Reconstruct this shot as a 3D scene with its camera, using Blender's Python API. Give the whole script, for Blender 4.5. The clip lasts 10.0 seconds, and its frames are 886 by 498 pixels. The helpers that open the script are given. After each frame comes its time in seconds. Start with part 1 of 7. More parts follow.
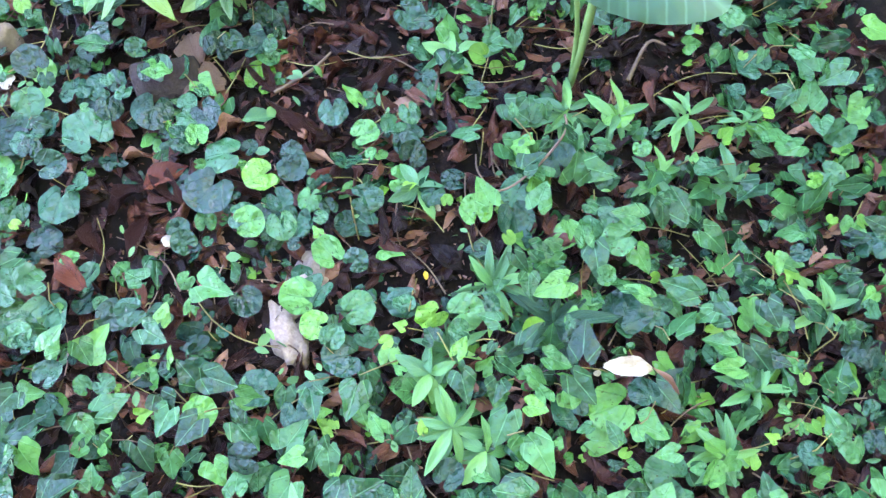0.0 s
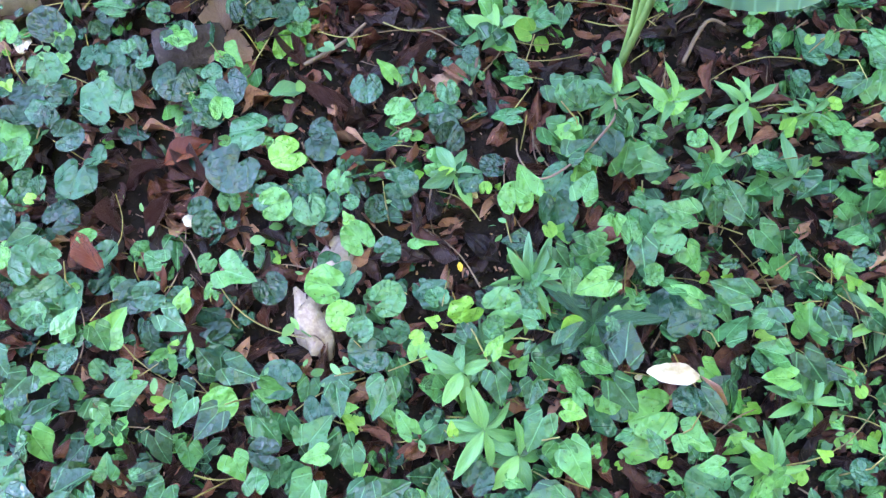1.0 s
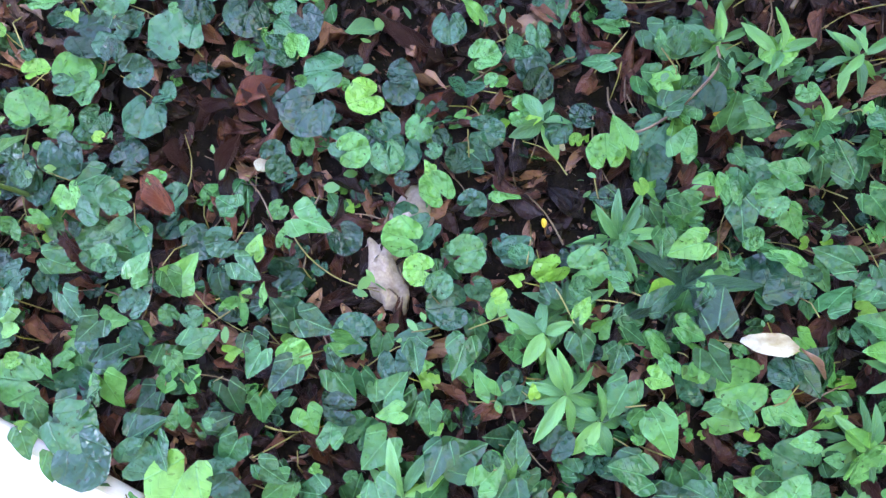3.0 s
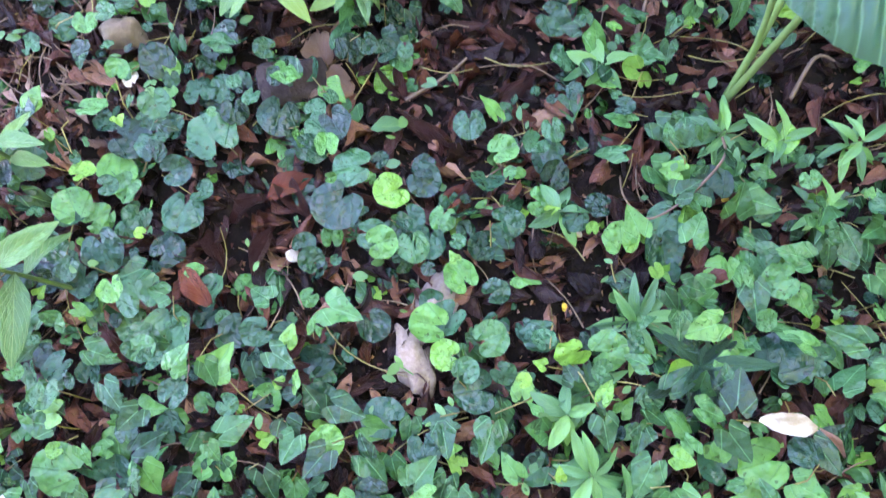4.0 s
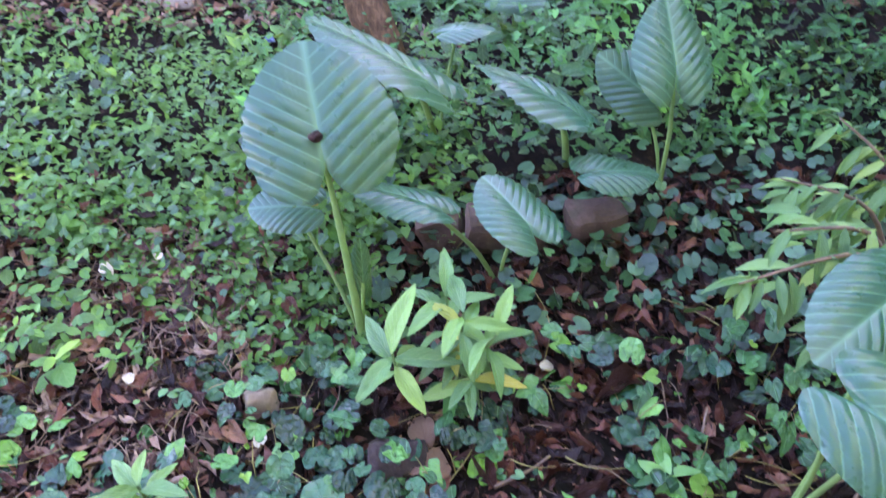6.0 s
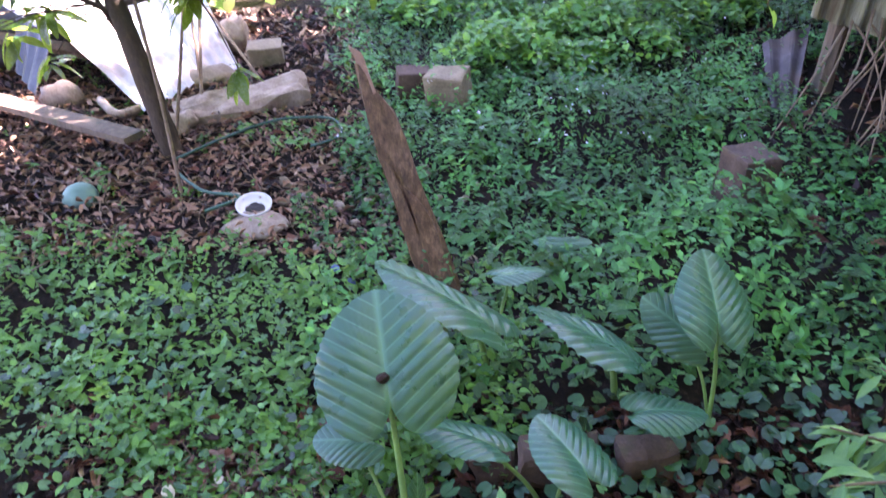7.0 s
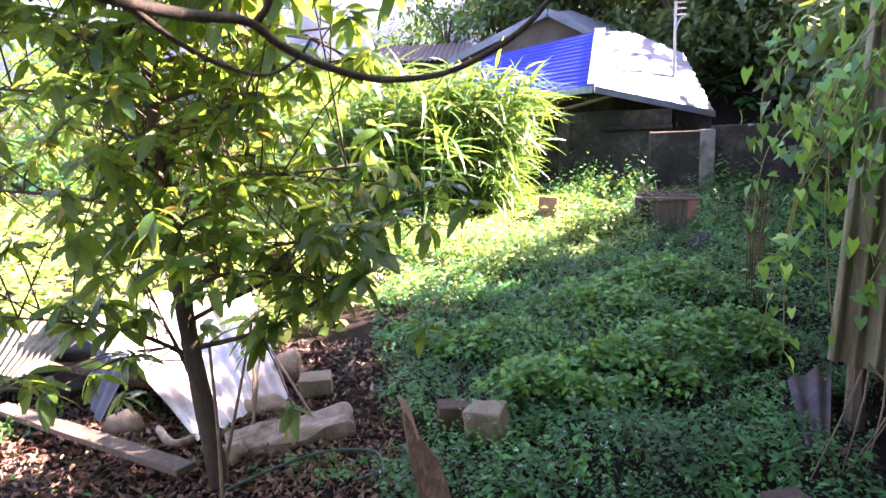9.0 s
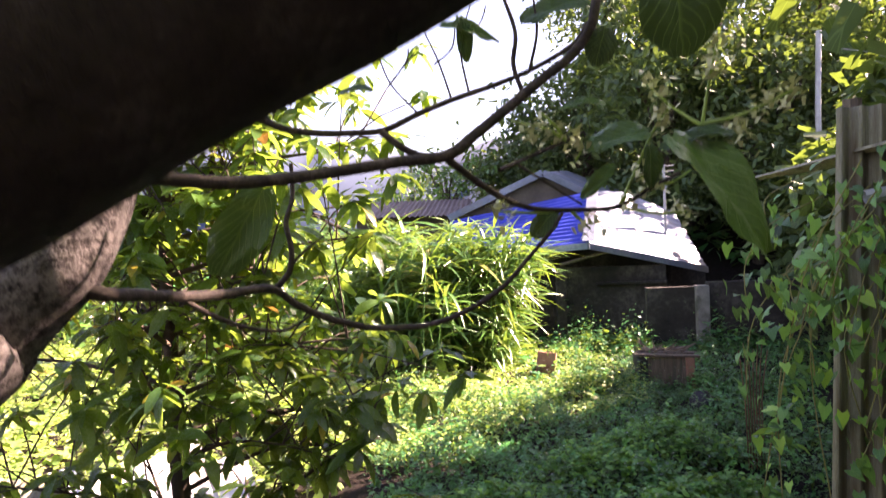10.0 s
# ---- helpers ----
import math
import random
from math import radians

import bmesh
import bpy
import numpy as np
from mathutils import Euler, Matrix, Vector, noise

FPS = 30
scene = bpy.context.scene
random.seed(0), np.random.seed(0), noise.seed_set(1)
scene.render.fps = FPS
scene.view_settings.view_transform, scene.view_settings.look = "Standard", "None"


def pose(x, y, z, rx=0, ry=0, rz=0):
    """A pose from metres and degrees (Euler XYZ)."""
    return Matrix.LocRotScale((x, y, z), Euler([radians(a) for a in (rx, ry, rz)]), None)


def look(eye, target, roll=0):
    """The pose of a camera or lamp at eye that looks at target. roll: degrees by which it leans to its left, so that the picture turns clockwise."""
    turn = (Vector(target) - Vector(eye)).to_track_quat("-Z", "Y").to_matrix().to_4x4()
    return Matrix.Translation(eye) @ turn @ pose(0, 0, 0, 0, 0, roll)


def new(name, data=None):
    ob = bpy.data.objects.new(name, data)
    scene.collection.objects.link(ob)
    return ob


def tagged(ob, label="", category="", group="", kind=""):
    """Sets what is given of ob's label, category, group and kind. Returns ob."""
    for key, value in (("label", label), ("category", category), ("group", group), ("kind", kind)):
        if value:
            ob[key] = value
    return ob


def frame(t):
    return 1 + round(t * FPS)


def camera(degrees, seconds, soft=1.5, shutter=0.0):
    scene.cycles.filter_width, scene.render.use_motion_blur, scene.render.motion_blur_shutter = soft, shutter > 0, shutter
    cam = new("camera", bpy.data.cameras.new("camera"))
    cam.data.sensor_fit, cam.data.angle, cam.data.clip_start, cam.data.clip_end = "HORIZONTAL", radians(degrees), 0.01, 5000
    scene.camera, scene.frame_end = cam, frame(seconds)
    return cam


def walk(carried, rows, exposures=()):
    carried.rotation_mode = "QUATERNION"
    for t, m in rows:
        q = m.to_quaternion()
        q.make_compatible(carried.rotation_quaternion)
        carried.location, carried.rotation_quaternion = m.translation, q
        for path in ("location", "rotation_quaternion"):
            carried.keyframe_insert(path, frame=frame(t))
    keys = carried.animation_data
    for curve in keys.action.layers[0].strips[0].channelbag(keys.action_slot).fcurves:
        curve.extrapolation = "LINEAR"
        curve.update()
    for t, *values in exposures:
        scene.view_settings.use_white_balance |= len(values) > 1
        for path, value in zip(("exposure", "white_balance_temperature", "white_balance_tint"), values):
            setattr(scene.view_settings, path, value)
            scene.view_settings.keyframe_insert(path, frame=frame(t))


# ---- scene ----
cam = camera(64.0, 10.0, soft=1.3, shutter=0.25)
PATH = [
    (0, (0.266, -0.266, 1.173), (0.411, 0.183, -0.77), 6.4),
    (0.5, (0.246, -0.226, 1.145), (0.355, 0.176, -0.811), 5.6),
    (1, (0.246, -0.209, 1.115), (0.332, 0.154, -0.85), 3.9),
    (1.5, (0.2, -0.205, 1.079), (0.243, 0.087, -0.899), -0.7),
    (2, (0.204, -0.217, 1.057), (0.18, -0.001, -0.931), -11.9),
    (3.5, (0.148, -0.152, 1.084), (0.153, 0.091, -0.901), -7.0),
    (4, (0.144, -0.138, 1.119), (0.147, 0.247, -0.844), -7.9),
    (4.5, (0.123, -0.125, 1.164), (0.155, 0.436, -0.756), -4.1),
    (5, (0.086, -0.132, 1.205), (0.14, 0.631, -0.643), -1.6),
    (5.5, (0.055, -0.141, 1.26), (0.11, 0.863, -0.468), -0.7),
    (6, (0.024, -0.133, 1.335), (0.046, 1.104, -0.236), -0.9),
    (6.2, (-0.002, -0.13, 1.363), (0.012, 1.19, -0.14), -0.6),
    (7.3, (-0.023, -0.144, 1.51), (-0.118, 1.551, 0.454), -2.5),
    (7.5, (-0.029, -0.149, 1.535), (-0.132, 1.593, 0.557), -2.5),
    (8, (-0.026, -0.18, 1.578), (-0.167, 1.657, 0.799), -2.6),
    (8.5, (-0.025, -0.213, 1.61), (-0.183, 1.692, 1.02), -2.4),
    (9, (-0.017, -0.249, 1.645), (-0.176, 1.705, 1.246), -2.4),
    (9.5, (0.004, -0.293, 1.679), (-0.149, 1.691, 1.479), -2.5),
    (10, (0.007, -0.356, 1.756), (-0.14, 1.639, 1.767), -2.0),
]
walk(cam, [(t, look(eye, target, roll)) for t, eye, target, roll in PATH],
     [(0.0, 6.2, 6450, 41), (1.0, 6.12, 6500, 41), (2.0, 5.82, 6600, 41), (3.3, 5.76, 6600, 44), (4.0, 5.95, 6650, 50), (4.5, 6.02, 6650, 53), (5.5, 5.85, 6650, 55), (6.0, 5.65, 6500, 56), (7.5, 4.88, 6600, 46), (8.0, 4.78, 6750, 46), (8.5, 4.40, 6900, 46), (9.0, 4.2, 6950, 46), (9.5, 3.77, 7150, 46), (10.0, 3.36, 7500, 46)])

# ---- light ----
SUN_EL, SUN_AZ = 36.0, 62.0          # azimuth measured clockwise from +y, so the sun stands to the east of the path
world = bpy.data.worlds.new("world")
scene.world = world
world.use_nodes = True
wt = world.node_tree
sky = wt.nodes.new("ShaderNodeTexSky")
sky.sky_type = "NISHITA"
sky.sun_disc = False
sky.sun_elevation = radians(SUN_EL)
sky.sun_rotation = radians(SUN_AZ)
sky.air_density, sky.dust_density, sky.ozone_density = 1.0, 0.8, 1.0
wt.links.new(sky.outputs[0], wt.nodes["Background"].inputs[0])
wt.nodes["Background"].inputs[1].default_value = 0.05
sun_data = bpy.data.lights.new("sun", "SUN")
sun_data.energy, sun_data.angle, sun_data.color = 5.0, radians(0.6), (1.0, 0.92, 0.78)
sun = new("sun", sun_data)
sd = Vector((math.sin(radians(SUN_AZ)) * math.cos(radians(SUN_EL)), math.cos(radians(SUN_AZ)) * math.cos(radians(SUN_EL)), math.sin(radians(SUN_EL))))
sun.matrix_world = look(sd * 40, (0, 0, 0))

RNG = np.random.default_rng(11)


# ---- materials ----
class Nodes:
    """A small wrapper round a material's node tree."""

    def __init__(self, name):
        self.mat = bpy.data.materials.new(name)
        self.mat.use_nodes = True
        self.tree = self.mat.node_tree
        self.bsdf = self.tree.nodes["Principled BSDF"]
        self.out = self.tree.nodes["Material Output"]

    def add(self, kind, operation="", data_type="", blend_type="", uv_map=""):
        node = self.tree.nodes.new(kind)
        if operation:
            node.operation = operation
        if data_type:
            node.data_type = data_type
        if blend_type:
            node.blend_type = blend_type
        if uv_map:
            node.uv_map = uv_map
        return node

    def link(self, a, b):
        self.tree.links.new(a, b)

    def put(self, socket, value):
        if isinstance(value, bpy.types.NodeSocket):
            self.link(value, socket)
        else:
            socket.default_value = value

    def math(self, op, a, b=0.0, c=0.0):
        node = self.add("ShaderNodeMath", operation=op)
        for socket, value in zip(node.inputs, (a, b, c)):
            self.put(socket, value)
        return node.outputs[0]

    def noise(self, scale, detail=4.0, rough=0.55, vector=None):
        node = self.add("ShaderNodeTexNoise")
        node.inputs["Scale"].default_value, node.inputs["Detail"].default_value, node.inputs["Roughness"].default_value = scale, detail, rough
        if vector is not None:
            self.link(vector, node.inputs["Vector"])
        return node.outputs[0]

    def ramp(self, value, stops):
        node = self.add("ShaderNodeValToRGB")
        el = node.color_ramp.elements
        while len(el) < len(stops):
            el.new(0.5)
        for e, (at, col) in zip(el, stops):
            e.position, e.color = at, (*col, 1)
        self.link(value, node.inputs[0])
        return node.outputs[0]

    def mix(self, factor, a, b, blend="MIX"):
        node = self.add("ShaderNodeMix", data_type="RGBA", blend_type=blend)
        self.put(node.inputs[0], factor)
        for socket, value in ((node.inputs[6], a), (node.inputs[7], b)):
            self.put(socket, value if isinstance(value, bpy.types.NodeSocket) else (*value, 1))
        return node.outputs[2]

    def bump(self, height, strength, distance=0.01):
        node = self.add("ShaderNodeBump")
        node.inputs["Strength"].default_value, node.inputs["Distance"].default_value = strength, distance
        self.link(height, node.inputs["Height"])
        self.link(node.outputs[0], self.bsdf.inputs["Normal"])
        return node.outputs[0]

    def set(self, **values):
        for key, value in values.items():
            self.put(self.bsdf.inputs[key], value)


def place_of(n):
    return n.add("ShaderNodeTexCoord").outputs["Object"]


def leaf_material(name, stops, vein=(0.25, 0.4, 0.12), vein_mix=0.35, side=6.0, slope=0.5, rough=0.42, glow=0.3, per_object=False, spots=0.25, bump=0.4, grain=0.0, spec=0.6, patch=0.0):
    """A leaf: hue varies leaf by leaf, veins follow the blade, with specks and holes of wear."""
    n = Nodes(name)
    rnd = n.add("ShaderNodeObjectInfo").outputs["Random"] if per_object else n.add("ShaderNodeNewGeometry").outputs["Random Per Island"]
    if patch:
        drift = n.math("MULTIPLY_ADD", n.noise(patch, 3.0, 0.5, place_of(n)), 2.4, -0.7)
        rnd = n.math("MULTIPLY_ADD", rnd, 0.5, n.math("MULTIPLY", drift, 0.5))
    col = n.ramp(rnd, stops)
    sep = n.add("ShaderNodeSeparateXYZ")
    n.link(n.add("ShaderNodeUVMap", uv_map="blade").outputs[0], sep.inputs[0])
    a = n.math("ABSOLUTE", n.math("MULTIPLY_ADD", sep.outputs[0], 2.0, -1.0))
    mid = n.math("SMOOTH_MIN", n.math("DIVIDE", a, 0.07), 1.0, 0.3)
    wave = n.math("FRACT", n.math("SUBTRACT", n.math("MULTIPLY", sep.outputs[1], side), n.math("MULTIPLY", a, side * slope)))
    rib = n.math("MINIMUM", n.math("DIVIDE", n.math("ABSOLUTE", n.math("SUBTRACT", wave, 0.5)), 0.10), 1.0)
    line = n.math("SUBTRACT", 1.0, n.math("MINIMUM", mid, rib))
    pos = place_of(n)
    grain = grain or (6.0 if per_object else 90.0)
    blot = n.noise(grain, 5.0, 0.6, pos)
    col = n.mix(n.math("MULTIPLY", line, vein_mix), col, vein)
    dark = n.math("MULTIPLY", n.math("SMOOTH_MAX", n.math("SUBTRACT", blot, 0.56), 0.0, 0.05), 5.0 * spots)
    col = n.mix(dark, col, tuple(c * 0.35 for c in stops[0][1]))
    speck = n.math("GREATER_THAN", n.noise(grain * 3.5, 2.0, 0.5, pos), 0.72)
    col = n.mix(n.math("MULTIPLY", speck, spots), col, (0.16, 0.11, 0.04))
    n.set(**{"Base Color": col, "Roughness": n.math("MULTIPLY_ADD", blot, 0.25, rough - 0.12), "Specular IOR Level": spec})
    shape = n.math("ADD", n.math("MULTIPLY", n.math("MINIMUM", mid, rib), 0.16), n.math("MULTIPLY", blot, 1.1))
    normal = n.bump(shape, bump, 0.006)
    if glow:
        through_light = n.add("ShaderNodeBsdfTranslucent")
        n.link(n.mix(0.55, col, (0.42, 0.62, 0.06)), through_light.inputs[0])
        n.link(normal, through_light.inputs[1])
        blend = n.add("ShaderNodeMixShader")
        blend.inputs[0].default_value = glow
        n.link(n.bsdf.outputs[0], blend.inputs[1])
        n.link(through_light.outputs[0], blend.inputs[2])
        n.link(blend.outputs[0], n.out.inputs[0])
    return n.mat


def rough_material(name, stops, scale=8.0, fine=60.0, rough=0.85, bump=0.5, depth=0.01, metal=0.0, stain=None, stretch=None, spec=0.3):
    """Earth, stone, bark, wood, plaster: coarse and fine variation with relief."""
    n = Nodes(name)
    pos = place_of(n)
    if stretch:
        m = n.add("ShaderNodeMapping")
        m.inputs["Scale"].default_value = stretch
        n.link(pos, m.inputs[0])
        pos = m.outputs[0]
    big, small = n.noise(scale, 6.0, 0.62, pos), n.noise(fine, 6.0, 0.65, pos)
    value = n.math("ADD", n.math("MULTIPLY", big, 0.62), n.math("MULTIPLY", small, 0.38))
    col = n.ramp(value, stops)
    if stain:
        patch = n.noise(scale * 0.45, 5.0, 0.6, pos)
        col = n.mix(n.math("MULTIPLY", n.math("SMOOTH_MAX", n.math("SUBTRACT", patch, 0.52), 0.0, 0.04), 6.0), col, stain)
    rnd = n.add("ShaderNodeObjectInfo").outputs["Random"]
    col = n.mix(n.math("MULTIPLY", rnd, 0.25), col, (0.05, 0.045, 0.04))
    n.set(**{"Base Color": col, "Roughness": n.math("MULTIPLY_ADD", small, 0.3, rough - 0.15), "Metallic": metal, "Specular IOR Level": spec})
    n.bump(value, bump, depth)
    return n.mat



def palm_material(name, stops, vein, vein_mix=0.5, rough=0.25, glow=0.12, blister=0.8, holes=0.6, count=7.0):
    """A low leaf whose veins fan out from the stalk, with a quilted surface and insect holes."""
    n = Nodes(name)
    col = n.ramp(n.add("ShaderNodeObjectInfo").outputs["Random"], stops)
    sep = n.add("ShaderNodeSeparateXYZ")
    n.link(n.add("ShaderNodeUVMap", uv_map="blade").outputs[0], sep.inputs[0])
    off = n.math("ABSOLUTE", n.math("SUBTRACT", n.math("FRACT", n.math("MULTIPLY", sep.outputs[0], count)), 0.5))
    across = n.math("MULTIPLY", n.math("MULTIPLY", off, 4.4 / count), sep.outputs[1])
    line = n.math("SUBTRACT", 1.0, n.math("MINIMUM", n.math("DIVIDE", across, 0.022), 1.0))
    pos = place_of(n)
    warp = n.add("ShaderNodeVectorMath", operation="ADD")
    n.link(pos, warp.inputs[0])
    own = n.add("ShaderNodeCombineXYZ")
    rnd = n.add("ShaderNodeObjectInfo").outputs["Random"]
    n.link(n.math("MULTIPLY", rnd, 40.0), own.inputs[0])
    n.link(own.outputs[0], warp.inputs[1])
    blot = n.noise(2.2, 3.0, 0.55, warp.outputs[0])
    swell = n.noise(3.6, 2.0, 0.45, warp.outputs[0])
    fine = n.noise(16.0, 4.0, 0.55, warp.outputs[0])
    side_rib = n.math("ABSOLUTE", n.math("SUBTRACT", n.math("FRACT", n.math("SUBTRACT", n.math("MULTIPLY", sep.outputs[1], 7.0), n.math("MULTIPLY", off, 2.4))), 0.5))
    side_line = n.math("SUBTRACT", 1.0, n.math("MINIMUM", n.math("DIVIDE", side_rib, 0.09), 1.0))
    col = n.mix(n.math("MULTIPLY", n.math("MAXIMUM", line, n.math("MULTIPLY", side_line, 0.15)), vein_mix), col, vein)
    dull = n.math("MULTIPLY", n.math("SMOOTH_MAX", n.math("SUBTRACT", blot, 0.5), 0.0, 0.05), 1.8)
    col = n.mix(dull, col, tuple(c * 0.55 for c in stops[0][1]))
    pale = n.math("MULTIPLY", n.math("SMOOTH_MAX", n.math("SUBTRACT", 0.44, blot), 0.0, 0.05), 3.0)
    col = n.mix(n.math("MULTIPLY", pale, 0.4), col, stops[min(2, len(stops) - 1)][1])
    hole = n.math("GREATER_THAN", n.noise(9.0, 1.0, 0.4, warp.outputs[0]), 0.70)
    col = n.mix(n.math("MULTIPLY", hole, holes), col, (0.012, 0.010, 0.006))
    n.set(**{"Base Color": col, "Roughness": n.math("MULTIPLY_ADD", fine, 0.14, rough - 0.07), "Specular IOR Level": 0.45})
    high = n.math("SUBTRACT", n.math("MULTIPLY", swell, 2.2 * blister), n.math("MULTIPLY_ADD", line, 0.12, n.math("MULTIPLY", side_line, 0.05)))
    normal = n.bump(high, 0.7, 0.008)
    through_light = n.add("ShaderNodeBsdfTranslucent")
    n.link(n.mix(0.5, col, (0.36, 0.60, 0.06)), through_light.inputs[0])
    n.link(normal, through_light.inputs[1])
    blend = n.add("ShaderNodeMixShader")
    blend.inputs[0].default_value = glow
    n.link(n.bsdf.outputs[0], blend.inputs[1])
    n.link(through_light.outputs[0], blend.inputs[2])
    n.link(blend.outputs[0], n.out.inputs[0])
    return n.mat


G = lambda *stops: stops
M_ROUND = palm_material("round_leaf", G((0.0, (0.007, 0.040, 0.026)), (0.4, (0.017, 0.092, 0.050)), (0.75, (0.040, 0.17, 0.068)), (0.95, (0.08, 0.31, 0.07)), (1.0, (0.13, 0.38, 0.05))), (0.012, 0.065, 0.036), 0.22, 0.22, 0.10, 0.8)
M_POINT = palm_material("pointed_leaf", G((0.0, (0.006, 0.042, 0.024)), (0.3, (0.016, 0.095, 0.040)), (0.65, (0.036, 0.170, 0.056)), (0.9, (0.075, 0.29, 0.070)), (1.0, (0.13, 0.38, 0.075))), (0.12, 0.40, 0.14), 0.55, 0.22, 0.16, 0.6, 0.4)
M_LIME = palm_material("young_leaf", G((0.0, (0.07, 0.29, 0.055)), (1.0, (0.18, 0.43, 0.05))), (0.4, 0.6, 0.12), 0.3, 0.35, 0.25, 0.3, 0.2)
M_POINT_JOINED = leaf_material("pointed_leaf_joined", G((0.0, (0.007, 0.042, 0.028)), (0.4, (0.022, 0.115, 0.052)), (0.78, (0.066, 0.26, 0.068)), (1.0, (0.20, 0.45, 0.05))), side=4.0, rough=0.38, glow=0.25, spec=0.45, patch=5.0)
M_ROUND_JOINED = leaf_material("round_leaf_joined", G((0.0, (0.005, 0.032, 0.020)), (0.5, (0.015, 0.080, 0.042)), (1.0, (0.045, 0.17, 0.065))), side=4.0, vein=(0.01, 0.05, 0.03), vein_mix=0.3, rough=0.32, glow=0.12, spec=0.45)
M_BAND = leaf_material("vine_bed_leaf", G((0.0, (0.010, 0.060, 0.018)), (0.4, (0.038, 0.170, 0.040)), (0.78, (0.095, 0.31, 0.055)), (1.0, (0.24, 0.46, 0.05))), side=4.0, rough=0.4, glow=0.3, spec=0.4, patch=6.0)
M_BRUSH = leaf_material("brush_leaf", G((0.0, (0.035, 0.130, 0.050)), (0.5, (0.085, 0.24, 0.075)), (1.0, (0.24, 0.40, 0.10))), side=6.0, vein=(0.25, 0.42, 0.16), rough=0.42, glow=0.25, spec=0.4)
M_MOUND = leaf_material("mound_leaf", G((0.0, (0.018, 0.11, 0.032)), (0.5, (0.055, 0.26, 0.055)), (0.85, (0.11, 0.36, 0.06)), (1.0, (0.22, 0.50, 0.06))), side=3.0, rough=0.40, glow=0.3, spots=0.1, spec=0.35)
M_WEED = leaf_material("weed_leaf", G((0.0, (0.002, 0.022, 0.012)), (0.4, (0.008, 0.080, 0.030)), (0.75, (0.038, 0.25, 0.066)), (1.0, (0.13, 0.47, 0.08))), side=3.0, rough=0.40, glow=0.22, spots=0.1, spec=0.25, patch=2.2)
# much paler than the weeds: sunlight is put into this grass colour
M_SUNLIT_GRASS = leaf_material("sunny_grass", G((0.0, (0.09, 0.20, 0.04)), (0.45, (0.22, 0.36, 0.07)), (0.8, (0.36, 0.48, 0.12)), (1.0, (0.55, 0.52, 0.24))), side=2.0, rough=0.45, glow=0.42, spots=0.05)
M_SPRIG = leaf_material("sprig_leaf", G((0.0, (0.033, 0.158, 0.070)), (0.6, (0.077, 0.273, 0.101)), (1.0, (0.132, 0.357, 0.093))), side=5.0, rough=0.5, glow=0.25, spots=0.1)
M_SHRUB = leaf_material("shrub_leaf", G((0.0, (0.045, 0.17, 0.06)), (0.45, (0.085, 0.27, 0.085)), (0.8, (0.15, 0.37, 0.09)), (0.92, (0.22, 0.42, 0.07)), (1.0, (0.48, 0.40, 0.05))), side=7.0, vein=(0.32, 0.5, 0.2), vein_mix=0.5, rough=0.36, glow=0.2, spots=0.4, per_object=True, bump=0.7)
M_ROSETTE = leaf_material("rosette_leaf", G((0.0, (0.009, 0.050, 0.034)), (1.0, (0.024, 0.105, 0.05))), side=9.0, vein=(0.10, 0.22, 0.10), vein_mix=0.5, rough=0.36, glow=0.1, per_object=True, bump=0.8, spec=0.35)
M_SPRIG_LEAF = leaf_material("upright_leaf", G((0.0, (0.030, 0.15, 0.065)), (0.6, (0.075, 0.29, 0.10)), (1.0, (0.14, 0.40, 0.09))), side=5.0, vein=(0.2, 0.42, 0.15), rough=0.36, glow=0.2, spots=0.15, per_object=True)
M_TARO = leaf_material("taro_leaf", G((0.0, (0.014, 0.090, 0.054)), (1.0, (0.026, 0.130, 0.078))), side=6.0, slope=0.55, vein=(0.13, 0.36, 0.21), vein_mix=0.5, rough=0.30, glow=0.22, spots=0.12, bump=0.2, spec=0.62, grain=25.0)
M_TREE = leaf_material("tree_leaf", G((0.0, (0.012, 0.048, 0.016)), (0.5, (0.030, 0.095, 0.022)), (0.90, (0.075, 0.18, 0.03)), (0.965, (0.24, 0.26, 0.03)), (1.0, (0.40, 0.16, 0.03))), side=9.0, vein=(0.22, 0.36, 0.10), rough=0.26, glow=0.48, spots=0.2)
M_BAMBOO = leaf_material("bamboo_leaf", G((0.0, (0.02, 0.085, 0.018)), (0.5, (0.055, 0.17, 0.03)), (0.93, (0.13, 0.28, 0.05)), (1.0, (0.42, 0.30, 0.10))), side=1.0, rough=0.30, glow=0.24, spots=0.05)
M_VINE = leaf_material("climber_leaf", G((0.0, (0.016, 0.090, 0.034)), (0.45, (0.060, 0.24, 0.065)), (0.8, (0.15, 0.42, 0.08)), (1.0, (0.34, 0.60, 0.08))), side=4.0, vein=(0.25, 0.48, 0.15), rough=0.36, glow=0.33, spots=0.15, spec=0.5)
M_OVERHEAD = leaf_material("overhead_leaf", G((0.0, (0.012, 0.05, 0.018)), (0.5, (0.028, 0.10, 0.025)), (1.0, (0.075, 0.20, 0.035))), side=7.0, vein=(0.2, 0.36, 0.10), vein_mix=0.5, rough=0.35, glow=0.07, spots=0.3, per_object=True, bump=0.8)
# the hillside's shade is put into these dark greens
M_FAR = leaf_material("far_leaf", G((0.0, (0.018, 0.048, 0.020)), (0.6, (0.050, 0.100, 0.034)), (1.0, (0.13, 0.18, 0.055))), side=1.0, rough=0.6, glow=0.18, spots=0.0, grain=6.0)
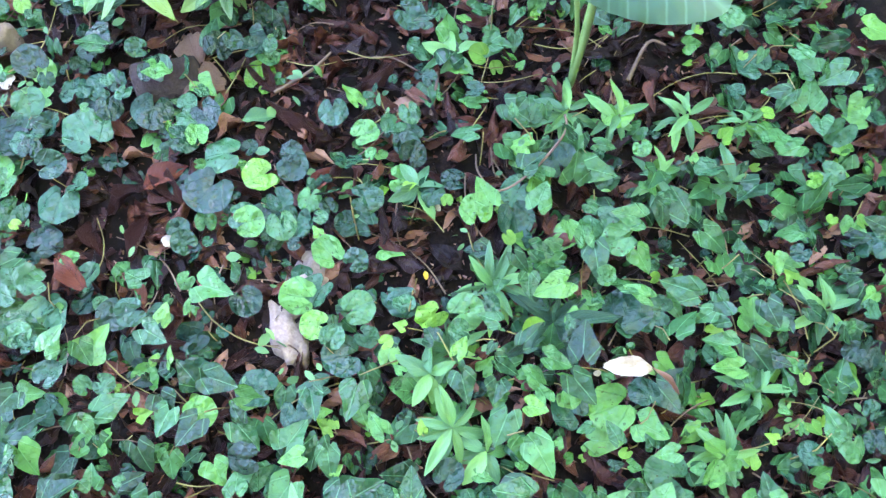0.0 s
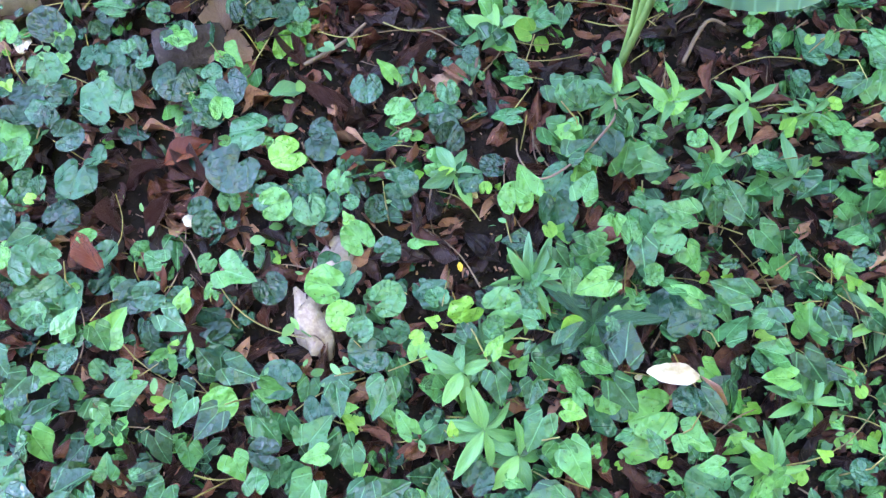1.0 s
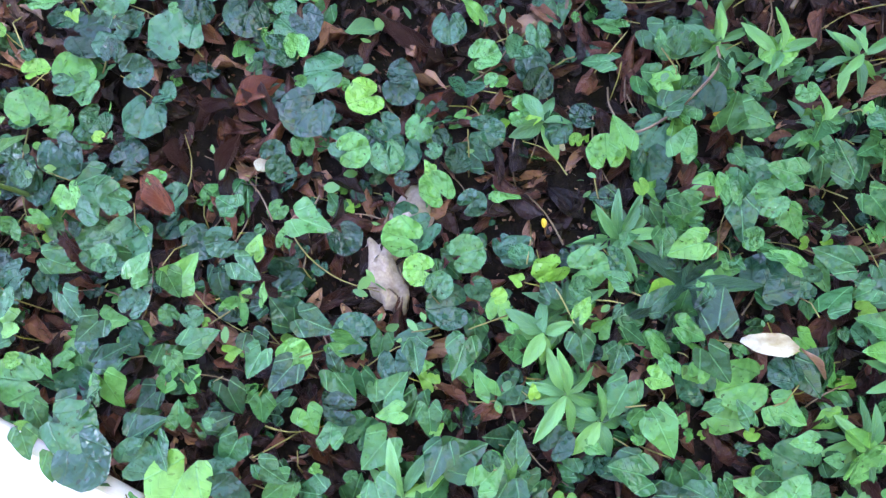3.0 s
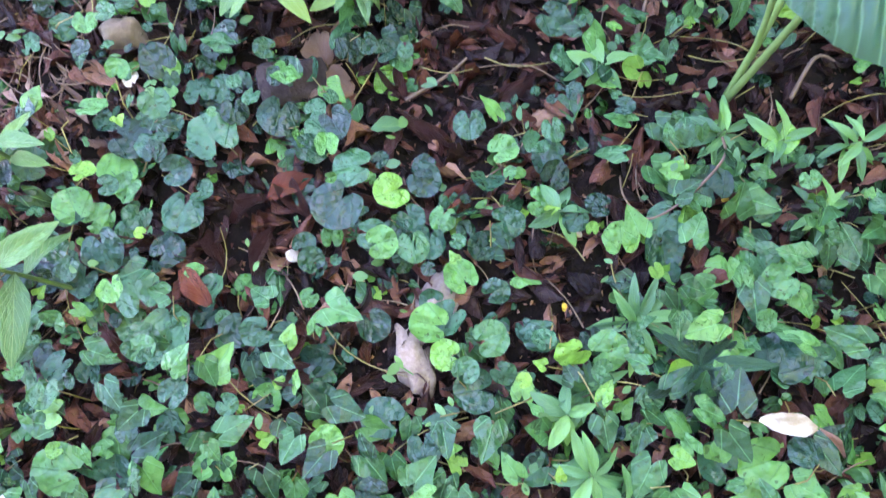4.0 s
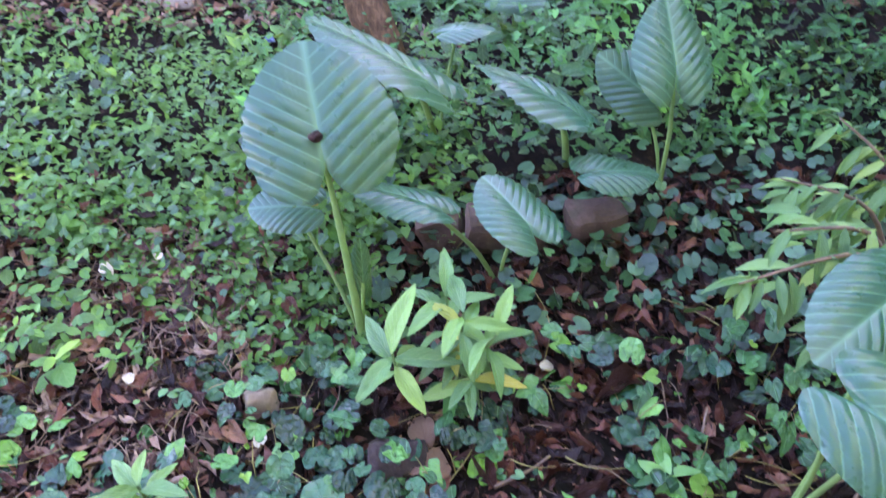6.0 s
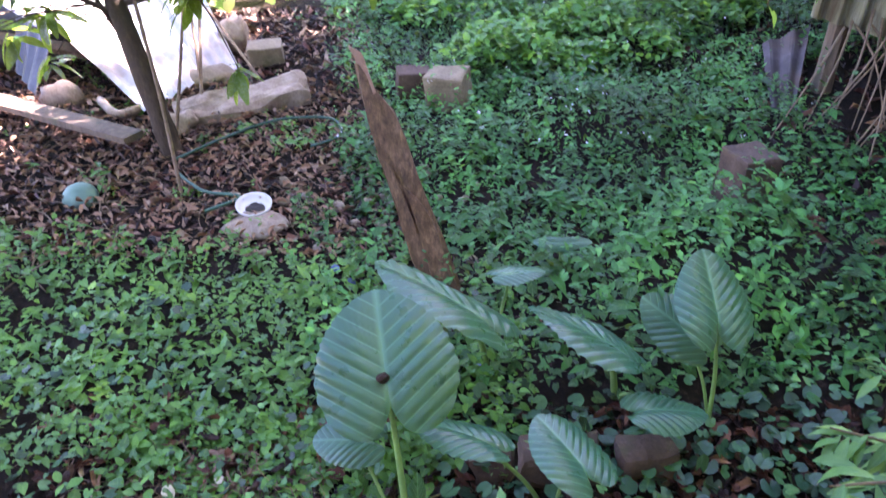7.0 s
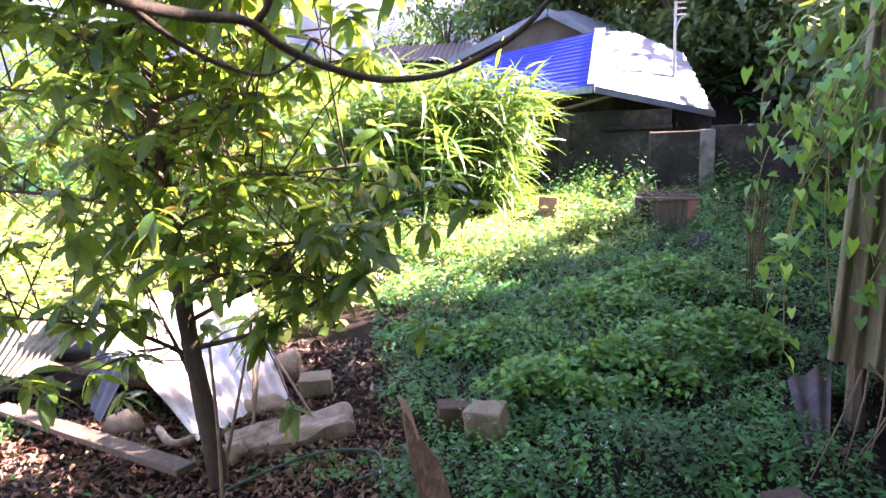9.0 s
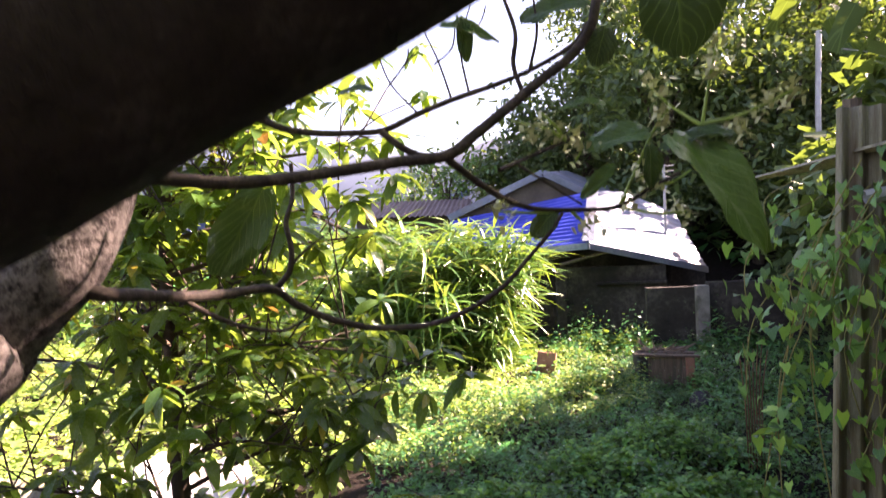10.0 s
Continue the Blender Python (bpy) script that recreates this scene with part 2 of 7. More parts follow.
M_DEAD = leaf_material("dead_leaf", G((0.0, (0.006, 0.003, 0.003)), (0.4, (0.026, 0.009, 0.007)), (0.72, (0.092, 0.031, 0.019)), (0.92, (0.18, 0.07, 0.042)), (1.0, (0.33, 0.18, 0.11))), side=3.0, vein=(0.12, 0.055, 0.035), vein_mix=0.2, rough=0.36, glow=0.0, spots=0.6, bump=1.0, spec=0.3)
# dry tan leaves, brightened further to hold the sunlight on the mulch
M_DRY_SUNLIT = leaf_material("dry_sunlit_leaf", G((0.0, (0.03, 0.018, 0.014)), (0.3, (0.11, 0.06, 0.042)), (0.7, (0.25, 0.155, 0.105)), (1.0, (0.48, 0.35, 0.25))), side=3.0, vein=(0.3, 0.2, 0.13), vein_mix=0.2, rough=0.55, glow=0.0, spots=0.5, bump=1.0, spec=0.25)
M_RED = leaf_material("red_leaf", G((0.0, (0.17, 0.040, 0.018)), (1.0, (0.21, 0.055, 0.025))), side=6.0, vein=(0.35, 0.14, 0.06), rough=0.22, glow=0.0, spots=0.5, bump=0.8)
M_TAN = leaf_material("tan_leaf", G((0.0, (0.30, 0.17, 0.10)), (1.0, (0.38, 0.22, 0.14))), side=5.0, vein=(0.2, 0.1, 0.06), rough=0.7, glow=0.0, spots=0.6, bump=1.0)
M_SOIL = rough_material("soil", G((0.32, (0.003, 0.002, 0.002)), (0.48, (0.010, 0.006, 0.005)), (0.58, (0.026, 0.016, 0.012)), (0.68, (0.10, 0.068, 0.05))), 30.0, 330.0, 0.85, 1.0, 0.02, stain=(0.008, 0.009, 0.006), spec=0.08)
M_BARK = rough_material("bark", G((0.3, (0.028, 0.020, 0.015)), (0.55, (0.085, 0.060, 0.042)), (0.75, (0.19, 0.145, 0.105))), 14.0, 90.0, 0.85, 0.9, 0.01, stretch=(1, 1, 0.35), stain=(0.07, 0.065, 0.05))
M_BARK_NEAR = rough_material("near_bark", G((0.36, (0.022, 0.017, 0.016)), (0.45, (0.12, 0.10, 0.09)), (0.56, (0.30, 0.265, 0.24))), 120.0, 420.0, 0.9, 0.9, 0.004, stain=(0.02, 0.016, 0.015))
# darker than the trunk's bark: the branches' silhouette is put into the colour
M_BRANCH = rough_material("branch_bark", G((0.32, (0.028, 0.021, 0.017)), (0.5, (0.065, 0.049, 0.039)), (0.66, (0.18, 0.14, 0.11))), 60.0, 320.0, 0.8, 0.8, 0.003)
# near bark made darker: the limb's shade is put into this colour
M_SHADED_BARK_STONE = rough_material("shaded_bark_dark_stone", G((0.3, (0.018, 0.013, 0.012)), (0.52, (0.055, 0.040, 0.038)), (0.7, (0.13, 0.105, 0.10))), 34.0, 190.0, 0.9, 1.0, 0.008)
M_TWIG = rough_material("twig", G((0.3, (0.09, 0.06, 0.04)), (0.6, (0.24, 0.17, 0.11)), (0.8, (0.42, 0.33, 0.24))), 20.0, 120.0, 0.8, 0.5, 0.003)
M_WOOD = rough_material("old_wood", G((0.3, (0.06, 0.045, 0.035)), (0.55, (0.17, 0.125, 0.09)), (0.78, (0.32, 0.26, 0.2))), 7.0, 60.0, 0.85, 0.7, 0.006, stretch=(6, 6, 0.6), stain=(0.08, 0.09, 0.06))
M_STAKE = rough_material("split_wood", G((0.34, (0.035, 0.018, 0.010)), (0.5, (0.15, 0.082, 0.042)), (0.68, (0.36, 0.22, 0.12))), 9.0, 80.0, 0.75, 0.9, 0.008, stretch=(7, 7, 0.5))
M_STONE = rough_material("stone", G((0.3, (0.12, 0.09, 0.06)), (0.55, (0.29, 0.235, 0.16)), (0.75, (0.48, 0.41, 0.29))), 9.0, 90.0, 0.9, 0.8, 0.010, stain=(0.09, 0.09, 0.045))
M_PALE = rough_material("pale_stone", G((0.3, (0.17, 0.12, 0.09)), (0.5, (0.33, 0.26, 0.20)), (0.72, (0.55, 0.47, 0.40))), 18.0, 140.0, 0.85, 0.8, 0.006, stain=(0.13, 0.10, 0.07))
M_DARKSTONE = rough_material("dark_stone", G((0.3, (0.014, 0.014, 0.015)), (0.6, (0.040, 0.039, 0.040)), (0.8, (0.10, 0.096, 0.092))), 18.0, 120.0, 0.75, 0.7, 0.006)
M_CONCRETE = rough_material("concrete", G((0.3, (0.15, 0.135, 0.115)), (0.55, (0.30, 0.28, 0.25)), (0.78, (0.46, 0.44, 0.40))), 6.0, 120.0, 0.9, 0.5, 0.006, stain=(0.08, 0.085, 0.06))
M_BRICK = rough_material("brick_red", G((0.3, (0.19, 0.08, 0.05)), (0.6, (0.36, 0.18, 0.12)), (0.8, (0.5, 0.32, 0.24))), 9.0, 70.0, 0.9, 0.5, 0.006)
M_SLAB = rough_material("lime_white", G((0.3, (0.62, 0.58, 0.52)), (0.6, (0.8, 0.79, 0.76)), (0.8, (0.86, 0.85, 0.83))), 6.0, 60.0, 0.8, 0.3, 0.004)
M_METAL = rough_material("galvanised", G((0.3, (0.48, 0.48, 0.48)), (0.55, (0.70, 0.70, 0.70)), (0.78, (0.82, 0.82, 0.82))), 3.0, 40.0, 0.5, 0.15, 0.003, metal=0.15, stain=(0.36, 0.27, 0.20))
M_RUST = rough_material("rusty_sheet", G((0.3, (0.11, 0.095, 0.055)), (0.5, (0.24, 0.23, 0.15)), (0.75, (0.42, 0.41, 0.31))), 5.0, 50.0, 0.65, 0.3, 0.004, metal=0.1, stretch=(4, 4, 0.5), stain=(0.12, 0.085, 0.045))
M_DULL = rough_material("dull_sheet", G((0.3, (0.028, 0.021, 0.022)), (0.5, (0.06, 0.048, 0.05)), (0.75, (0.17, 0.145, 0.145))), 7.0, 60.0, 0.7, 0.3, 0.004, metal=0.1, stain=(0.10, 0.06, 0.04))
M_DARKIRON = rough_material("dark_iron", G((0.3, (0.02, 0.025, 0.035)), (0.55, (0.06, 0.07, 0.09)), (0.78, (0.14, 0.15, 0.18))), 5.0, 50.0, 0.5, 0.2, 0.003, metal=0.4)
M_ROOF = rough_material("roof_galvanised", G((0.3, (0.11, 0.14, 0.18)), (0.52, (0.20, 0.24, 0.30)), (0.72, (0.42, 0.46, 0.52))), 1.2, 14.0, 0.5, 0.15, 0.003, metal=0.4, stretch=(1, 3, 1), stain=(0.25, 0.22, 0.2))
M_BLUE = rough_material("roof_blue", G((0.3, (0.012, 0.03, 0.30)), (0.55, (0.02, 0.05, 0.48)), (0.78, (0.05, 0.11, 0.62))), 2.0, 18.0, 0.5, 0.15, 0.003)
M_ROOF_RUST = rough_material("roof_rust", G((0.3, (0.12, 0.08, 0.07)), (0.6, (0.22, 0.16, 0.14)), (0.8, (0.3, 0.24, 0.21))), 2.0, 20.0, 0.7, 0.2, 0.003)
# shade under the eaves is put into this dark plaster, besides its stains
M_WALL_SHADED = rough_material("shaded_old_plaster", G((0.3, (0.014, 0.012, 0.010)), (0.5, (0.042, 0.037, 0.031)), (0.75, (0.17, 0.155, 0.13))), 1.6, 18.0, 0.9, 0.4, 0.01, stain=(0.014, 0.013, 0.012))
M_GABLE = rough_material("gable_board", G((0.3, (0.06, 0.048, 0.042)), (0.7, (0.15, 0.13, 0.115))), 2.0, 20.0, 0.9, 0.3, 0.01)
M_PETAL = rough_material("petal", G((0.3, (0.50, 0.45, 0.30)), (0.7, (0.76, 0.72, 0.55))), 30.0, 120.0, 0.6, 0.6, 0.003, stain=(0.33, 0.24, 0.11))
M_BLOOM = rough_material("blossom", G((0.3, (0.66, 0.70, 0.30)), (0.7, (0.86, 0.86, 0.56))), 60.0, 200.0, 0.6, 0.2, 0.002)
M_YELLOW = rough_material("yellow_bit", G((0.3, (0.55, 0.34, 0.02)), (0.7, (0.70, 0.50, 0.06))), 20.0, 90.0, 0.6, 0.3, 0.002)
M_CHINA = rough_material("china", G((0.3, (0.70, 0.70, 0.68)), (0.7, (0.82, 0.82, 0.80))), 8.0, 40.0, 0.3, 0.1, 0.002)
M_TEAL = rough_material("teal_plastic", G((0.3, (0.09, 0.19, 0.15)), (0.7, (0.15, 0.27, 0.21))), 8.0, 40.0, 0.5, 0.1, 0.002, stain=(0.12, 0.12, 0.09))
M_MOSSY = rough_material("mossy_block", G((0.3, (0.04, 0.026, 0.020)), (0.55, (0.11, 0.072, 0.056)), (0.78, (0.22, 0.16, 0.125))), 14.0, 130.0, 0.92, 0.9, 0.012, stain=(0.03, 0.05, 0.016))
M_HOSE = rough_material("hose_green", G((0.3, (0.015, 0.07, 0.05)), (0.7, (0.035, 0.12, 0.085))), 10.0, 60.0, 0.5, 0.1, 0.002)
M_BLUEBIT = rough_material("blue_plastic", G((0.3, (0.04, 0.08, 0.2)), (0.7, (0.12, 0.18, 0.32))), 20.0, 60.0, 0.4, 0.1, 0.002)
M_STEM = rough_material("green_stem", G((0.3, (0.10, 0.22, 0.055)), (0.7, (0.20, 0.37, 0.12))), 20.0, 90.0, 0.5, 0.15, 0.002)
M_LIMESTEM = rough_material("lime_stem", G((0.3, (0.22, 0.40, 0.06)), (0.7, (0.40, 0.56, 0.12))), 40.0, 160.0, 0.5, 0.15, 0.002)
M_VINESTEM = rough_material("vine_stem", G((0.3, (0.16, 0.14, 0.04)), (0.7, (0.34, 0.32, 0.10))), 20.0, 90.0, 0.6, 0.15, 0.002)
M_POLE = rough_material("steel_pole", G((0.3, (0.30, 0.31, 0.32)), (0.7, (0.5, 0.5, 0.5))), 6.0, 40.0, 0.5, 0.1, 0.002, metal=0.4)
M_FLOWER = rough_material("weed_flower", G((0.3, (0.55, 0.55, 0.60)), (0.7, (0.75, 0.75, 0.78))), 30.0, 90.0, 0.8, 0.2, 0.002)
# distance haze is put into the ridge's colour as blue
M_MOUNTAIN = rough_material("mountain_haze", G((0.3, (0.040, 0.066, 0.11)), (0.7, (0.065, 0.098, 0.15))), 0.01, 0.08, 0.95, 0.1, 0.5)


# ---- mesh helpers ----
def mesh_of(name, verts, quads, mat=None, uv=None, smooth=True):
    """A mesh from arrays of vertices and quads; uv is per vertex."""
    verts, quads = np.asarray(verts, np.float32), np.asarray(quads, np.int32)
    me = bpy.data.meshes.new(name)
    me.vertices.add(len(verts))
    me.vertices.foreach_set("co", verts.ravel())
    me.loops.add(quads.size)
    me.loops.foreach_set("vertex_index", quads.ravel())
    me.polygons.add(len(quads))
    me.polygons.foreach_set("loop_start", np.arange(0, quads.size, 4, dtype=np.int32))
    me.polygons.foreach_set("use_smooth", np.full(len(quads), smooth))
    if uv is not None:
        me.uv_layers.new(name="blade").data.foreach_set("uv", np.asarray(uv, np.float32)[quads.ravel()].ravel())
    me.update(calc_edges=True)
    me.validate()
    if mat:
        me.materials.append(mat)
    return me


def thing(name, label, category, at=(0, 0, 0), group="", kind=""):
    """An Empty at a thing's base."""
    ob = new(name)
    ob.location = at
    ob.empty_display_size = 0.05
    return tagged(ob, label, category, group, kind)


def under(ob, parent):
    """Makes ob, whose mesh is in world metres, a part of a thing."""
    ob.parent = parent
    base = Vector(parent.location)
    up = parent.parent
    while up:
        base += Vector(up.location)
        up = up.parent
    ob.matrix_parent_inverse = Matrix.Translation(-base)
    return ob


def mesh_part(name, me, parent, label=""):
    ob = under(new(name, me), parent)
    return tagged(ob, label)


def part(name, bm, material, parent, label="", smooth=False):
    """Links a bmesh, in world metres, as one mesh object under a thing or a part."""
    me = bpy.data.meshes.new(name)
    for f in bm.faces:
        f.smooth = smooth
    bm.to_mesh(me)
    bm.free()
    me.materials.append(material)
    return mesh_part(name, me, parent, label)


def alone(name, bm, material, label, category, group="", kind="", smooth=False):
    """A thing of one mesh: its origin goes to its base."""
    lo = min(v.co.z for v in bm.verts)
    c = sum((v.co for v in bm.verts), Vector()) / len(bm.verts)
    c.z = lo
    bmesh.ops.translate(bm, vec=-c, verts=bm.verts)
    me = bpy.data.meshes.new(name)
    for f in bm.faces:
        f.smooth = smooth
    bm.to_mesh(me)
    bm.free()
    me.materials.append(material)
    ob = new(name, me)
    ob.location = c
    return tagged(ob, label, category, group, kind)


def as_bm(me):
    bm = bmesh.new()
    bm.from_mesh(me)
    bpy.data.meshes.remove(me)
    return bm


def blade(rows, cols, width_at, lobe=0.0, fold=0.15, droop=0.15, ripple=0.0, teeth=0.0):
    """A leaf of length 1 and width 1 along +y, its face to +z: vertices, quads and blade coordinates."""
    verts, uv = [], []
    for i in range(rows + 1):
        v = i / rows
        for j in range(cols + 1):
            u = 2 * j / cols - 1
            w = width_at(v) * 0.5
            y = v - lobe * abs(u) ** 1.4 * (1 - v) ** 3
            x = u * w
            if teeth and abs(u) == 1:
                x *= 1 + teeth * (1 if i % 2 else -1)
            z = fold * abs(x) - droop * v * v - droop * 0.5 * abs(u) ** 2 * w + ripple * math.sin(9 * v + 4 * abs(u)) * abs(u)
            verts.append((x, y, z))
            uv.append(((u + 1) / 2, v))
    quads = [(i * (cols + 1) + j, i * (cols + 1) + j + 1, (i + 1) * (cols + 1) + j + 1, (i + 1) * (cols + 1) + j) for i in range(rows) for j in range(cols)]
    return np.array(verts), np.array(quads), np.array(uv)


def profile(*pairs):
    """Half-width of a blade along its length, by straight lines through pairs of place and width."""
    at, width = pairs[0::2], pairs[1::2]
    return lambda v: float(np.interp(v, at, width))


W_POINT = profile(0, 0.70, 0.1, 0.98, 0.2, 1.0, 0.35, 0.82, 0.5, 0.62, 0.7, 0.38, 0.85, 0.20, 1, 0.01)
W_LANCE = lambda v: max(0.02, math.sin(math.pi * min(1, v * 0.96 + 0.02)) ** 0.8)
W_STRAP = lambda v: max(0.02, min(1, 6 * v + 0.2) * (1 - v ** 2.2))
W_OVAL = lambda v: max(0.03, math.sin(math.pi * (v * 0.94 + 0.03)) ** 0.6)

B_SMALL = blade(3, 2, profile(0, 0.55, 0.25, 1.0, 0.55, 0.8, 0.8, 0.42, 1, 0.03), 0.12, 0.3, 0.25)
B_WEED = blade(3, 2, W_OVAL, 0.0, 0.2, 0.25)
B_LANCE = blade(5, 2, W_LANCE, 0.0, 0.3, 0.3)
B_TREE = blade(4, 2, W_OVAL, 0.0, 0.25, 0.35)
B_STRAP = blade(5, 2, W_STRAP, 0.0, 0.3, 0.55)
B_HEART = blade(4, 4, W_POINT, 0.3, 0.2, 0.25, 0.03)
B_TUFT = blade(2, 2, W_OVAL, 0.0, 0.2, 0.25)
B_BIT = blade(2, 2, profile(0, 0.55, 0.3, 1.0, 0.65, 0.7, 1, 0.03), 0.12, 0.3, 0.25)
B_FAR = blade(1, 2, lambda v: 0.9 if v < 0.5 else 0.5, 0.0, 0.2, 0.3)


def crumpled(shape, seed, amount):
    """The same blade, crumpled."""
    verts, quads, uv = shape
    out = [Vector(p) + noise.noise_vector(Vector(p) * 4.5 + Vector((seed * 7.7, seed, 0))) * amount for p in verts]
    return np.array(out), quads, uv


def fan_leaf(radius_at, spokes, rings, seed, cup, pucker, droop):
    """A leaf of length about 1 along +y from its stalk, veins fanning out, puckered between them."""
    verts, uv = [], []
    for i in range(rings + 1):
        for k in range(spokes):
            a = 2 * math.pi * k / spokes
            r = radius_at(a if a <= math.pi else a - 2 * math.pi) * i / rings
            x, y = math.sin(a) * r, 0.42 + math.cos(a) * r
            phi, far = math.atan2(x, y + 0.02), math.hypot(x, y)
            z = pucker * far * math.cos(phi / 4.4 * 7 * 2 * math.pi + math.pi) + cup * x * x - droop * far * far
            z += 0.10 * (i / rings) ** 2 * noise.noise(Vector((x * 2.6, y * 2.6, seed * 3.3)))
            verts.append((x * (1 + 0.08 * noise.noise(Vector((seed, y * 2, 0)))), y, z))
            uv.append((phi / 4.4 + 0.5, far))
    quads = [(i * spokes + k, i * spokes + (k + 1) % spokes, (i + 1) * spokes + (k + 1) % spokes, (i + 1) * spokes + k) for i in range(rings) for k in range(spokes)]
    return np.array(verts), np.array(quads)[:, ::-1], np.array(uv)


def round_outline(a):
    return (0.50 + 0.03 * math.cos(a) - 0.012 * math.cos(7 * a)) * (1 - 0.78 * math.exp(-((math.pi - abs(a)) / 0.24) ** 2))


def ivy_outline(side, sharp):
    """Radius of a three-lobed or arrow-shaped leaf by angle from its tip."""
    def radius(a):
        b = abs(a)
        tip = 0.30 * math.exp(-(b / 0.42) ** 1.3)
        lobe = side * math.exp(-((b - 1.85) / 0.5) ** 2)
        ear = 0.10 * math.exp(-((b - 2.55) / 0.3) ** 2)
        return (0.33 + tip + lobe + ear) * (1 - sharp * math.exp(-((math.pi - b) / 0.26) ** 2))
    return radius


B_DEAD = [crumpled(blade(6, 4, w, 0, f, d, r), s, c) for s, (w, f, d, r, c) in enumerate(((W_LANCE, 0.5, 0.2, 0.05, 0.10), (W_OVAL, -0.4, -0.25, 0.08, 0.14), (W_LANCE, 0.9, 0.4, 0.1, 0.16)))]

B_CHIP = [crumpled(blade(3, 2, W_LANCE, 0, f, d, 0.05), k, 0.12) for k, (f, d) in enumerate(((0.5, 0.2), (-0.4, -0.25), (0.9, 0.4)))]
B_ROUND = [fan_leaf(round_outline, 24, 3, s, c, p, d) for s, (c, p, d) in enumerate(((0.2, 0.035, 0.02), (-0.2, 0.045, 0.10), (0.45, 0.035, 0.05), (-0.1, 0.055, 0.18), (0.6, 0.045, 0.0)))]
B_LOW = {"round": fan_leaf(round_outline, 14, 2, 0, 0.2, 0.05, 0.05), "point": fan_leaf(ivy_outline(0.08, 0.6), 18, 2, 9, 0.3, 0.03, 0.15)}
B_POINT = [fan_leaf(ivy_outline(w, 0.6), 26, 3, s + 9, c, p, d) for s, (w, c, p, d) in enumerate(((0.10, 0.4, 0.03, 0.12), (0.06, -0.3, 0.03, 0.2), (0.15, 0.7, 0.04, 0.1), (0.03, 0.3, 0.03, 0.3), (0.08, -0.1, 0.04, 0.35)))]


def turns(yaw, pitch, roll):
    """Rotation matrices for arrays of heading, rise of the tip and roll, in radians."""
    cy, sy, cp, sp, cr, sr = np.cos(yaw), np.sin(yaw), np.cos(pitch), np.sin(pitch), np.cos(roll), np.sin(roll)
    zero, one = np.zeros_like(cy), np.ones_like(cy)
    rz = np.stack([cy, -sy, zero, sy, cy, zero, zero, zero, one], -1).reshape(-1, 3, 3)
    rx = np.stack([one, zero, zero, zero, cp, -sp, zero, sp, cp], -1).reshape(-1, 3, 3)
    ry = np.stack([cr, zero, sr, zero, one, zero, -sr, zero, cr], -1).reshape(-1, 3, 3)
    return rz @ rx @ ry


def leaves(name, shape, at, yaw, pitch, roll, length, width, mat):
    """Many leaves of one shape joined in one mesh. width is a share of the length."""
    verts, quads, uv = shape
    at = np.asarray(at, float)
    n = len(at)
    full = lambda a: np.broadcast_to(np.asarray(a, float), (n,))
    length, width = full(length), full(width)
    local = verts[None] * np.stack([length * width, length, length], -1)[:, None]
    out = np.einsum("nij,nkj->nki", turns(full(yaw), full(pitch), full(roll)), local) + at[:, None]
    faces = quads[None] + (np.arange(n) * len(verts))[:, None, None]
    return mesh_of(name, out.reshape(-1, 3), faces.reshape(-1, 4), mat, np.tile(uv, (n, 1)))


def tube_arrays(points, radii, sides=6):
    pts = [Vector(p) for p in points]
    verts, quads = [], []
    first = (pts[1] - pts[0]).normalized()
    a = first.cross(Vector((0.13, 0.21, 0.97)) if abs(first.z) < 0.9 else Vector((1, 0.1, 0))).normalized()
    for i, p in enumerate(pts):
        along = (pts[min(i + 1, len(pts) - 1)] - pts[max(i - 1, 0)]).normalized()
        a = (a - along * a.dot(along)).normalized()
        b = along.cross(a)
        for k in range(sides):
            t = 2 * math.pi * k / sides
            verts.append(p + (a * math.cos(t) + b * math.sin(t)) * radii[i])
    for i in range(len(pts) - 1):
        for k in range(sides):
            quads.append((i * sides + k, i * sides + (k + 1) % sides, (i + 1) * sides + (k + 1) % sides, (i + 1) * sides + k))
    return np.array(verts), np.array(quads)


def smooth_line(points, steps=5):
    """A Catmull-Rom line through points."""
    p = [Vector(points[0])] + [Vector(q) for q in points] + [Vector(points[-1])]
    out = []
    for i in range(1, len(p) - 2):
        for s in range(steps):
            t = s / steps
            out.append(0.5 * (2 * p[i] + (p[i + 1] - p[i - 1]) * t + (2 * p[i - 1] - 5 * p[i] + 4 * p[i + 1] - p[i + 2]) * t * t + (3 * p[i] - p[i - 1] - 3 * p[i + 1] + p[i + 2]) * t ** 3))
    return out + [p[-2]]


def stick(points, r0, r1, sides=8, steps=5, knots=0.0):
    line = smooth_line(points, steps)
    n = len(line)
    radii = [r0 + (r1 - r0) * i / (n - 1) for i in range(n)]
    if knots:
        radii = [r * (1 + knots * noise.noise(q * 9)) for r, q in zip(radii, line)]
    return tube_arrays(line, radii, sides)


def joined(name, arrays, mat):
    """One mesh from several pairs of vertices and quads."""
    v, q, k = [], [], 0
    for verts, quads in arrays:
        v.append(verts), q.append(np.asarray(quads) + k)
        k += len(verts)
    return mesh_of(name, np.concatenate(v), np.concatenate(q), mat)


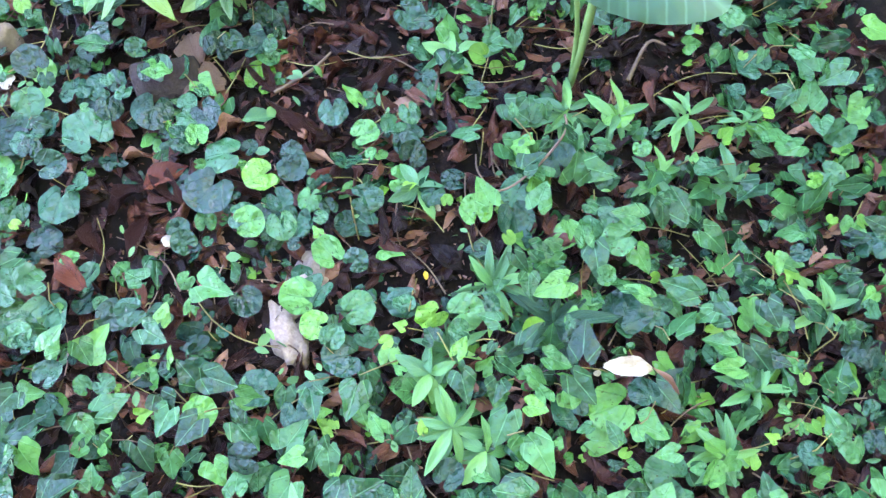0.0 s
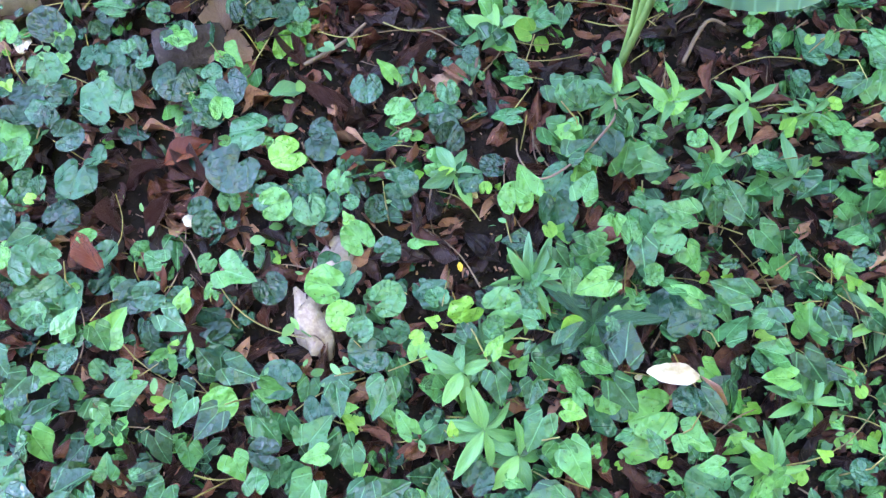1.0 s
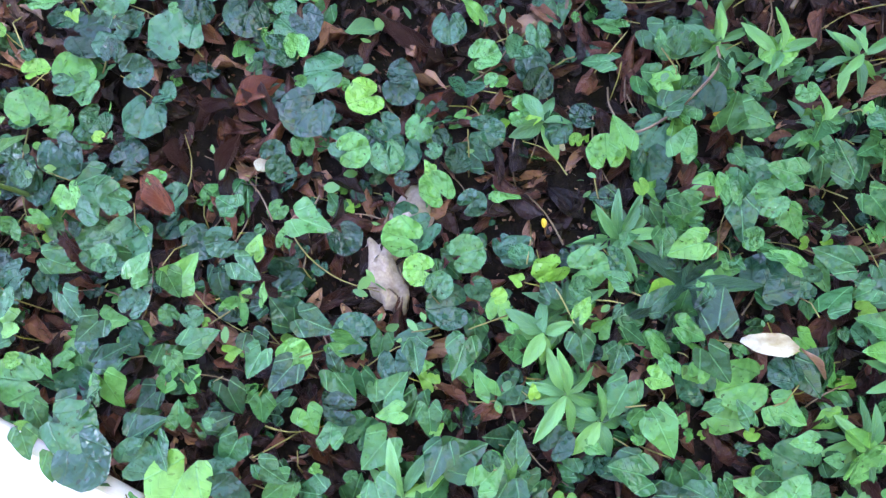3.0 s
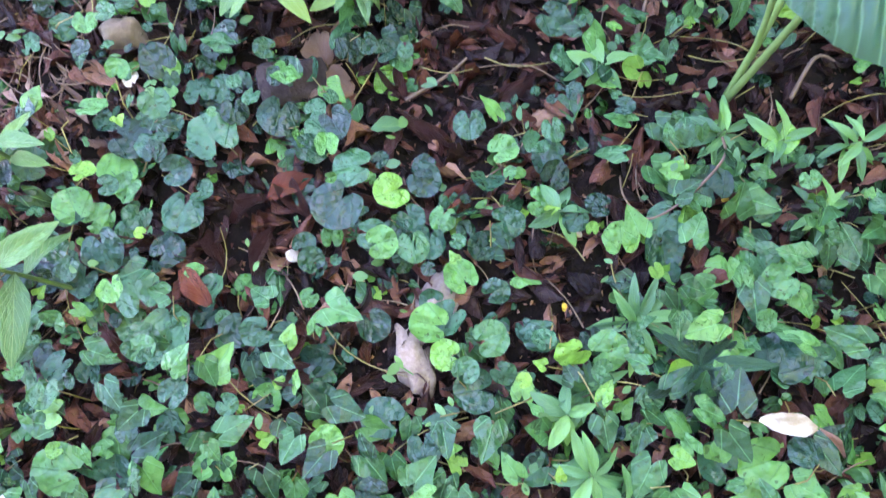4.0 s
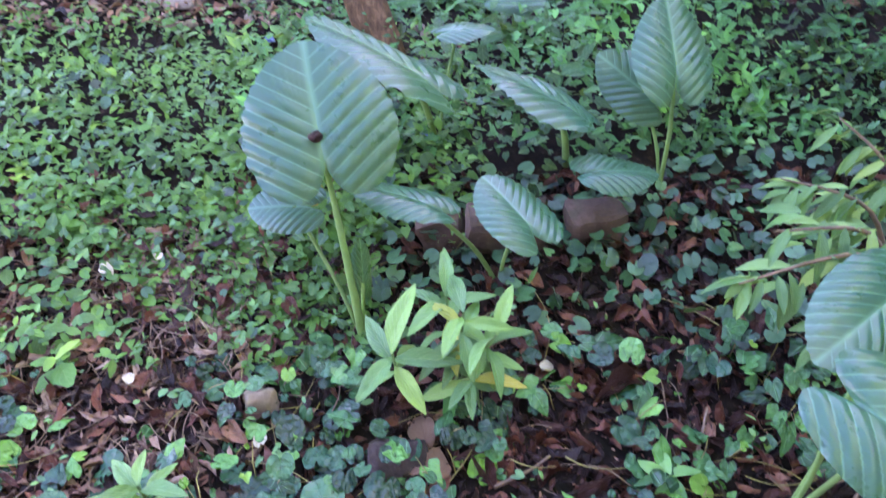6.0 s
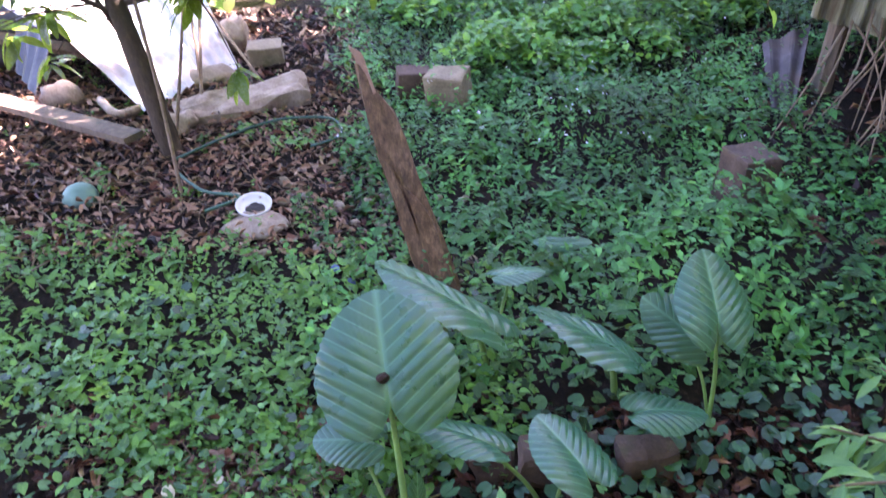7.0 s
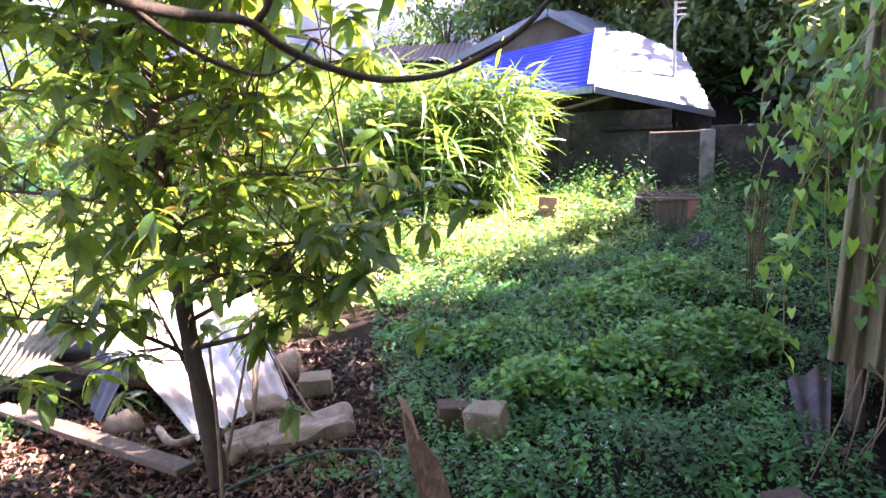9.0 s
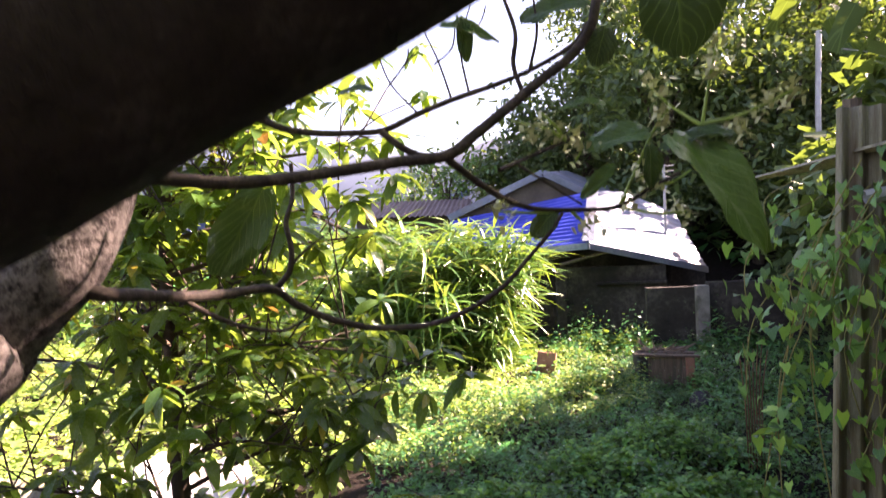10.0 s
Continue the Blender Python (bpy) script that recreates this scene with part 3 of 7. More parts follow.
def block_bm(size, m, bevel=0.01, rough=0.0, seed=0, cuts=2):
    """A worn box of the given size about the origin, laid at the pose m."""
    bm = bmesh.new()
    bmesh.ops.create_cube(bm, size=1)
    bmesh.ops.scale(bm, vec=size, verts=bm.verts)
    if bevel:
        bmesh.ops.bevel(bm, geom=bm.edges[:], offset=bevel, segments=2, affect="EDGES", profile=0.6)
    if rough:
        bmesh.ops.subdivide_edges(bm, edges=bm.edges[:], cuts=cuts, use_grid_fill=True)
        for v in bm.verts:
            v.co += noise.noise_vector(v.co * 14 + Vector((seed * 3.1, seed, 0))) * rough
    bmesh.ops.transform(bm, matrix=m, verts=bm.verts)
    return bm


def rock_bm(size, m, seed=0, rough=0.25, level=3, flat=0.0):
    bm = bmesh.new()
    bmesh.ops.create_icosphere(bm, subdivisions=level, radius=0.5)
    for v in bm.verts:
        d = v.co.normalized()
        v.co = d * (0.5 + rough * 0.5 * noise.noise(d * 1.7 + Vector((seed * 5.3, 0, 0))) + rough * 0.2 * noise.noise(d * 5 + Vector((0, seed * 2.3, 0))))
        if flat and v.co.z > flat:
            v.co.z = flat + (v.co.z - flat) * 0.2
    bmesh.ops.scale(bm, vec=size, verts=bm.verts)
    bmesh.ops.transform(bm, matrix=m, verts=bm.verts)
    return bm


def sheet_bm(corners, waves, depth, thick=0.002, per=8, rough=0.0):
    """A corrugated sheet over four corners (a, b along the waves' crossing, c, d): ribs run from side ab to side dc."""
    a, b, c, d = (Vector(p) for p in corners)
    normal = (b - a).cross(d - a).normalized()
    bm = bmesh.new()
    cols, rows = waves * per, 8
    grid = []
    for i in range(rows + 1):
        row = []
        for j in range(cols + 1):
            s, t = j / cols, i / rows
            p = a.lerp(b, s).lerp(d.lerp(c, s), t)
            p = p + normal * (depth * math.sin(2 * math.pi * s * waves) + rough * noise.noise(p * 3))
            row.append(bm.verts.new(p))
        grid.append(row)
    faces = [bm.faces.new((grid[i][j], grid[i][j + 1], grid[i + 1][j + 1], grid[i + 1][j])) for i in range(rows) for j in range(cols)]
    bm.normal_update()
    bmesh.ops.solidify(bm, geom=faces, thickness=thick)
    return bm


# ---- ground ----
def ground_z(x, y):
    """Height of the earth: level at the path, a low terrace behind the step, a gentle rise towards the house."""
    t = min(max((y - 0.75) / 0.35, 0), 1)
    rise = min(max((y - 5.0) / 7.0, 0), 1)
    z = 0.05 * t * t * (3 - 2 * t) + 0.10 * rise * rise * (3 - 2 * rise)
    z += 0.018 * noise.noise(Vector((x * 1.6, y * 1.6, 0))) + 0.010 * noise.noise(Vector((x * 6, y * 6, 2)))
    if y > 14:
        z += 0.02 * (y - 14) + 0.9 * noise.noise(Vector((x * 0.05, y * 0.05, 5))) * min((y - 14) / 20, 1)
    if y > 15 and x > 0:
        s = min(x / 6, 1)
        z += min((y - 15) * 0.42, 9) * s * s * (3 - 2 * s)
    return z


def ground_at(xs, ys):
    return np.array([ground_z(float(x), float(y)) for x, y in zip(xs, ys)])


def ground_lines(lo, hi, fine_lo, fine_hi, step, grow):
    vals = list(np.arange(fine_lo, fine_hi + 1e-6, step))
    s, v = step, fine_hi
    while v < hi:
        s *= grow
        v += s
        vals.append(v)
    s, v = step, fine_lo
    while v > lo:
        s *= grow
        v -= s
        vals.insert(0, v)
    return vals


gx, gy = ground_lines(-900, 900, -3.0, 3.0, 0.04, 1.12), ground_lines(-300, 1500, -1.0, 4.0, 0.04, 1.1)
gv = [(x, y, ground_z(x, y)) for y in gy for x in gx]
nx = len(gx)
gq = [(j * nx + i, j * nx + i + 1, (j + 1) * nx + i + 1, (j + 1) * nx + i) for j in range(len(gy) - 1) for i in range(nx - 1)]
# unseen wall added behind the path to cut sky light and deepen shade
outer = bmesh.new()
bmesh.ops.create_cube(outer, size=1)
bmesh.ops.transform(outer, matrix=Matrix.Translation((-0.5, -1.9, 1.45)) @ Matrix.Diagonal((9.0, 0.2, 3.1, 1)), verts=outer.verts)
alone("wall_south", outer, M_WALL_SHADED, "unseen plain wall added to block sky light", "wall", kind="structure")
ground = tagged(new("ground", mesh_of("ground", gv, gq, M_SOIL)), "dark moist soil with leaf mould", "ground", kind="structure")


# ---- litter and low cover ----
BARE = ((0.06, -0.10, 0.10), (-0.15, 0.16, 0.12), (0.16, 0.27, 0.12), (0.33, 0.0, 0.08), (0.30, 0.42, 0.12), (0.55, 0.48, 0.11), (-0.62, 0.55, 0.22), (0.12, 0.62, 0.12), (0.42, 0.66, 0.12), (-0.75, 0.30, 0.12), (0.42, 0.12, 0.08), (0.80, 0.22, 0.13), (0.63, 0.30, 0.10), (-0.02, 0.53, 0.10))


def cover(x, y):
    """How thick the low leaves grow, 0 to 1."""
    bare = max(math.exp(-((x - a) ** 2 + (y - b) ** 2) / (r * r)) for a, b, r in BARE)
    return 1 - 0.9 * bare


def scatter(n, x0, x1, y0, y1, keep, gap, rng):
    """Places at least gap apart, kept with the chance keep(x, y)."""
    cells, out = {}, []
    for x, y, c in zip(rng.uniform(x0, x1, n), rng.uniform(y0, y1, n), rng.random(n)):
        if c > keep(x, y):
            continue
        key = (int(x // gap), int(y // gap))
        if any((x - a) ** 2 + (y - b) ** 2 < gap * gap for i in (-1, 0, 1) for j in (-1, 0, 1) for a, b in cells.get((key[0] + i, key[1] + j), ())):
            continue
        cells.setdefault(key, []).append((x, y))
        out.append((x, y))
    return np.array(out)


def litter(name, n, x0, x1, y0, y1, keep, gap, size, label, rng, mat=M_DEAD, shapes=B_DEAD):
    p = scatter(n, x0, x1, y0, y1, keep, gap, rng)
    k = len(p)
    z = ground_at(p[:, 0], p[:, 1]) + rng.uniform(0.004, 0.02, k)
    third = np.arange(k) % 3
    root = thing(name, label, "leaf litter", kind="stuff")
    for s in range(3):
        m = third == s
        at = np.c_[p[m], z[m]]
        me = leaves("dead_leaves", shapes[s], at, rng.uniform(0, 6.3, m.sum()), rng.normal(0, 0.2, m.sum()), rng.normal(0, 0.5, m.sum()), rng.uniform(*size, m.sum()), rng.uniform(0.28, 0.5, m.sum()), mat)
        mesh_part("dead_leaves", me, root)
    return root


litter("leaf_litter", 14000, -1.1, 1.2, -0.7, 1.1, lambda x, y: 0.95 - 0.3 * cover(x, y), 0.013, (0.02, 0.075), "brown fallen leaves rotting on the soil", RNG)
litter("leaf_litter", 12000, -3.6, -0.2, 1.6, 4.4, lambda x, y: 1.0 if y > 1.75 and x < -0.30 - 0.14 * (y - 2) else 0.0, 0.030, (0.018, 0.07), "dry brown leaves under the tree, brightened for sun", RNG, M_DRY_SUNLIT, B_CHIP)
litter("leaf_litter", 9000, -3.6, -0.2, 1.6, 4.4, lambda x, y: 1.0 if y > 1.72 and x < -0.26 - 0.14 * (y - 2) else 0.0, 0.032, (0.02, 0.08), "dark rotting leaves and bark under the young tree", RNG, M_DEAD, B_CHIP)
litter("leaf_litter", 900, -0.75, 0.25, 1.35, 2.05, lambda x, y: 0.7 if abs(0.66 * (y - 1.94) + 0.48 * (x + 0.52)) < 0.16 else 0.0, 0.022, (0.015, 0.05), "brown leaf scraps on the bare soil by the stake", np.random.default_rng(92), M_DEAD, B_CHIP)
litter("leaf_litter", 1500, 0.9, 2.6, 1.5, 4.0, lambda x, y: 0.7 if x > 1.1 else 0.0, 0.05, (0.05, 0.1), "dark damp leaves beside the shed", RNG, M_DEAD, B_CHIP)


def twigs(name, n, x0, x1, y0, y1, length, radius, mat, label, rng, lift=0.012):
    arrays = []
    for _ in range(n):
        x, y, a, s = rng.uniform(x0, x1), rng.uniform(y0, y1), rng.uniform(0, 6.3), rng.uniform(*length)
        pts = []
        for t in (0, 0.33, 0.66, 1):
            px, py = x + math.cos(a + 0.5 * t) * s * t, y + math.sin(a + 0.5 * t) * s * t
            pts.append((px, py, ground_z(px, py) + lift + rng.uniform(0, 0.015)))
        arrays.append(stick(pts, radius, radius * 0.5, 5, 3))
    return tagged(new(name, joined(name, arrays, mat)), label, "twigs", kind="stuff")


twigs("fallen_twigs", 150, -0.9, 1.0, -0.55, 1.0, (0.05, 0.17), 0.0017, M_TWIG, "thin dry twigs lying among leaves", RNG)
twigs("fallen_twigs", 90, -3.2, -0.6, 1.8, 4.0, (0.12, 0.5), 0.004, M_TWIG, "dry twigs lying under the tree", RNG)
twigs("dry_straw", 260, -2.6, -0.45, 1.75, 3.1, (0.08, 0.28), 0.0025, M_TWIG, "pale dry straw scattered under the tree", np.random.default_rng(91))
twigs("creeping_stems", 70, -0.9, 1.0, -0.55, 1.0, (0.08, 0.22), 0.0014, M_VINESTEM, "thin yellowish creeping vine stems", RNG, 0.03)

litter("leaf_litter", 2600, -1.0, -0.36, 0.28, 0.98, lambda x, y: 1.0 if x < -0.40 - 0.15 * math.sin(9 * y) else 0.25, 0.018, (0.02, 0.06), "pale dry leaf scraps on bare soil", RNG, M_DRY_SUNLIT, B_CHIP)
twigs("dry_straw", 330, -1.0, -0.40, 0.3, 0.98, (0.04, 0.16), 0.0015, M_TWIG, "pale dry straw scattered on bare soil", RNG)
crumb = scatter(9000, -0.95, 1.05, -0.55, 0.95, lambda x, y: 1.0 - 0.6 * cover(x, y), 0.007, RNG)
ca = np.c_[crumb, ground_at(crumb[:, 0], crumb[:, 1]) + 0.006]
tagged(new("soil_crumbs", leaves("soil_crumbs", B_FAR, ca, RNG.uniform(0, 6.3, len(ca)), RNG.normal(0, 0.5, len(ca)), RNG.normal(0, 0.5, len(ca)), RNG.uniform(0.003, 0.011, len(ca)), 0.7, M_DEAD)), "crumbs of soil and bark on the ground", "soil", kind="stuff")
pale = scatter(5000, -0.95, 1.05, -0.55, 0.95, lambda x, y: 1.0 - 0.8 * cover(x, y), 0.012, RNG)
pa = np.c_[pale, ground_at(pale[:, 0], pale[:, 1]) + 0.012]
tagged(new("bark_crumbs", leaves("bark_crumbs", B_FAR, pa, RNG.uniform(0, 6.3, len(pa)), RNG.normal(0, 0.5, len(pa)), RNG.normal(0, 0.5, len(pa)), RNG.uniform(0.003, 0.009, len(pa)), 0.6, M_TAN)), "pale crumbs of bark and husk", "soil", kind="stuff")
tiny = scatter(9000, -0.95, 1.1, -0.6, 0.95, lambda x, y: 0.35 if noise.noise(Vector((x * 9, y * 9, 3))) > 0.28 else 0.004, 0.009, RNG)
ta = np.c_[tiny, ground_at(tiny[:, 0], tiny[:, 1]) + RNG.uniform(0.02, 0.075, len(tiny))]
tagged(new("tiny_weeds", leaves("tiny_weeds", B_WEED, ta, RNG.uniform(0, 6.3, len(ta)), RNG.normal(0.1, 0.4, len(ta)), RNG.normal(0, 0.4, len(ta)), RNG.uniform(0.009, 0.024, len(ta)), RNG.uniform(0.4, 0.8, len(ta)), M_SPRIG)), "tiny-leaved weeds between larger leaves", "weeds", kind="stuff")
chip = scatter(9000, -3.0, -0.45, 1.75, 3.2, lambda x, y: 0.9 if x < -0.4 - 0.16 * (y - 2) else 0.0, 0.022, RNG)
cp = np.c_[chip, ground_at(chip[:, 0], chip[:, 1]) + RNG.uniform(0.01, 0.05, len(chip))]
tagged(new("wood_chips", leaves("wood_chips", B_CHIP[0], cp, RNG.uniform(0, 6.3, len(cp)), RNG.normal(0, 0.4, len(cp)), RNG.normal(0, 0.6, len(cp)), RNG.uniform(0.01, 0.05, len(cp)), RNG.uniform(0.2, 0.5, len(cp)), M_TAN)), "dry chips of bark and wood under the tree", "mulch", kind="stuff")
# single leaves of the low cover: separate pieces on shared meshes
ROUND_MESH = [mesh_of("round_leaf", v, q, M_ROUND, uv) for v, q, uv in B_ROUND]
POINT_MESH = [mesh_of("pointed_leaf", v, q, M_POINT, uv) for v, q, uv in B_POINT]
PALE_ROUND = mesh_of("round_leaf", *B_ROUND[0][:2], M_POINT, B_ROUND[0][2])
YOUNG_MESH = [mesh_of("young_leaf", v, q, M_LIME, uv) for v, q, uv in (B_POINT[0], B_POINT[3], B_ROUND[0], B_ROUND[2], B_POINT[2])]


def leaf_piece(parent, me, x, y, z, yaw, pitch, roll, size, width=1.0):
    ob = new("leaf", me)
    ob.parent = parent
    r = Matrix.Rotation(yaw, 4, "Z") @ Matrix.Rotation(pitch, 4, "X") @ Matrix.Rotation(roll, 4, "Y")
    ob.matrix_local = Matrix.Translation((x - parent.location.x, y - parent.location.y, z - parent.location.z)) @ r @ Matrix.Diagonal((size * width, size, size, 1))
    return ob


def pointed_share(x, y):
    return 0.85 if (y < -0.16 or x > 0.42 or (x < -0.25 and y < -0.05)) else 0.22


# the leaves that stand out, as place and width
ROUND_TOP = ((-0.353, 0.270, 0.058), (-0.419, 0.225, 0.055), (-0.251, 0.193, 0.064), (-0.326, 0.323, 0.064), (-0.192, 0.308, 0.071), (-0.212, 0.395, 0.048), (-0.172, 0.392, 0.044), (-0.084, 0.329, 0.061), (-0.153, 0.345, 0.040), (-0.025, 0.329, 0.036), (0.004, 0.297, 0.051), (0.024, 0.224, 0.061), (-0.007, 0.163, 0.071), (0.041, 0.111, 0.048), (0.074, 0.103, 0.045), (0.126, 0.080, 0.044), (0.151, 0.118, 0.042), (0.135, 0.205, 0.034), (-0.282, 0.136, 0.054), (-0.382, 0.151, 0.066), (-0.331, 0.073, 0.070), (0.215, 0.263, 0.044), (0.261, 0.212, 0.046), (0.308, 0.121, 0.045), (0.389, 0.100, 0.040), (0.351, 0.085, 0.037), (0.491, 0.067, 0.049), (0.477, 0.022, 0.055), (0.568, 0.108, 0.060), (0.615, -0.022, 0.069))
ROUND_LOW = ((0.025, -0.029, 0.047), (0.109, -0.041, 0.054), (-0.288, 0.012, 0.068), (0.021, -0.166, 0.057), (0.076, -0.218, 0.046), (-0.462, -0.172, 0.066), (-0.299, -0.133, 0.047), (0.127, -0.089, 0.046), (0.161, -0.147, 0.057), (0.197, -0.074, 0.052), (0.362, -0.118, 0.058), (0.617, -0.162, 0.074), (0.557, -0.307, 0.073), (0.613, -0.421, 0.067), (0.490, -0.297, 0.052))
POINTED = ((-0.033, -0.143, 0.052, -2.1), (-0.201, -0.15, 0.056, -1.2), (-0.111, -0.183, 0.051, 2.5), (0.117, -0.29, 0.05, 3.1), (0.385, -0.292, 0.058, 2.5), (0.335, -0.222, 0.05, -3.1), (0.383, -0.242, 0.039, 2.7), (0.15, -0.351, 0.062, -1.3), (0.203, -0.404, 0.061, 2.5), (0.377, -0.394, 0.061, 1.8), (0.45, -0.423, 0.06, -2.9), (-0.11, -0.345, 0.051, 2.9), (-0.272, -0.218, 0.055, 2.1), (-0.154, -0.299, 0.055, 2.5), (0.044, -0.325, 0.062, 2.3), (0.496, -0.276, 0.042, -0.7), (-0.115, -0.249, 0.047, 2.9), (0.422, -0.342, 0.061, -2.9), (0.659, -0.083, 0.047, -2.8), (0.499, -0.043, 0.043, -2.0), (0.469, -0.092, 0.039, 3.0), (0.779, -0.075, 0.054, -2.5), (-0.05, -0.274, 0.047, -2.9), (0.065, -0.254, 0.055, -0.8))
SLAB_SIDE = ((-0.224, -0.333, 0.080), (-0.214, -0.401, 0.047), (-0.347, -0.286, 0.077), (-0.368, -0.243, 0.069), (-0.166, -0.363, 0.065), (-0.281, -0.296, 0.053))
rng = np.random.default_rng(5)
show = thing("ground_cover", "dark green low plants with round leaves", "ground cover", (0.05, 0.1, 0.0), "low plants on the soil")
for x, y, w in ROUND_TOP + ROUND_LOW:
    s = w * rng.uniform(1.05, 1.2)
    yaw, pitch, roll = rng.uniform(0, 6.3), rng.normal(0, 0.15), rng.normal(0, 0.15)
    leaf_piece(show, ROUND_MESH[int(rng.integers(5))], x + math.sin(yaw) * s * 0.45, y - math.cos(yaw) * s * 0.45, ground_z(x, y) + rng.uniform(0.045, 0.06), yaw, pitch, roll, s)
show = thing("ground_cover", "broad round green leaves beside the white slab", "ground cover", (-0.28, -0.32, 0.0), "low plants on the soil")
for k, (x, y, w) in enumerate(SLAB_SIDE):
    s, yaw = w * 1.12, 2.6 + k * 0.5
    leaf_piece(show, (PALE_ROUND if k < 2 else ROUND_MESH[k % 5]), x + math.sin(yaw) * s * 0.45, y - math.cos(yaw) * s * 0.45, ground_z(x, y) + 0.10, yaw, 0.1, 0.1 * (k % 3 - 1), s)
show = thing("creeping_vine", "light green creeping vine with pointed leaves", "ground cover", (0.1, -0.25, 0.0), "low plants on the soil")
for x, y, w, yaw in POINTED:
    s = w * rng.uniform(1.05, 1.2)
    pitch, roll = rng.normal(0, 0.15), rng.normal(0, 0.15)
    leaf_piece(show, POINT_MESH[int(rng.integers(5))], x + math.sin(yaw) * s * 0.45, y - math.cos(yaw) * s * 0.45, ground_z(x, y) + rng.uniform(0.065, 0.085), yaw, pitch, roll, s)


def growing(x, y):
    """Chance of a low leaf: none over the white slab or where a leaf of note lies."""
    if (x + 0.395) * 0.56 + (y + 0.355) * 0.83 < 0.045 and x < -0.15:
        return 0.0
    if any((x - a) ** 2 + (y - b) ** 2 < (0.45 * w) ** 2 for a, b, w, *_ in ROUND_TOP + ROUND_LOW + POINTED + SLAB_SIDE):
        return 0.0
    return (0.75 if pointed_share(x, y) > 0.5 else 0.5) * cover(x, y) ** 4


spots = scatter(40000, -1.0, 1.15, -0.62, 0.62, growing, 0.0235, rng)
def behind(x, y):
    """Chance of a low leaf beyond the first plants: sparse on the bare soil before the step."""
    if 0.06 < x < 0.32 and 0.78 < y < 0.98:
        return 0.08
    bare = x > -0.05 and y < 0.72 or x < -0.45 and y < 0.85
    return (0.25 if bare else 0.75) * cover(x, y) ** 3


rest = scatter(16000, -1.25, 1.3, 0.62, 1.55, behind, 0.024, rng)
cells = {}
for x, y in spots:
    cells.setdefault((int(x > -0.2) + int(x > 0.25) + int(x > 0.62), int(y > -0.1) + int(y > 0.25)), []).append((x, y))
extra = {"round": [], "point": []}
for key, places in sorted(cells.items()):
    cx, cy = np.mean([p[0] for p in places]), np.mean([p[1] for p in places])
    name = "creeping_vine" if pointed_share(cx, cy) > 0.5 else "ground_cover"
    label = "light green creeping vine with pointed leaves" if name == "creeping_vine" else "dark green low plants with round leaves"
    root = thing(name, label, "ground cover", (cx, cy, ground_z(cx, cy)), "low plants on the soil")
    stems = []
    for i, (x, y) in enumerate(places):
        pointed = rng.random() < pointed_share(x, y)
        dense = cover(x, y)
        h = ground_z(x, y) + 0.012 + (0.025 + 0.075 * dense) * rng.random() ** 1.3
        yaw, pitch, roll = rng.uniform(0, 6.3), rng.normal(-0.05, 0.32), rng.normal(0, 0.32)
        size = rng.uniform(0.040, 0.070) if pointed else rng.uniform(0.034, 0.060)
        small = rng.random() < (0.30 if pointed else 0.4)
        size *= rng.uniform(0.35, 0.65) if small else 1.0
        meshes = YOUNG_MESH if small and rng.random() < (0.12 if y > 0.25 else 0.25) else POINT_MESH if pointed else ROUND_MESH
        if i < 330:
            leaf_piece(root, meshes[int(rng.integers(5))], x, y, h, yaw, pitch, roll, size, rng.uniform(0.85, 1.05))
        else:
            extra["point" if pointed else "round"].append((x, y, h, yaw, pitch, roll, size))
        if rng.random() < 0.22:
            bx, by = x + rng.normal(0, 0.03), y + rng.normal(0, 0.03)
            stems.append(tube_arrays([(bx, by, ground_z(bx, by)), ((x + bx) / 2, (y + by) / 2, h * 0.8), (x, y, h)], [0.0013, 0.0012, 0.001], 4))
    tagged(mesh_part("stem_tangle", joined("stem_tangle", stems, M_VINESTEM), root), kind="stuff")
for x, y in rest:
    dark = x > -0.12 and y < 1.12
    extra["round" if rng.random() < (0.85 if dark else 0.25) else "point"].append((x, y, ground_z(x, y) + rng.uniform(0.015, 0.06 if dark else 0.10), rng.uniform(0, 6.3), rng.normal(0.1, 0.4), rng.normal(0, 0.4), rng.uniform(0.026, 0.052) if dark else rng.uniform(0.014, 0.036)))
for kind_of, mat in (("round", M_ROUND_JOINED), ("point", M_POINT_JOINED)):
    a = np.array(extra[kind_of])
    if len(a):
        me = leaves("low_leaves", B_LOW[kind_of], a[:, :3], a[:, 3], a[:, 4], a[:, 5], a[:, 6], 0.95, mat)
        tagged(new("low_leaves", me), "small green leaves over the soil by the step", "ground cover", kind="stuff")


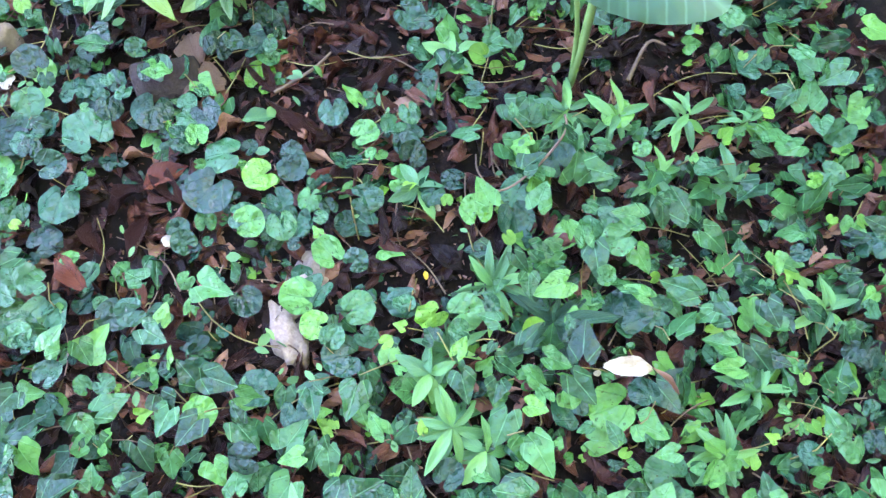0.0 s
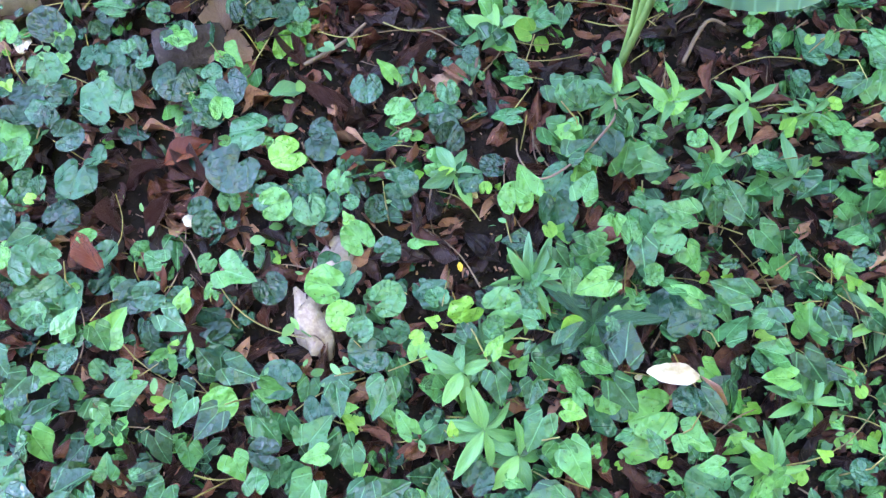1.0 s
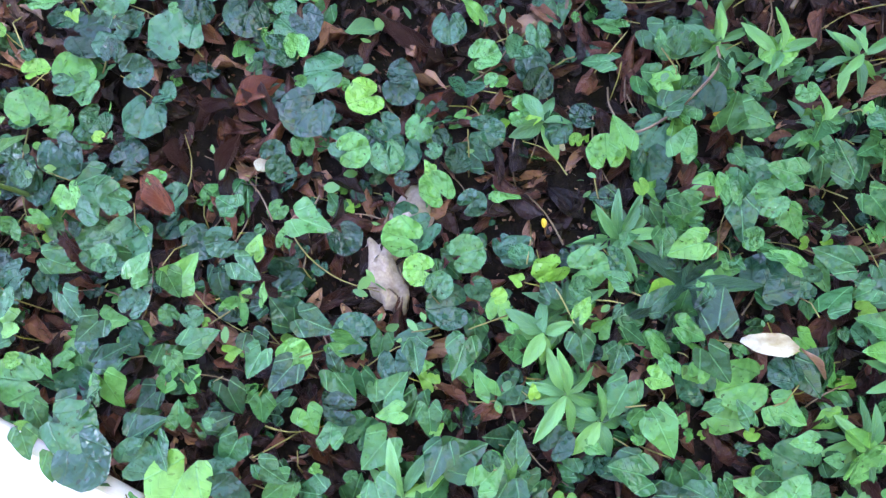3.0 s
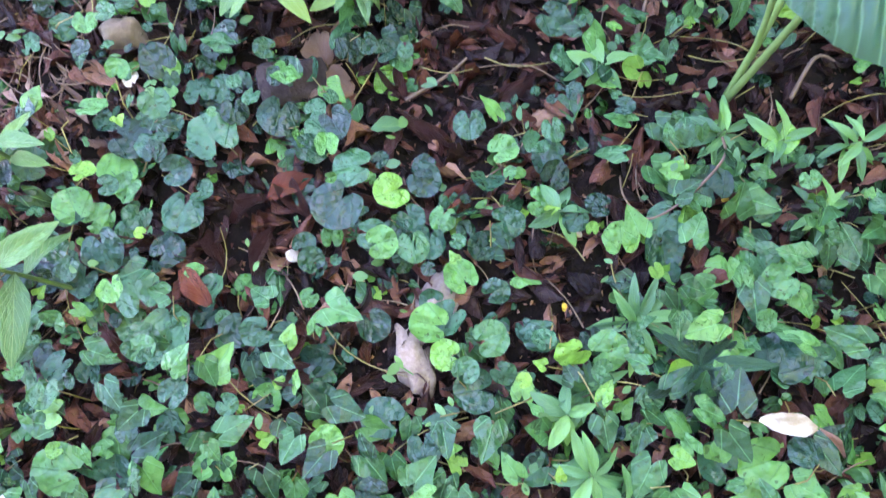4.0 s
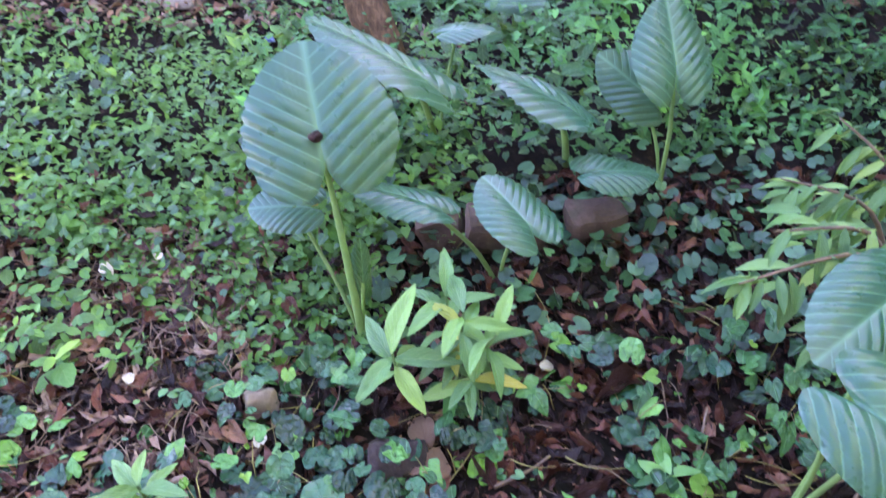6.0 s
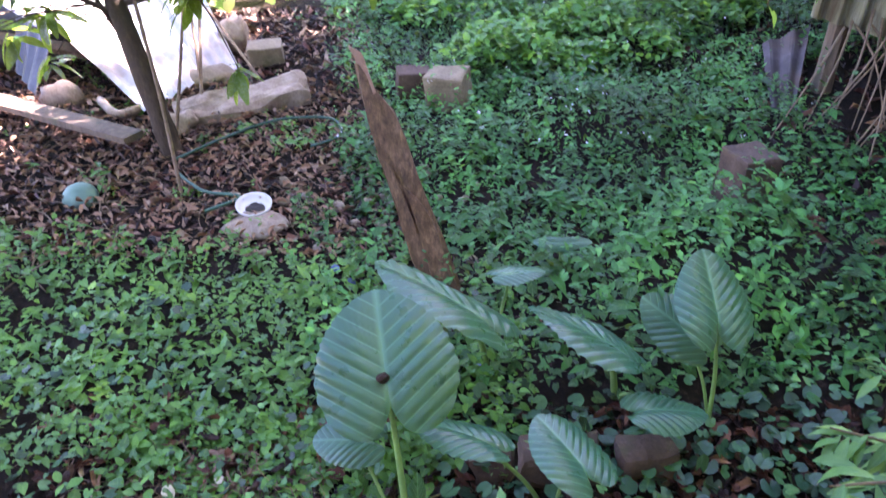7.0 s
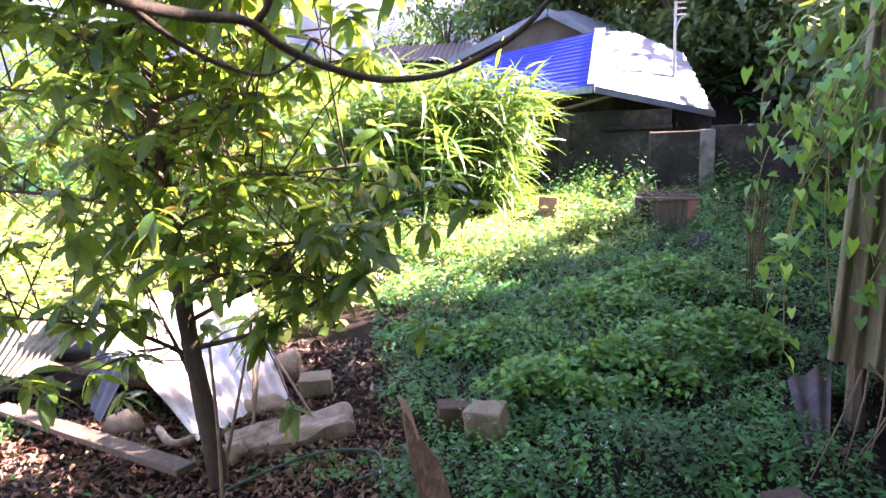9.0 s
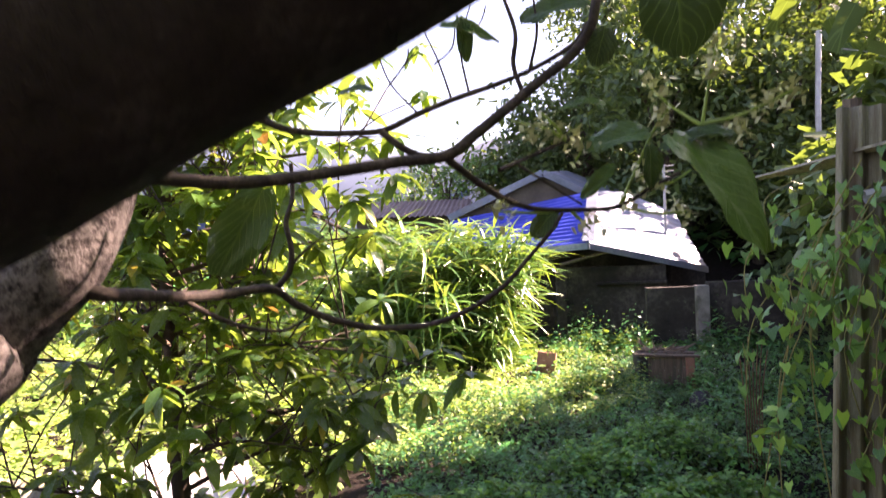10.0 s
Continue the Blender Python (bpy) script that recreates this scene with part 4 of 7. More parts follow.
# ---- weeds further off ----
def weed_field(name, n, x0, x1, y0, y1, keep, gap, height, size, shape, mat, label, rng, layers=4):
    """Low weeds: each a sprig whose leaves stand round its stem, the topmost spread flat."""
    p = scatter(n, x0, x1, y0, y1, keep, gap, rng)
    k = len(p)
    hump = np.array([0.3 + 1.9 * max(0.0, 0.22 + noise.noise(Vector((x * 1.7, y * 1.7, 3)))) for x, y in p])
    hump *= np.array([1 + 0.8 * noise.noise(Vector((x * 6, y * 6, 11))) for x, y in p])
    base = ground_at(p[:, 0], p[:, 1])
    tall, big, off = hump * rng.uniform(0.4, 1.0, k) * height, rng.uniform(*size, k) * np.exp(rng.normal(0, 0.22, k)), rng.uniform(0, 6.3, k)
    lean = rng.normal(0, 0.22, (k, 2)) * tall[:, None]
    rows = []
    for j in range(layers + 2):
        f = 1 - 0.13 * j
        drop = j / (layers + 1)
        rows.append(np.c_[p + lean * f, base + tall * f, off + 2.4 * j + rng.normal(0, 0.3, k), 0.45 - 0.75 * drop + rng.normal(0, 0.28, k), rng.normal(0, 0.3, k), big * rng.uniform(0.65, 1.1, k) * (0.75 + 0.35 * min(1, 2 * drop))])
    a = np.concatenate(rows)
    me = leaves(name, shape, a[:, :3], a[:, 3], a[:, 4], a[:, 5], a[:, 6], rng.uniform(0.45, 0.8, len(a)), mat)
    return tagged(new(name, me), label, "weeds", kind="stuff")


def bare_by_stake(x, y):
    """The strip of bare stony soil from the stake to the litter under the tree."""
    ax, ay, bx, by = -0.52, 1.94, 0.14, 1.46
    t = max(0.0, min(1.0, ((x - ax) * (bx - ax) + (y - ay) * (by - ay)) / ((bx - ax) ** 2 + (by - ay) ** 2)))
    return math.hypot(x - ax - t * (bx - ax), y - ay - t * (by - ay)) < 0.15 + 0.10 * noise.noise(Vector((x * 7, y * 7, 41)))


def in_left_band(x, y):
    if bare_by_stake(x, y):
        return 0.06
    return 0.95 if y < 1.78 - 0.1 * (x + 1) + 0.08 * noise.noise(Vector((x * 3, y * 3, 9))) and not (-0.3 < x and y > 1.5) else 0.0


def in_garden(x, y):
    edge = -0.42 - 0.16 * (y - 2) + 0.28 * noise.noise(Vector((x * 1.3, y * 1.3, 1))) + 0.30 * noise.noise(Vector((x * 4.5, y * 4.5, 21)))
    right = (1.12 if y < 4 else 1.45) + 0.2 * (y - 2.2) + 0.2 * noise.noise(Vector((x, y * 1.5, 6)))
    if bare_by_stake(x, y):
        return 0.08
    if x < edge or x > right + 0.8 or x > 1.45 and 2.4 < y < 3.3:
        return 0.0
    patch = noise.noise(Vector((x * 2.2, y * 2.2, 7)))
    patch += 0.8 * noise.noise(Vector((x * 6, y * 6, 13)))
    return (0.9 if patch > -0.15 else 0.22) * (1.0 if x < right else 0.5)


weed_field("green_vine_bed", 16000, -2.6, 0.15, 0.9, 2.1, in_left_band, 0.027, 0.13, (0.014, 0.034), B_SMALL, M_BAND, "bed of bright green creeping vine leaves", rng)
weed_field("fine_weeds", 3600, -0.95, -0.10, 0.60, 1.08, lambda x, y: 0.85 if y > 0.66 + 0.5 * max(0.0, -0.35 - x) + 0.12 * noise.noise(Vector((x * 6, y * 6, 8))) else 0.06, 0.021, 0.10, (0.014, 0.042), B_WEED, M_BAND, "fine-leaved bright green weeds on dry soil", rng, 4)
weed_field("garden_weeds", 45000, -1.4, 2.2, 1.15, 4.2, in_garden, 0.028, 0.25, (0.015, 0.044), B_BIT, M_WEED, "thick green weeds with small leaves", rng, 5)
weed_field("garden_weeds", 42000, -2.2, 4.0, 4.2, 8.0, in_garden, 0.038, 0.30, (0.022, 0.06), B_BIT, M_WEED, "thick green weeds with small leaves", rng, 5)
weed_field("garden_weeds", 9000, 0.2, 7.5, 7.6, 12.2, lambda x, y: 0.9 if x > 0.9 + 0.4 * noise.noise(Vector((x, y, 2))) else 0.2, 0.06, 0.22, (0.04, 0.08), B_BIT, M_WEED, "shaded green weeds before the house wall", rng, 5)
weed_field("litter_weeds", 3600, -3.0, -0.3, 1.75, 3.6, lambda x, y: 0.8 if noise.noise(Vector((x * 3.2, y * 3.2, 31))) > 0.22 and x < -0.3 else 0.015, 0.03, 0.08, (0.016, 0.04), B_BIT, M_BAND, "small green weeds coming up through dry leaves", np.random.default_rng(71), 4)
# pale grass follows the sunlit ground, its brightness painted into the blades
weed_field("garden_grass", 14000, -3.5, 1.8, 8.0, 12.2, lambda x, y: 0.9 if x < 1.2 + 0.5 * noise.noise(Vector((x, y, 2))) else 0.1, 0.075, 0.11, (0.05, 0.09), B_TUFT, M_SUNLIT_GRASS, "grass before the house wall, pale as if sunlit", rng)
weed_field("garden_grass", 16000, -1.6, 1.6, 5.0, 8.2, lambda x, y: 0.9 if y > 6.0 + 0.8 * x + 0.5 * noise.noise(Vector((x * 2, y * 2, 4))) else 0.0, 0.048, 0.30, (0.03, 0.065), B_TUFT, M_SUNLIT_GRASS, "grass among the weeds, pale as if sunlit", rng)
weed_field("wall_weeds", 3000, 0.8, 4.2, 10.6, 12.0, lambda x, y: 0.8, 0.08, 0.42, (0.06, 0.11), B_TUFT, M_WEED, "tall weeds against the house wall", rng, 6)
weed_field("sunny_grass", 22000, -9.0, -0.9, 3.3, 14.0, lambda x, y: 0.9 if x < -0.75 - 0.16 * (y - 2) and not (y < 4.6 and x > -3.2 and y < 3.6 + 0.5 * (x + 3.2)) else 0.0, 0.085, 0.24, (0.06, 0.12), B_TUFT, M_SUNLIT_GRASS, "grass and weeds with sunlight in their colour", rng)
weed_field("far_grass", 3600, -22, 14, 14, 32, lambda x, y: 0.9, 0.3, 0.5, (0.25, 0.5), B_TUFT, M_WEED, "rough grass behind the house", rng)
for cx, cy, r, h in ((0.23, 3.35, 0.42, 0.24), (0.62, 3.55, 0.50, 0.27), (1.06, 3.95, 0.50, 0.27), (1.4, 4.2, 0.45, 0.25), (0.68, 4.75, 0.60, 0.27), (1.33, 5.4, 0.65, 0.30), (0.05, 4.1, 0.5, 0.24)):
    wrng = np.random.default_rng(int(cx * 100 + cy * 10 + 500))
    k = int(1500 * r / 0.4)
    a, d = wrng.uniform(0, 6.3, k), r * np.sqrt(wrng.random(k))
    px, py = cx + d * np.cos(a), cy + 0.75 * d * np.sin(a)
    tuft = np.array([noise.noise(Vector((x * 7, y * 7, 2.0))) for x, y in zip(px, py)])
    pz = ground_at(px, py) + h * (1 - 0.7 * (d / r) ** 2) * wrng.uniform(0.6, 1.0, k) * (1 + 0.55 * tuft)
    keep = wrng.random(k) < np.clip(1.1 + 1.6 * tuft - 0.9 * (d / r) ** 2, 0.05, 1)
    px, py, pz, k = px[keep], py[keep], pz[keep], int(keep.sum())
    wroot = thing("weed_bush", "leafy mound of bright green weeds", "weed", (cx, cy, ground_z(cx, cy)), "weed mounds")
    mesh_part("foliage", leaves("foliage", B_SMALL, np.c_[px, py, pz], wrng.uniform(0, 6.3, k), wrng.normal(0.1, 0.35, k), wrng.normal(0, 0.35, k), wrng.uniform(0.025, 0.06, k), wrng.uniform(0.55, 0.85, k), M_MOUND), wroot)
    mesh_part("stem", joined("stem", [stick([(cx, cy, ground_z(cx, cy)), (cx + 0.02, cy, h * 0.5), (cx, cy + 0.02, h * 0.9)], 0.006, 0.003, 5, 3)], M_STEM), wroot)
fl = scatter(1100, -1.0, 3.2, 2.2, 10.5, in_garden, 0.08, rng)
fa = np.repeat(np.c_[fl, ground_at(fl[:, 0], fl[:, 1]) + 0.13 + 0.02 * fl[:, 1]], 3, axis=0) + rng.normal(0, 0.008, (len(fl) * 3, 3))
tagged(new("weed_flowers", leaves("weed_flowers", B_FAR, fa, rng.uniform(0, 6.3, len(fa)), rng.normal(0.2, 0.5, len(fa)), 0, rng.uniform(0.004, 0.009, len(fa)), 1.0, M_FLOWER)), "tiny pale flower heads over the weeds", "flowers", kind="stuff")


# ---- plants by the path ----
def sprig(name, label, category, base, stem_h, count, length, width, mat, rng, tilt=0.45, lean=(0, 0), tiers=3, group="", root=None):
    """An upright plant: a stem and tiers of lance leaves, each its own piece."""
    root = root or thing(name, label, category, (base[0], base[1], ground_z(*base)), group)
    z0 = ground_z(*base)
    top = (base[0] + lean[0], base[1] + lean[1], z0 + stem_h)
    mesh_part("stem", joined("stem", [stick([(base[0], base[1], z0 - 0.01), ((base[0] + top[0]) / 2, (base[1] + top[1]) / 2, z0 + stem_h * 0.55), top], 0.005 if stem_h > 0.1 else 0.003, 0.002, 6, 3)], M_STEM), root)
    v, q, uv = crumpled(blade(7, 4, W_LANCE, 0.0, 0.35, 0.35, 0.02), 3, 0.035)
    me = mesh_of("lance_leaf", v, q, mat, uv)
    for i in range(count):
        f = 1 - (i / count) * min(1, 0.25 * tiers)
        yaw = i * 2.4 + rng.normal(0, 0.2)
        x, y, z = (base[k] + lean[k] * f if k < 2 else z0 + stem_h * f for k in range(3))
        leaf_piece(root, me, x, y, z, yaw, tilt * (2.2 * f - 1.1) + rng.normal(0, 0.25), rng.normal(0, 0.3), length * rng.uniform(0.75, 1.1), width)
    return root


bush = sprig("green_shrub", "light green leafy plant with a few yellowing leaves", "plant", (0.06, 0.56), 0.30, 13, 0.105, 0.30, M_SHRUB, rng, 0.5, (0.01, -0.02), 3)
for lean, h, k in (((0.07, -0.03), 0.24, 9), ((-0.02, 0.05), 0.25, 8), ((0.03, -0.08), 0.17, 8)):
    sprig("", "", "", (0.06, 0.56), h, k, 0.10, 0.30, M_SHRUB, rng, 0.4, lean, 2, root=bush)
sprig("green_shrub", "light green shoot with long soft leaves", "plant", (-0.05, 0.54), 0.22, 7, 0.12, 0.33, M_SHRUB, rng, 0.3, (-0.01, -0.03), 2)
sprig("green_shrub", "small light green plant with long leaves", "plant", (-0.44, 0.10), 0.27, 6, 0.115, 0.34, M_SHRUB, rng, 0.4, (0.0, 0.0), 2)
sprig("green_shrub", "small pale green plant on dry soil", "plant", (-0.50, 0.30), 0.17, 8, 0.085, 0.34, M_SHRUB, rng, 0.4, (0.02, 0.0), 2)
for x, y, s in ((0.60, 0.20, 0.085), (0.68, 0.17, 0.075), (0.80, 0.15, 0.07), (0.72, 0.05, 0.07), (0.90, 0.12, 0.07), (0.84, 0.02, 0.08), (0.78, -0.32, 0.09), (0.70, -0.40, 0.08), (0.93, -0.22, 0.08)):
    sprig("weed_sprig", "small upright weed with narrow green leaves", "weed", (x, y), 0.07, 12, s * 0.8, 0.27, M_SPRIG_LEAF, rng, 0.35, (0.01, -0.01), 3, "narrow-leaved weeds")
for x, y in ((0.305, -0.285), (0.069, -0.392)):
    sprig("weed_sprig", "pale grey-green weed with narrow leaves", "weed", (x, y), 0.09, 13, 0.07, 0.27, M_SPRIG_LEAF, rng, 0.3, (0, 0), 3, "narrow-leaved weeds")
for x, y, s in ((0.50, -0.16, 0.105), (0.42, -0.08, 0.075), (0.33, -0.17, 0.06)):
    sprig("leaf_rosette", "dark green rosette of long toothed leaves", "plant", (x, y), 0.03, 13, s, 0.24, M_ROSETTE if s > 0.1 else M_SPRIG_LEAF, rng, 0.45, (0, 0), 1)
for x, y in ((0.33, 0.10), (0.44, 0.33), (0.35, -0.33), (0.29, -0.20)):
    sprig("seedling", "pale green seedling with a few leaves", "weed", (x, y), 0.06, 7, 0.055, 0.42, M_SPRIG_LEAF, rng, 0.3, (0, 0), 2, "seedlings")


def taro_blade(name, attach, toward, normal, length, width, mat, curl=0.12):
    """A heart-shaped blade with raised ribs, its stalk joined near the notch; toward points to the tip."""
    y = Vector(toward).normalized()
    z = Vector(normal)
    z = (z - y * z.dot(y)).normalized()
    x = y.cross(z)
    rings, spokes, waves = 18, 96, 0.042 * length
    reach = ((0, 0.69), (0.2, 0.65), (0.45, 0.595), (0.8, 0.535), (1.2, 0.50), (1.6, 0.49), (2.0, 0.49), (2.4, 0.50), (2.65, 0.49), (2.85, 0.45), (3.0, 0.36), (math.pi, 0.16))
    verts, uv, quads = [], [], []
    for i in range(rings + 1):
        r = i / rings
        for k in range(spokes):
            a = 2 * math.pi * k / spokes
            s, c = math.sin(a), math.cos(a)          # c = 1 towards the tip
            b = min(a, 2 * math.pi - a)
            out = sum(float(np.interp(b + d, *zip(*reach))) for d in (-0.1, 0.0, 0.1)) / 3
            px, py = s * out * r * width / 0.95, c * out * r * length / 0.95
            u, v = px / (width * 0.52), py / (length * 0.75)
            fold = abs(math.sin(math.pi * (v * 6 - abs(u) * 6 * 0.55 - 0.5)))
            swell = fold ** 0.7 * min(abs(u) * 3, 1)
            px *= 1 + 0.035 * r ** 6 * (fold - 0.5)
            h = waves * swell * (0.3 + 0.7 * r) + 0.16 * abs(px) * (1 - 0.7 * r) - curl * length * (r ** 2.4) * (0.45 + 0.5 * abs(s)) + 0.025 * length * math.sin(3 * a + length * 40) * r ** 2
            verts.append(Vector(attach) + x * px + y * py + z * h)
            uv.append((u / 2 + 0.5, v))
    for i in range(rings):
        for k in range(spokes):
            quads.append((i * spokes + k, i * spokes + (k + 1) % spokes, (i + 1) * spokes + (k + 1) % spokes, (i + 1) * spokes + k))
    return mesh_of(name, verts, quads, mat, uv)


def taro(base, blades, label, group="taro plants"):
    root = thing("taro_plant", label, "plant", (base[0], base[1], ground_z(*base)), group)
    for rank, (attach, toward, normal, length, width) in enumerate(blades):
        a = Vector(attach)
        b = Vector((base[0], base[1], ground_z(*base) - 0.01))
        side = Vector((a.x - b.x, a.y - b.y, 0)) * 0.15
        mesh_part("stalk", joined("stalk", [stick([b, b.lerp(a, 0.5) - side, a], 0.011 if length > 0.22 else 0.0065 if rank < 1 or length > 0.195 else 0.0045, 0.004, 8, 5)], M_STEM), root, "pale green stalk")
        mesh_part("leaf", taro_blade("taro_leaf", attach, toward, normal, length, width, M_TARO), root, "large ribbed heart-shaped leaf")
    return root


tall_taro = taro((-0.137, 0.669), [((-0.178, 0.82, 0.462), (-0.03, 0.15, 0.12), (0.0, -0.6, 0.85), 0.25, 0.275), ((-0.25, 0.80, 0.30), (-0.7, 0.1, -0.1), (0.0, -0.3, 0.9), 0.14, 0.11), ((-0.13, 0.74, 0.12), (0.05, 0.2, 0.9), (0.4, -0.8, 0.1), 0.16, 0.05)], "taro plant with a large ribbed upright leaf")
mesh_part("withered_leaf", taro_blade("withered_leaf", (-0.222, 0.86, 0.27), (-0.02, 0.02, -0.1), (0.1, -0.9, 0.2), 0.085, 0.04, M_YELLOW), tall_taro, "yellowed withered leaf")
mesh_part("withered_leaf", taro_blade("withered_leaf", (-0.178, 0.812, 0.478), (-0.2, -0.3, 0.1), (0.0, -0.5, 0.8), 0.03, 0.022, M_DEAD, 0.5), tall_taro, "brown dried bud at the stalk")
taro((0.038, 1.21), [((-0.034, 1.13, 0.378), (-0.24, 0.12, 0.08), (0.0, 0.45, 0.9), 0.33, 0.23), ((0.09, 1.25, 0.38), (0.9, 0.3, -0.1), (0.0, 0.2, 0.95), 0.13, 0.10)], "taro plant with broad wavy leaves")
taro((0.164, 0.804), [((-0.013, 0.82, 0.287), (-0.8, 0.25, 0.1), (0.0, 0.4, 0.9), 0.20, 0.14), ((0.193, 0.75, 0.304), (-0.5, 0.7, 0.15), (0.0, 0.35, 0.9), 0.17, 0.16)], "low taro plant beside the stone step")
taro((0.363, 1.139), [((0.28, 1.04, 0.352), (-0.75, 0.42, 0.2), (0.0, 0.42, 0.9), 0.25, 0.18), ((0.40, 0.93, 0.24), (0.8, 0.1, -0.15), (0.0, 0.1, 0.95), 0.17, 0.13)], "taro plant with rippled leaves")
taro((0.582, 1.054), [((0.529, 1.055, 0.424), (-0.05, 0.5, 0.35), (0.15, -0.6, 0.8), 0.20, 0.17), ((0.50, 1.12, 0.30), (-0.65, 0.45, 0.35), (0.2, -0.7, 0.6), 0.18, 0.14)], "taro plant with two upright leaves")
taro((0.27, 1.62), [((0.265, 1.62, 0.20), (-0.9, 0.0, 0.1), (0.0, -0.35, 0.9), 0.12, 0.05), ((0.275, 1.62, 0.20), (0.9, 0.0, 0.1), (0.0, -0.35, 0.9), 0.12, 0.05)], "young taro seedling with two open leaves")
taro((0.641, 0.257), [((0.55, 0.19, 0.56), (0.62, -0.78, -0.1), (-0.1, -0.15, 0.95), 0.22, 0.165), ((0.65, 0.40, 0.51), (-0.16, -0.11, 0.0), (-0.1, -0.3, 0.9), 0.22, 0.15), ((0.55, 0.26, 0.44), (-0.1, 0.5, -0.7), (-0.5, -0.7, 0.4), 0.12, 0.06)], "broad-leaved taro plant beside the path")


def branch_shrub(name, label, base, tips, count, length, width, mat, rng):
    root = thing(name, label, "shrub", (base[0], base[1], ground_z(*base)))
    arrays, at, yaw, pitch = [], [], [], []
    for tip in tips:
        b, t = Vector((base[0], base[1], ground_z(*base))), Vector(tip)
        pts = smooth_line([b, b.lerp(t, 0.45) + Vector((0, 0, 0.12)), t], 6)
        arrays.append(tube_arrays(pts, [0.008 * (1 - 0.8 * i / (len(pts) - 1)) for i in range(len(pts))], 6))
        along = math.atan2(-(t - b).x, (t - b).y)
        for i in range(count):
            f = rng.uniform(0.45, 1.0)
            at.append(pts[int(f * (len(pts) - 1))] + Vector(rng.normal(0, 0.01, 3)))
            yaw.append(along + rng.choice((-1, 1)) * rng.uniform(0.3, 1.3))
            pitch.append(rng.normal(-0.55, 0.3))
    for pair in arrays:
        mesh_part("branch", joined("branch", [pair], M_TWIG), root)
    n = len(at)
    mesh_part("foliage", leaves("foliage", B_LANCE, at, yaw, pitch, rng.normal(0, 0.3, n), rng.uniform(0.6, 1, n) * length, width, mat), root)
    return root


branch_shrub("leafy_branch", "drooping shrub with grey-green leaves", (1.05, 0.75), ((0.50, 0.50, 0.42), (0.60, 0.62, 0.40), (0.68, 0.78, 0.36), (0.62, 0.42, 0.36), (0.82, 0.9, 0.4)), 26, 0.095, 0.28, M_BRUSH, rng)


# ---- the young tree ----
def whorls(tips, per, length, width, rng, droop=0.35):
    """Leaves standing in whorls round twig tips."""
    at, yaw, pitch = [], [], []
    for t in tips:
        n = int(rng.integers(per[0], per[1]))
        off = rng.uniform(0, 6.3)
        for i in range(n):
            at.append(np.array(t) + rng.normal(0, 0.015, 3))
            yaw.append(off + 6.283 * i / n + rng.normal(0, 0.25))
            pitch.append(rng.normal(0.15 - droop, 0.4))
    n = len(at)
    return np.array(at), np.array(yaw), np.array(pitch), rng.normal(0, 0.35, n), rng.uniform(0.6, 1.05, n) * length, rng.uniform(0.85, 1.1, n) * width


def leafy_tree(name, label, trunk_pts, r0, r1, limbs, twigs_per, per, length, width, mat, rng, spread=0.32, bark=M_BARK, category="tree"):
    """A tapered trunk, limbs given by their points, twigs grown off the limbs and whorls of leaves."""
    root = thing(name, label, category, trunk_pts[0])
    mesh_part("trunk", joined("trunk", [stick(trunk_pts, r0, r1, 12, 6, 0.25)], bark), root)
    tips, wood = [], []
    for pts in limbs:
        line = smooth_line(pts, 5)
        n = len(line)
        mesh_part("limb", joined("limb", [tube_arrays(line, [r0 * 0.28 * (1 - 0.75 * i / (n - 1)) for i in range(n)], 7)], bark), root)
        tips.append(line[-1])
        for _ in range(twigs_per):
            f = rng.uniform(0.3, 1.0)
            a = line[int(f * (n - 1))]
            b = a + Vector(rng.normal(0, spread, 3)) + Vector((0, 0, 0.08))
            if abs(b.x - trunk_pts[2][0] - 0.48 * (trunk_pts[2][1] - b.y)) < 0.17 and b.y < trunk_pts[2][1] and b.z < 0.95:          # bare on the side of the path
                continue
            wood.append(tube_arrays([a, a.lerp(b, 0.5) + Vector((0, 0, 0.03)), b], [r0 * 0.09, r0 * 0.07, r0 * 0.04], 5))
            tips.append(b)
    tagged(mesh_part("twig_work", joined("twig_work", wood, bark), root), kind="stuff")
    mesh_part("crown", leaves("crown", B_TREE, *whorls(tips, per, length, width, rng), mat), root)
    return root


trng = np.random.default_rng(21)
TX, TY = -1.24, 2.47
trunk = [(TX, TY, -0.05), (TX - 0.05, TY + 0.05, 0.3), (TX - 0.12, TY + 0.11, 0.72), (TX - 0.15, TY + 0.13, 1.2), (TX - 0.17, TY + 0.13, 1.6), (TX - 0.16, TY + 0.12, 2.1), (TX - 0.14, TY + 0.1, 2.8)]
limbs = [[(TX - 0.11, TY + 0.1, 0.62), (TX - 0.35, TY, 0.78), (TX - 0.8, TY - 0.1, 0.88)], [(TX - 0.1, TY + 0.1, 0.66), (TX + 0.25, TY + 0.15, 0.74), (TX + 0.55, TY + 0.2, 0.92), (TX + 0.7, TY + 0.25, 1.05)],
         [(TX - 0.08, TY + 0.08, 0.45), (TX - 0.25, TY + 0.2, 0.7), (TX - 0.4, TY + 0.3, 0.95)]]
limbs += [[(TX - 0.11, TY + 0.1, 0.78), (TX + 0.2, TY + 0.3, 0.90), (TX + 0.52, TY + 0.42, 0.88)], [(TX - 0.12, TY + 0.1, 0.90), (TX + 0.15, TY - 0.02, 1.02), (TX + 0.46, TY + 0.02, 0.98)]]          # low boughs over the weeds
